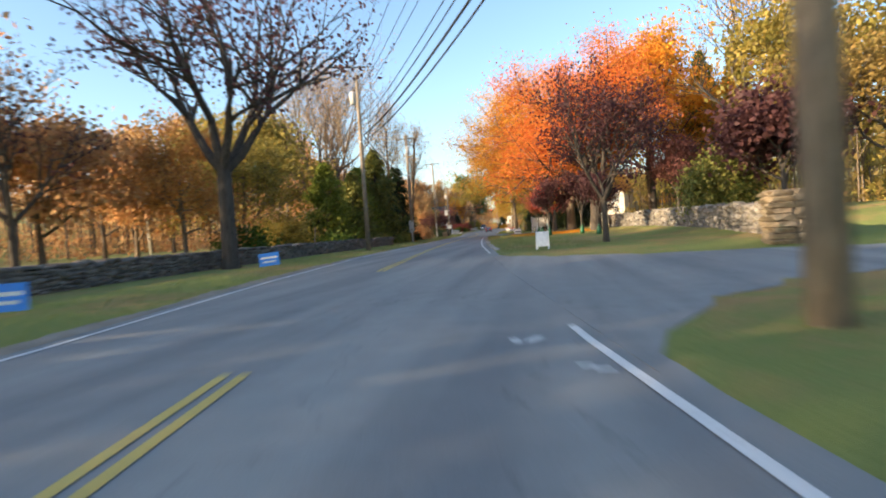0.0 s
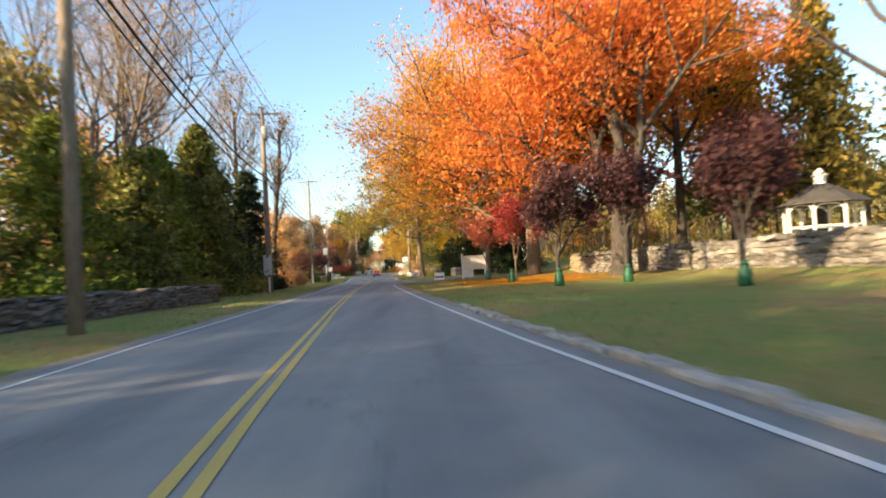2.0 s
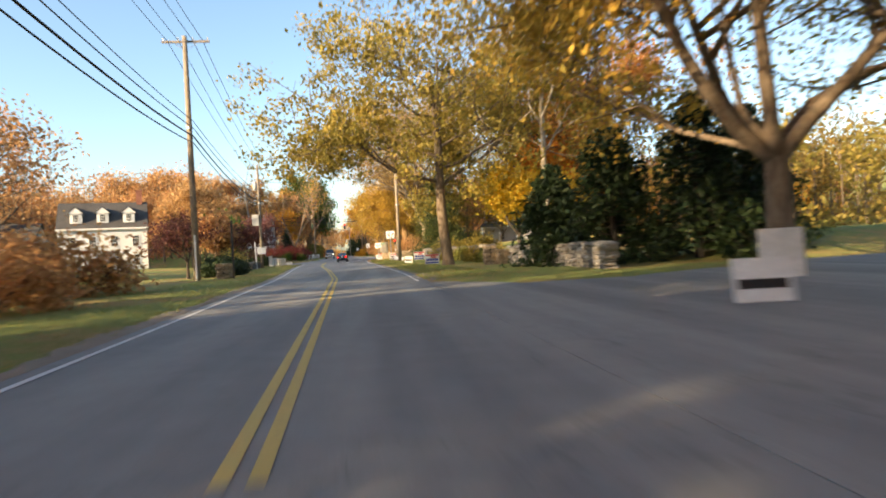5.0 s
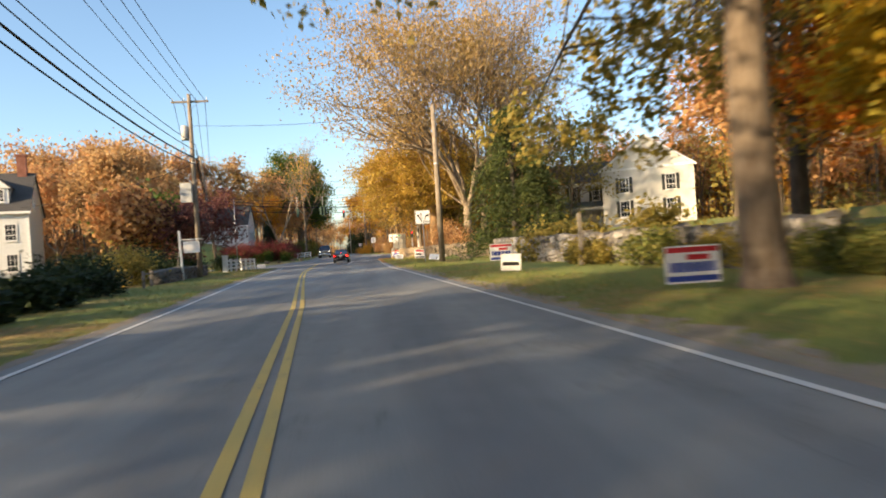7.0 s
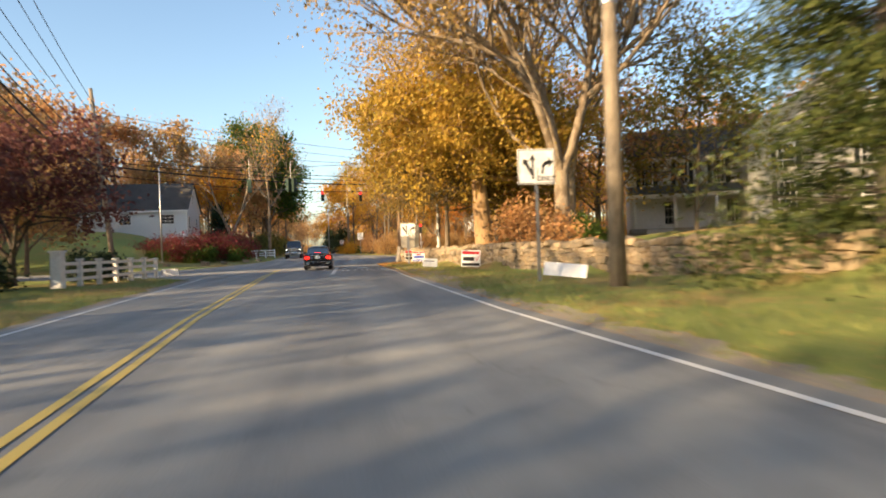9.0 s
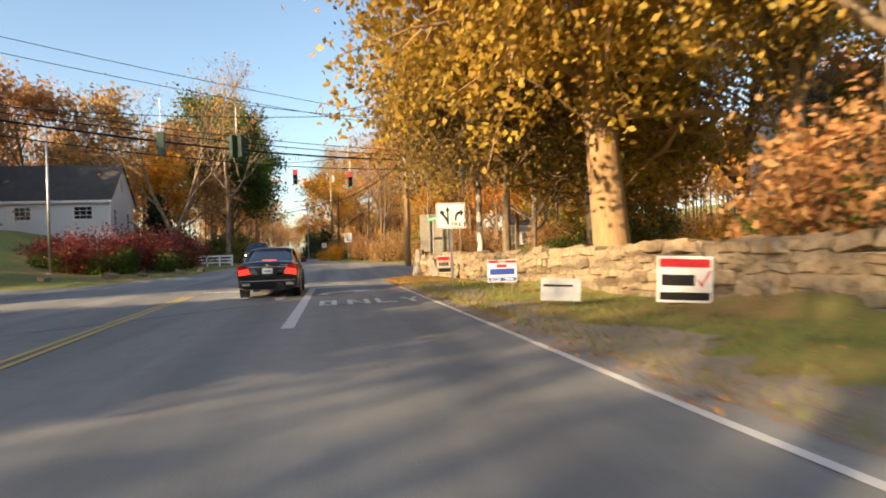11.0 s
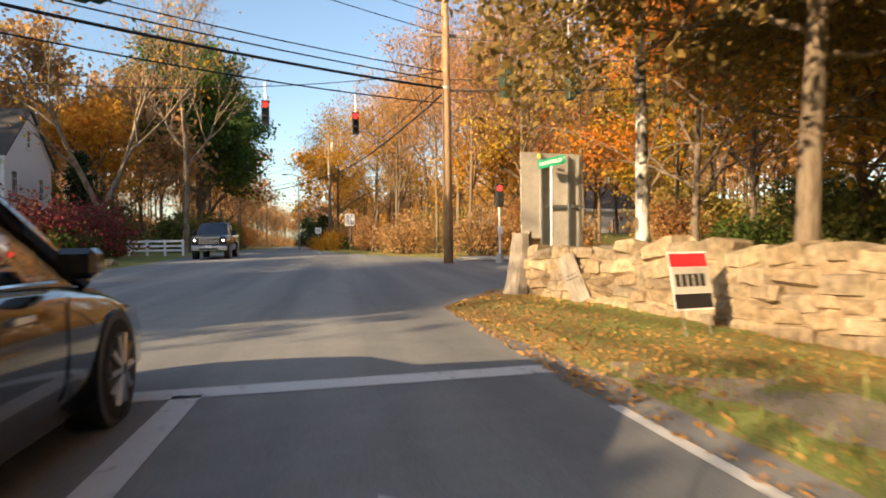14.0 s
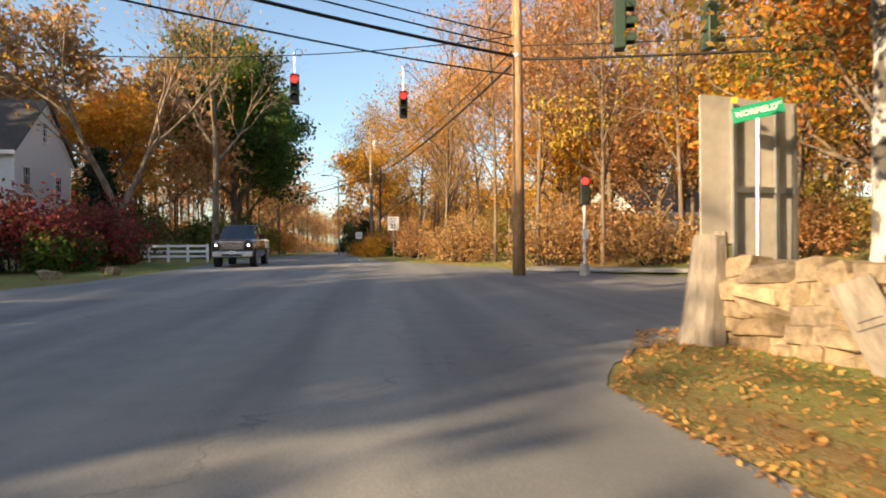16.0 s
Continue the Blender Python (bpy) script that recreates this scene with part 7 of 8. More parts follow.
# ---- trees beside the second stretch ----
tree("tall oak with dull green leaves over the road", 9.3, 83.0, 16, 0.42, 8.8, 5.8, L_OLIVE, BARK_BROWN, 36000, 0.14, 101, 1.2, 3, 0.55, kids=(15, 6, 4), lean=(-0.08, 0), hang=1.4, low=10.5, lift=0.02)
tree("yellow and orange maple behind gate pillars", 14.8, 83.4, 6.4, 0.18, 3.6, 1.5, L_YELLOW, BARK_DARK, 15000, 0.13, 102, 0.95, 3, 0.5, forks=(2.0, 5, 0.8), kids=(5, 5, 4))
tree("bright orange maple behind gate pillars", 20.0, 90.0, 8.4, 0.22, 4.2, 1.6, L_ORANGE, BARK_DARK, 17000, 0.14, 1102, 0.95, 3, 0.55, forks=(2.0, 5, 0.8), kids=(5, 5, 4))
tree("straight pale-barked tree behind the wall", 15.6, 78.6, 16, 0.24, 4.5, 8, L_OLIVE, BARK_PALE, 4200, 0.17, 103, 0.8, 3, 0.7)
tree("dark trunk of a big oak by the wall", 19.2, 95.5, 16, 0.4, 7.0, 3.2, L_OLIVE, BARK_DARK, 30000, 0.12, 104, 1.1, 3, 0.8, kids=(8, 5, 4))
tree("orange-leaved tree behind the cream house", 24, 88, 12, 0.3, 6.0, 3, L_SIENNA, BARK_BROWN, 12000, 0.16, 105, 0.85, 3, 0.8)
tree("rust tree in the garden", 27, 106, 8, 0.25, 4.5, 2, L_RUST, BARK_BROWN, 7000, 0.24, 106, 0.85, 3, 0.8)
tree("orange-brown tree beyond the stone wall", 31, 119, 8.5, 0.3, 5.0, 2.0, L_SIENNA, BARK_BROWN, 14000, 0.16, 107, 0.85, 3, 0.8)
conifer("big dark hemlock hanging over the stone wall", 11.9, 114.6, 9.8, 4.4, L_HEMLOCK, 36000, 108, 0.1, 0.5, 0.55, droop=0.35, tiers=17, rag=0.4)
conifer("smaller dark hemlock beside it", 12.8, 111.8, 5.4, 2.8, L_HEMLOCK, 14000, 109, 0.1, 0.4, 0.6, droop=0.35, tiers=12, rag=0.4)
for i, (x, y, h) in enumerate(((12.1, 88.5, 1.3), (11.7, 93.0, 1.5), (10.9, 97.6, 1.2), (12.5, 85.0, 1.2))):
    bush("grey-green shrub in front of the rubble wall", x, y, 0.9, 2.0, h, L_SPRUCE if i % 2 else L_OLIVE, 2600, 1210 + i, 0.07, lumps=20)
bush("yellow-green shrub on top of the wall", 12.2, 104.5, 2.2, 3.2, 2.2, L_OLIVE, 3600, 110, 0.12)
bush("rounded shrub behind the rubble wall", 14.2, 98.5, 2.4, 2.6, 2.3, L_OLIVE, 3600, 111, 0.12)
tree("pale many-stemmed sycamore with thin tan leaves", 11.6, 134.8, 20, 0.45, 8.5, 3.5, L_SYC, BARK_GREY, 26000, 0.13, 112, 0.65, 4, 0.8, forks=(4.2, 5, 0.6), kids=(4, 5, 4, 3), wander=0.16, reach=((-0.75, 0.1, 0.66, 4.2, 11.0), (-0.6, -0.3, 0.75, 4.2, 11.0)))
tree("pale sycamore with upswept limbs", 14.5, 141.5, 20, 0.4, 8.0, 4, L_SYC, BARK_GREY, 22000, 0.13, 113, 0.65, 4, 0.8, forks=(4.5, 4, 0.5), kids=(4, 5, 4, 3), wander=0.16)
bush("brown thicket of shrub before the sycamores", 9.6, 134.0, 2.0, 2.6, 3.2, L_RUST, 2600, 1115, 0.1, lumps=34)
bush("brown thicket at the wall", 9.6, 131.0, 1.6, 2.4, 1.9, L_RUST, 900, 115, 0.1, lumps=26)
tree("wine-red Japanese maple behind the white fence", -15.0, 133.5, 6.2, 0.18, 4.2, 1.6, L_WINE, BARK_DARK, 8500, 0.12, 116, 0.85, 3, 0.5, forks=(1.3, 5, 0.9), kids=(5, 5, 4))
tree("wine-red maple behind the utility pole", -15.2, 124.5, 5.5, 0.16, 3.8, 1.5, L_WINE, BARK_DARK, 6500, 0.12, 117, 0.85, 3, 0.5, forks=(1.3, 5, 0.9), kids=(5, 5, 4))
tree("small wine-red tree in front of the white house", -9.6, 84.5, 4.0, 0.12, 2.4, 1.4, L_WINE, BARK_DARK, 2600, 0.1, 118, 0.85, 3, 0.4, forks=(1.2, 4, 0.9), kids=(5, 4, 3))
for i, (x, y, rx, ry, h, leaf) in enumerate(((-7.4, 85.5, 1.5, 3.2, 1.15, L_DARK), (-8.2, 91, 1.5, 3.4, 1.2, L_DARK), (-9.3, 97, 1.6, 3.4, 1.2, L_DARK), (-11.5, 103, 2.2, 3.0, 1.9, L_DARK), (-12.6, 109, 2.2, 3.2, 2.2, L_OLIVE), (-13.6, 116, 2.2, 3.4, 2.4, L_DARK), (-14.6, 128.5, 1.8, 2.6, 1.9, L_DARK), (-13.4, 138.5, 1.6, 3.0, 1.6, L_DARK))):
    bush("dark clipped evergreen hedge shrub", x, y, rx, ry, h, leaf, 4200, 120 + i, 0.09)
for i, (x, y, h, cr, leaf) in enumerate(((-17.4, 123.5, 4.6, 2.2, L_RUST), (-17.5, 127, 5.2, 2.0, L_GREEN), (-24, 143, 7, 3.5, L_RUST), (-36, 152, 9.5, 4.5, L_RUST), (-27, 160, 7, 3.5, L_TAN), (-38, 166, 11, 5, L_RUST))):
    tree("brown autumn tree in the gardens", x, y, h, 0.2, cr, h * 0.22, leaf, BARK_BROWN, 4600, 0.22, 130 + i, 0.85, 3, 0.7)

# Shade casters added mostly out of view; leaf counts set how much sun passes.
for i, (x, y, h, cr, leaf) in enumerate(((-26, -16, 14, 5.5, L_RUST), (-22, -22, 14, 5, L_RUST), (-18, -58, 14, 6, L_RUST), (-26, -64, 15, 6, L_RUST), (-12, -66, 14, 6, L_RUST), (-33, -58, 15, 6, L_RUST), (-20, -72, 16, 6, L_RUST), (-18, -37, 14, 6, L_RUST), (-25, -30, 14, 6, L_RUST), (-33, -39, 16, 6, L_RUST), (-22, -44, 15, 6, L_RUST), (-25.5, 141.8, 12, 2.8, L_TAN), (-26.5, 148.5, 13, 4.2, L_TAN), (-31, 75, 14, 5, L_RUST), (-27, 63, 13, 4.6, L_RUST), (-25, 54, 12, 4.2, L_RUST), (-33, 83, 9, 4.5, L_RUST), (-38, 77, 16, 6, L_RUST), (-36, 104, 15, 6, L_RUST), (-34, 96, 13, 6, L_RUST), (-26, 44, 14, 6, L_RUST), (-32, 56, 14, 6, L_RUST))):
    tree("broad brown oak added to shade the road and lawn", x, y, h, 0.32, cr, h * 0.22, leaf, BARK_BROWN, 4400 if y < 0 else 6500 if y > 130 else 3000 if 60 < y < 112 else 3600, 0.22, 1130 + i, 0.95, 3, 0.85, kids=(9, 5, 4))

# ---- trees at the crossroads ----
tree("thick smooth tan-barked maple with golden leaves", 9.1, 143.3, 16, 0.62, 5.6, 5.2, L_MAPLE, BARK_TAN, 46000, 0.11, 141, 1.25, 3, 0.5, kids=(18, 7, 4), hang=1.6, low=10.5, lift=0.02, floor=3.1, reach=((-0.95, -0.3, 0.15, 6.5, 5.2), (-0.97, 0.0, 0.35, 8.5, 5.5), (-0.9, 0.05, 0.55, 10.0, 5.5)), keep=lambda p: p.y < 3.2 + 0.45 * max(0.0, p.x) and p.x > -10.5 + 0.35 * abs(p.y))
tree("broad dark-leaved tree hanging over the wall", 7.9, 151.7, 10, 0.2, 5.0, 3.4, L_COPPER, BARK_BROWN, 68000, 0.095, 142, 1.42, 3, 0.48, kids=(19, 8, 4), hang=0.7, lift=0.02, floor=2.9, keep=lambda p: p.x > -5.2 + 0.3 * p.y)
tree("brown beech behind the wall", 12.0, 151.5, 11, 0.24, 4.6, 3.4, L_SYC, BARK_DARK, 18000, 0.11, 143, 1.05, 3, 0.6, kids=(11, 5, 4))
tree("white-barked birch behind the wall", 8.0, 157.3, 12, 0.17, 3.2, 6.5, L_GOLD, BARK_BIRCH, 2600, 0.12, 144, 0.7, 3, 0.5, z=0.9)
for i, (x, y, h, cr, leaf) in enumerate(((13, 163, 8, 3.4, L_ORANGE), (16, 172, 12, 4.5, L_YELLOW), (19, 168, 10, 4, L_GREEN), (22, 176, 13, 5, L_ORANGE), (12.5, 180, 13, 4.2, L_RUST), (9.0, 186, 14, 4.2, L_RUST), (15, 190, 15, 5, L_ORANGE), (6.0, 199, 14, 4, L_GOLD), (4.5, 210, 15, 4, L_GOLD), (10, 206, 16, 5, L_RUST), (1.0, 222, 15, 4.2, L_GOLD), (8, 232, 16, 5, L_ORANGE), (17, 160, 7, 3, L_GOLD), (14, 184, 9, 3.4, L_RUST), (17.5, 182, 9, 3.4, L_ORANGE), (20.5, 179.5, 9, 3.4, L_RUST), (11, 183, 7, 2.8, L_GOLD), (23, 181, 10, 3.6, L_YELLOW), (26, 177, 10, 3.6, L_RUST), (18, 177, 6, 2.4, L_YELLOW), (14.5, 178.5, 6, 2.4, L_RUST))):
    tree("slender autumn tree in the roadside woods", x, y, h, 0.16, cr, h * 0.22, leaf, BARK_BROWN, 10500, 0.09, 150 + i, 0.75, 3, 0.65, kids=(9, 5, 3))
for i, (x, y, h) in enumerate(((8.3, 178.5, 15), (10.8, 176.5, 17), (13.6, 174.5, 16), (7.0, 183, 17), (12, 185, 18), (16.5, 179, 17), (18.5, 173.5, 16), (5.0, 190, 16), (10, 193, 18), (20, 184, 18))):
    tree("thin bare tree in the roadside woods", x, y, h, 0.11, 3.2, 3, L_RUST, BARK_BROWN, 1400, 0.09, 170 + i, 0.5, 3, 0.6, kids=(11, 5, 3), wander=0.09)
for i, (x, y, rx, ry, h, leaf) in enumerate(((5.0, 184, 1.7, 3.0, 2.4, L_TAN), (8.5, 177.6, 2.4, 1.8, 2.6, L_TAN), (12.5, 174.6, 2.4, 1.6, 2.4, L_TAN), (3.2, 193, 1.6, 3.0, 2.6, L_RUST), (17.0, 171.5, 2.4, 1.8, 2.6, L_RUST), (11.0, 179.5, 3.0, 2.4, 3.2, L_RUST), (6.5, 189, 2.0, 3.4, 3.2, L_TAN), (2.6, 203, 1.8, 3.4, 3.0, L_RUST), (14.5, 162.5, 2.2, 1.6, 1.8, L_GREEN))):
    bush("tangled tan brush along the woods", x, y, rx, ry, h * 1.15, leaf, 3600, 190 + i, 0.075, lumps=46)
for i, (x, y, rx, ry, h, leaf) in enumerate(((-13.2, 200, 1.8, 3.0, 3.6, L_SPRUCE), (-13.8, 208, 2.0, 3.4, 4.4, L_OLIVE), (-14.2, 222, 2.4, 4.0, 5.0, L_SPRUCE), (-15.0, 238, 2.4, 4.5, 5.0, L_OLIVE), (-19.5, 203, 3.0, 3.0, 5.0, L_SPRUCE), (-24.5, 199, 3.2, 3.0, 5.5, L_OLIVE), (-15.5, 256, 2.6, 5.0, 5.5, L_SIENNA), (3.6, 216, 2.0, 4.0, 4.2, L_SIENNA), (2.2, 232, 2.2, 4.5, 4.6, L_OLIVE), (1.0, 250, 2.2, 5.0, 5.0, L_SIENNA), (9.5, 197, 3.0, 2.6, 4.4, L_OLIVE), (15.0, 186.5, 3.4, 2.4, 4.0, L_SIENNA), (20.5, 176.0, 3.0, 2.4, 3.6, L_OLIVE), (25.0, 171.0, 3.2, 2.4, 3.8, L_SPRUCE), (17.0, 160.5, 2.6, 2.2, 3.0, L_SPRUCE))):
    bush("dense undergrowth at the edge of the woods", x, y, rx, ry, h, leaf, 4200, 1230 + i, 0.12, lumps=30)
bush("rounded yellow-brown mound of shrub", 0.3, 201.8, 2.2, 2.6, 1.7, L_GOLD, 3800, 205, 0.09)
bush("green shrub below the speed sign", 2.7, 199.5, 1.7, 1.8, 1.3, L_GREEN, 2600, 206, 0.1)
for i, (x, y, rx, ry, h, leaf) in enumerate(((-17.6, 174.6, 3.0, 2.6, 3.6, L_BURN), (-14.6, 176.2, 2.8, 2.5, 3.5, L_BURN), (-13.2, 181.2, 2.5, 2.8, 3.4, L_BURN), (-16.0, 185.5, 2.2, 2.8, 3.2, L_BURN), (-21.5, 177.0, 2.8, 2.6, 2.9, L_BURN))):
    bush("crimson burning bush with green lower leaves", x, y, rx, ry, h, leaf, 6000, 210 + i, 0.1, z=rise(y) + 0.25, lumps=20)
for i, (x, y, rx, ry, h) in enumerate(((-15.6, 173.4, 2.2, 1.6, 1.9), (-12.9, 176.2, 1.6, 2.0, 1.9), (-13.6, 183.6, 1.4, 2.2, 1.8), (-16.0, 191.5, 1.8, 2.4, 2.2), (-19.8, 173.6, 2.4, 1.6, 1.8))):
    bush("green shrub below the crimson hedge", x, y, rx, ry, h, L_GREEN, 3600, 220 + i, 0.09, z=rise(y) + 0.1, lumps=18)
tree("bare pale two-stemmed tree above the hedge", -15.6, 189.5, 16, 0.36, 5.5, 3, L_GOLD, BARK_GREY, 900, 0.14, 231, 0.55, 4, 0.5, forks=(3.0, 2, 0.32), kids=(4, 4, 3, 3), wander=0.16)
tree("tall bare tree with fine twigs", -11.5, 196, 20, 0.26, 5, 7, L_TAN, BARK_GREY, 500, 0.14, 232, 0.55, 4, 0.5, kids=(9, 5, 3, 3))
tree("golden-leaved tree beside the hedge", -20.0, 197, 9, 0.22, 3.6, 2.5, L_AMBER, BARK_BROWN, 6000, 0.16, 233, 0.85, 3, 0.6)
tree("tall green tree beginning to turn", -14.6, 216, 20, 0.4, 5.8, 4, L_GREEN, BARK_BROWN, 30000, 0.22, 234, 0.8, 3, 0.8, kids=(10, 6, 4))
tree("tall green tree beside the road ahead", -17.0, 228, 19, 0.4, 5.8, 4, L_GREEN, BARK_BROWN, 18000, 0.24, 235, 0.8, 3, 0.8, kids=(10, 6, 4))
conifer("small dark spruce by the cottage", -17.6, 191.5, 7.5, 2.4, L_DARK, 5000, 236, 0.18, 0.3)
conifer("dark evergreen where the road vanishes", -5.6, 300, 9, 4, L_DARK, 5000, 237, 0.3, 0.2, 0.6)
conifer("dark evergreen where the road vanishes", -2.0, 285, 9, 3.6, L_DARK, 5000, 238, 0.3, 0.2, 0.6)
for i, (x, y, h, leaf) in enumerate(((-17, 235, 15, L_GOLD), (-18, 250, 16, L_RUST), (-18, 270, 16, L_TAN), (0, 250, 15, L_GOLD), (1, 268, 15, L_RUST), (-8, 440, 18, L_RUST), (-2, 445, 18, L_GOLD), (-14, 442, 18, L_TAN), (-20, 205, 13, L_RUST), (-26, 202, 14, L_TAN), (-33, 200, 15, L_RUST), (-41, 190, 15, L_RUST), (-24, 215, 16, L_TAN), (-46, 178, 15, L_TAN))):
    tree("autumn tree along the road ahead", x, y, h, 0.22, 5, h * 0.2, leaf, BARK_BROWN, 4200, 0.26, 240 + i, 0.8, 3, 0.8)


for i, (x, y, h, cr, leaf) in enumerate(((21, 153, 13, 5, L_RUST), (14.5, 155, 9, 3.5, L_GOLD), (26, 146, 13, 5, L_OLIVE), (50, 160, 13, 5, L_SIENNA), (44, 170, 14, 5, L_SIENNA), (55, 148, 12, 5, L_SIENNA))):
    tree("brown tree behind the stone wall", x, y, h, 0.2, cr, h * 0.15, leaf, BARK_BROWN, 7000, 0.17, 1160 + i, 0.95, 3, 0.65, kids=(10, 5, 4))
bush("clipped bright green hedge by the porch", 13.8, 139.5, 2.6, 1.4, 2.1, L_GREEN, 6000, 1180, 0.08)


# ---- far woods ----
def woodland(boxes, leaf, seed, label, size=0.36, per=420):
    rng = np.random.default_rng(seed)
    V, Fq, TV, TF, o = [], [], [], [], 0
    to = 0
    for x0, x1, y0, y1, count, h0, h1 in boxes:
        for _ in range(count):
            x, y, h = rng.uniform(x0, x1), rng.uniform(y0, y1), rng.uniform(h0, h1)
            z = ground_z(x, min(420, max(-60, y)))
            r = h * rng.uniform(0.2, 0.3)
            nb = 11
            cen = rng.normal(0, 1, (nb, 3))
            cen /= np.linalg.norm(cen, axis=1, keepdims=True)
            cen = cen * np.array([r * 0.75, r * 0.75, h * 0.3]) * rng.uniform(0.4, 1.0, (nb, 1)) + np.array([x, y, z + h * 0.66])
            pos = cen[rng.integers(0, nb, per)] + rng.normal(0, r * 0.25, (per, 3))
            n = rng.normal(0, 1, (per, 3)) + np.array([0, 0, 0.4])
            n /= np.linalg.norm(n, axis=1, keepdims=True)
            t = rng.normal(0, 1, (per, 3))
            t -= n * (t * n).sum(1, keepdims=True)
            t /= np.linalg.norm(t, axis=1, keepdims=True)
            b = np.cross(n, t)
            s = size * rng.uniform(0.5, 1.2, (per, 1))
            low = rng.random(per) < 0.3
            pos[low] = np.stack([x + rng.normal(0, 2.6, per), y + rng.normal(0, 2.6, per), z + np.abs(rng.normal(0.2, 1.3, per))], 1)[low]
            V.append(np.stack([pos - t * s - b * s * 0.45, pos + t * s, pos - t * s * 0.3 + b * s * 0.75], 1).reshape(-1, 3))
            for k in range(4):
                e = cen[k]
                base, tip = np.array([x, y, z - 0.3]), (np.array([x, y, z + h * 0.9]) if k == 0 else e)
                st = base if k == 0 else np.array([x, y, z + h * 0.3])
                w = 0.16 if k == 0 else 0.07
                TV.append(np.array([st + [w, 0, 0], st + [-w * 0.5, w * 0.87, 0], st + [-w * 0.5, -w * 0.87, 0], tip + [0.03, 0, 0], tip + [-0.015, 0.026, 0], tip + [-0.015, -0.026, 0]]))
                TF.append(np.array([[0, 1, 4, 3], [1, 2, 5, 4], [2, 0, 3, 5]]) + to)
                to += 6
    V = np.concatenate(V)
    t = tagged(new("woodland", mesh_np("woodland", V, np.arange(len(V)).reshape(-1, 3), leaf)), label, "woods", kind="stuff")
    tr = tagged(new("woodland_trunks", mesh_np("woodland_trunks", np.concatenate(TV), np.concatenate(TF), BARK_BROWN)), "trunks and limbs of the far woods", "woods", kind="stuff")
    return t


FAR_L = [(-62, -34, 168, 228, 75, 14, 20), (-80, -54, 138, 170, 50, 13, 19), (-110, -44, -60, 70, 90, 10, 15), (-110, -54, 70, 150, 60, 10, 15), (-110, -44, 150, 330, 130, 12, 18), (-42, -18, 225, 430, 70, 12, 18)]
FAR_R = [(40, 110, -90, 110, 120, 9, 14), (38, 100, 100, 150, 50, 11, 17), (24, 90, 185, 330, 120, 12, 18), (4, 26, 236, 430, 70, 12, 18), (36, 80, 155, 185, 60, 10, 15), (50, 85, 128, 158, 40, 8, 13), (-70, 70, 432, 500, 60, 14, 20)]
BACK = [(-60, 70, -170, -95, 40, 12, 18)]
woodland(FAR_L, L_RUST, 301, "rust-brown far woods")
woodland(FAR_L, L_TAN, 302, "tan thinning far woods", 0.32, 220)
woodland(FAR_R[2:], L_RUST, 303, "rust-brown far woods")
woodland(FAR_R[2:], L_GOLD, 304, "golden far woods", 0.34, 340)
woodland(FAR_R[:2], L_COPPER, 307, "dull brown far woods", 0.36, 300)
woodland(FAR_R[:2], L_OLIVE, 305, "olive-green far woods")
woodland(BACK, L_RUST, 306, "rust-brown far woods")


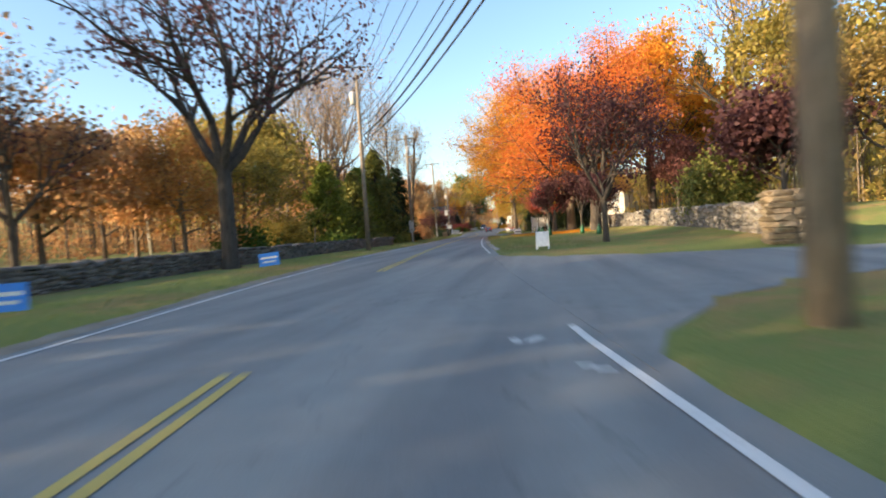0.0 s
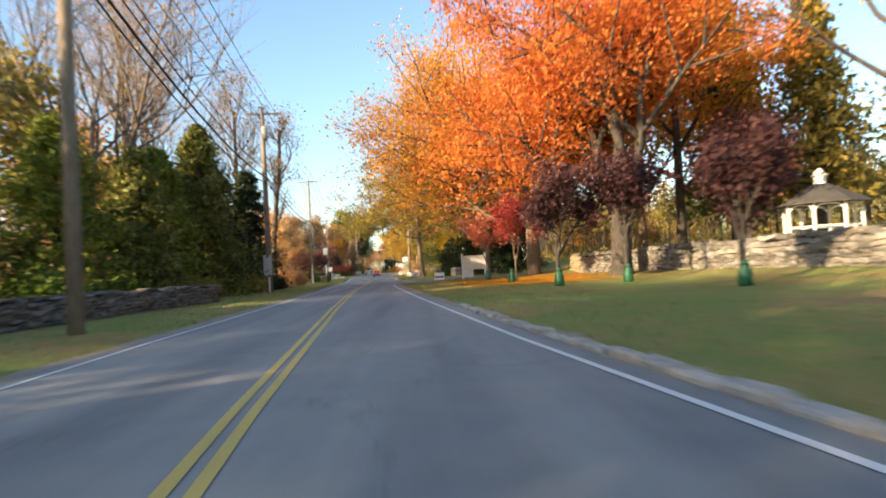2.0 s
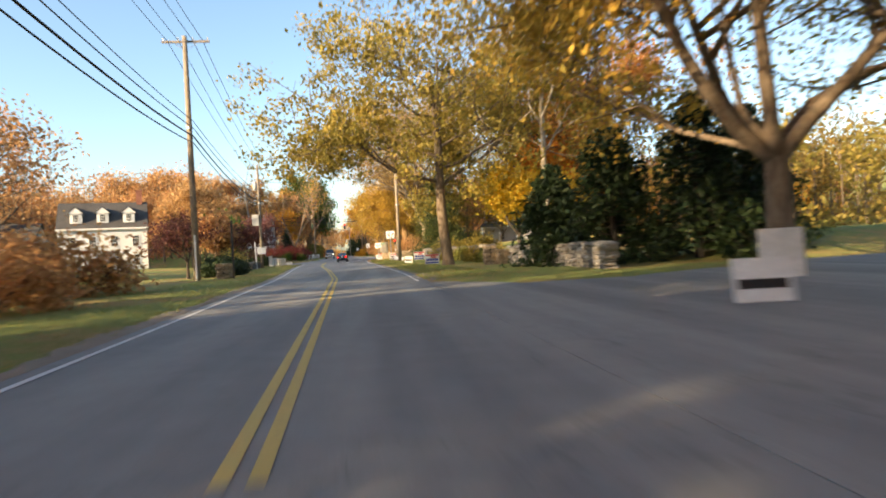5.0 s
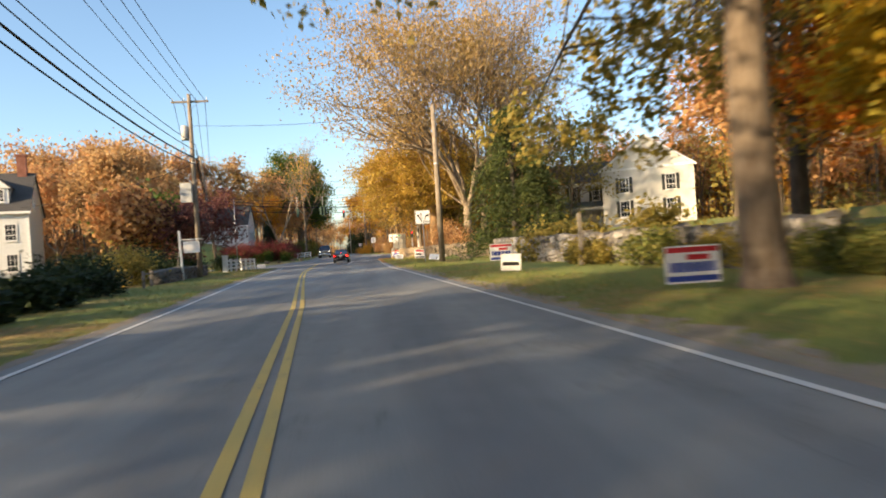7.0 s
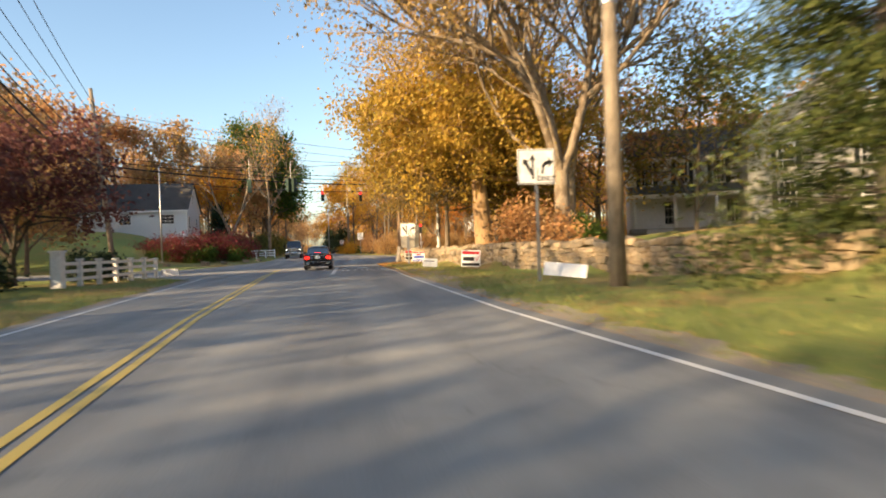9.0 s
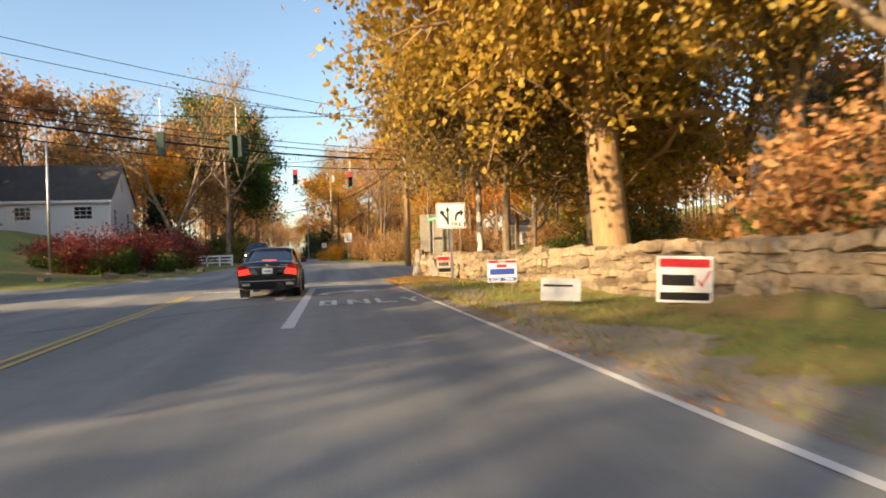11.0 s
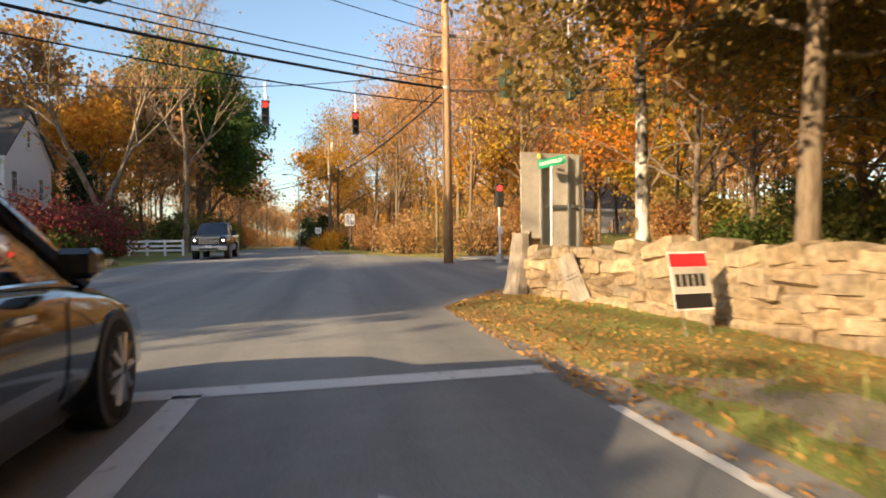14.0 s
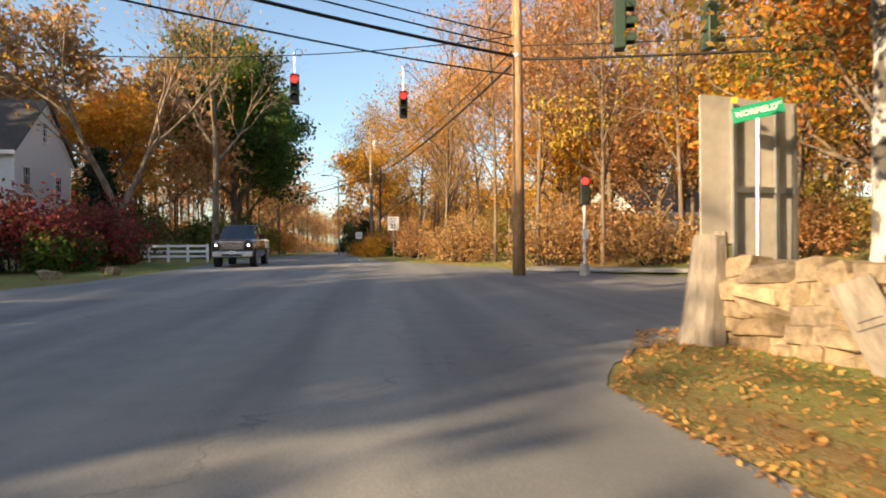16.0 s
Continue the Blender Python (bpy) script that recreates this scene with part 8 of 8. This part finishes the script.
# ---- fallen leaves and grass ----
def scatter(name, label, leaf, boxes, seed, size, tall=False, power=1.3):
    rng = np.random.default_rng(seed)
    P = []
    for fx0, fx1, y0, y1, count in boxes:
        for _ in range(count):
            y = rng.uniform(y0, y1)
            x = fx0(y) + (fx1(y) - fx0(y)) * rng.random() ** power
            P.append((x, y, max(ground_z(x, y), rise(y) + 0.008 if min(inside_near(q, x, y, 1.0) for q in PATHS) < 0.01 or (along(LEFT, y) - 0.2 < x < along(RIGHT, y) + 0.25) else -9)))
    P = np.array(P)
    k = len(P)
    s = size * rng.uniform(0.6, 1.4, (k, 1))
    a = rng.random(k) * 2 * np.pi
    t = np.stack([np.cos(a), np.sin(a), np.zeros(k)], 1)
    if tall:
        lean = np.stack([rng.normal(0, 0.35, k), rng.normal(0, 0.35, k), np.ones(k)], 1) * s * 1.6
        q = np.stack([P - t * s * 0.16, P + t * s * 0.16, P + lean], 1)
        me = mesh_np(name, q.reshape(-1, 3), np.arange(3 * k).reshape(-1, 3), leaf)
    else:
        b = np.stack([-np.sin(a), np.cos(a), rng.normal(0, 0.35, k)], 1)
        P[:, 2] += 0.008 + 0.02 * rng.random(k)
        t[:, 2] = rng.normal(0, 0.3, k)
        q = np.stack([P - t * s, P - b * s * 0.6, P + t * s, P + b * s * 0.6], 1)
        me = mesh_np(name, q.reshape(-1, 3), np.arange(4 * k).reshape(-1, 4), leaf)
    return tagged(new(name, me), label, "ground cover", kind="stuff")


RX, LX = (lambda o: (lambda y: along(RIGHT, y) + o)), (lambda o: (lambda y: along(LEFT, y) + o))
scatter("fallen_leaves", "brown and golden fallen leaves on verge and road edge", L_LITTER,
        [(RX(-0.1), RX(0.8), 128, 148, 2000), (lambda y: 2.3 + max(0, y - 153.7) * 0.5, lambda y: 5.6, 147, 157.2, 7000), (RX(0.2), RX(4.5), 60, 130, 5200), (RX(0.5), RX(14), 14, 40, 6500), (RX(0.6), RX(4), 128, 150, 1800), (lambda y: -9.0 - max(0, 172 - y) * 0.25, lambda y: -14.0, 162, 190, 2600), (LX(-0.3), LX(-4), 20, 130, 3500), (lambda y: max(0.5, 6.8 - (y - 175) * 0.4), lambda y: 9.5, 175, 195, 2500)], 401, 0.025)
scatter("fallen_leaves", "orange and gold leaves carpeting the lawn under maples", L_AMBER, [(RX(3.5), RX(12), 18, 38, 12000), (RX(5), RX(13), 20, 34, 6000)], 403, 0.045, power=1.0)
scatter("grass", "short green and straw grass blades on the verges", L_GRASS,
        [(RX(0.35), RX(3.5), 62, 148, 15000), (LX(-0.35), LX(-4.5), -45, 135, 16000), (RX(0.5), RX(6), -22, 37, 9000), (RX(1.4), RX(7), -60, -46, 2500)], 402, 0.055, True)
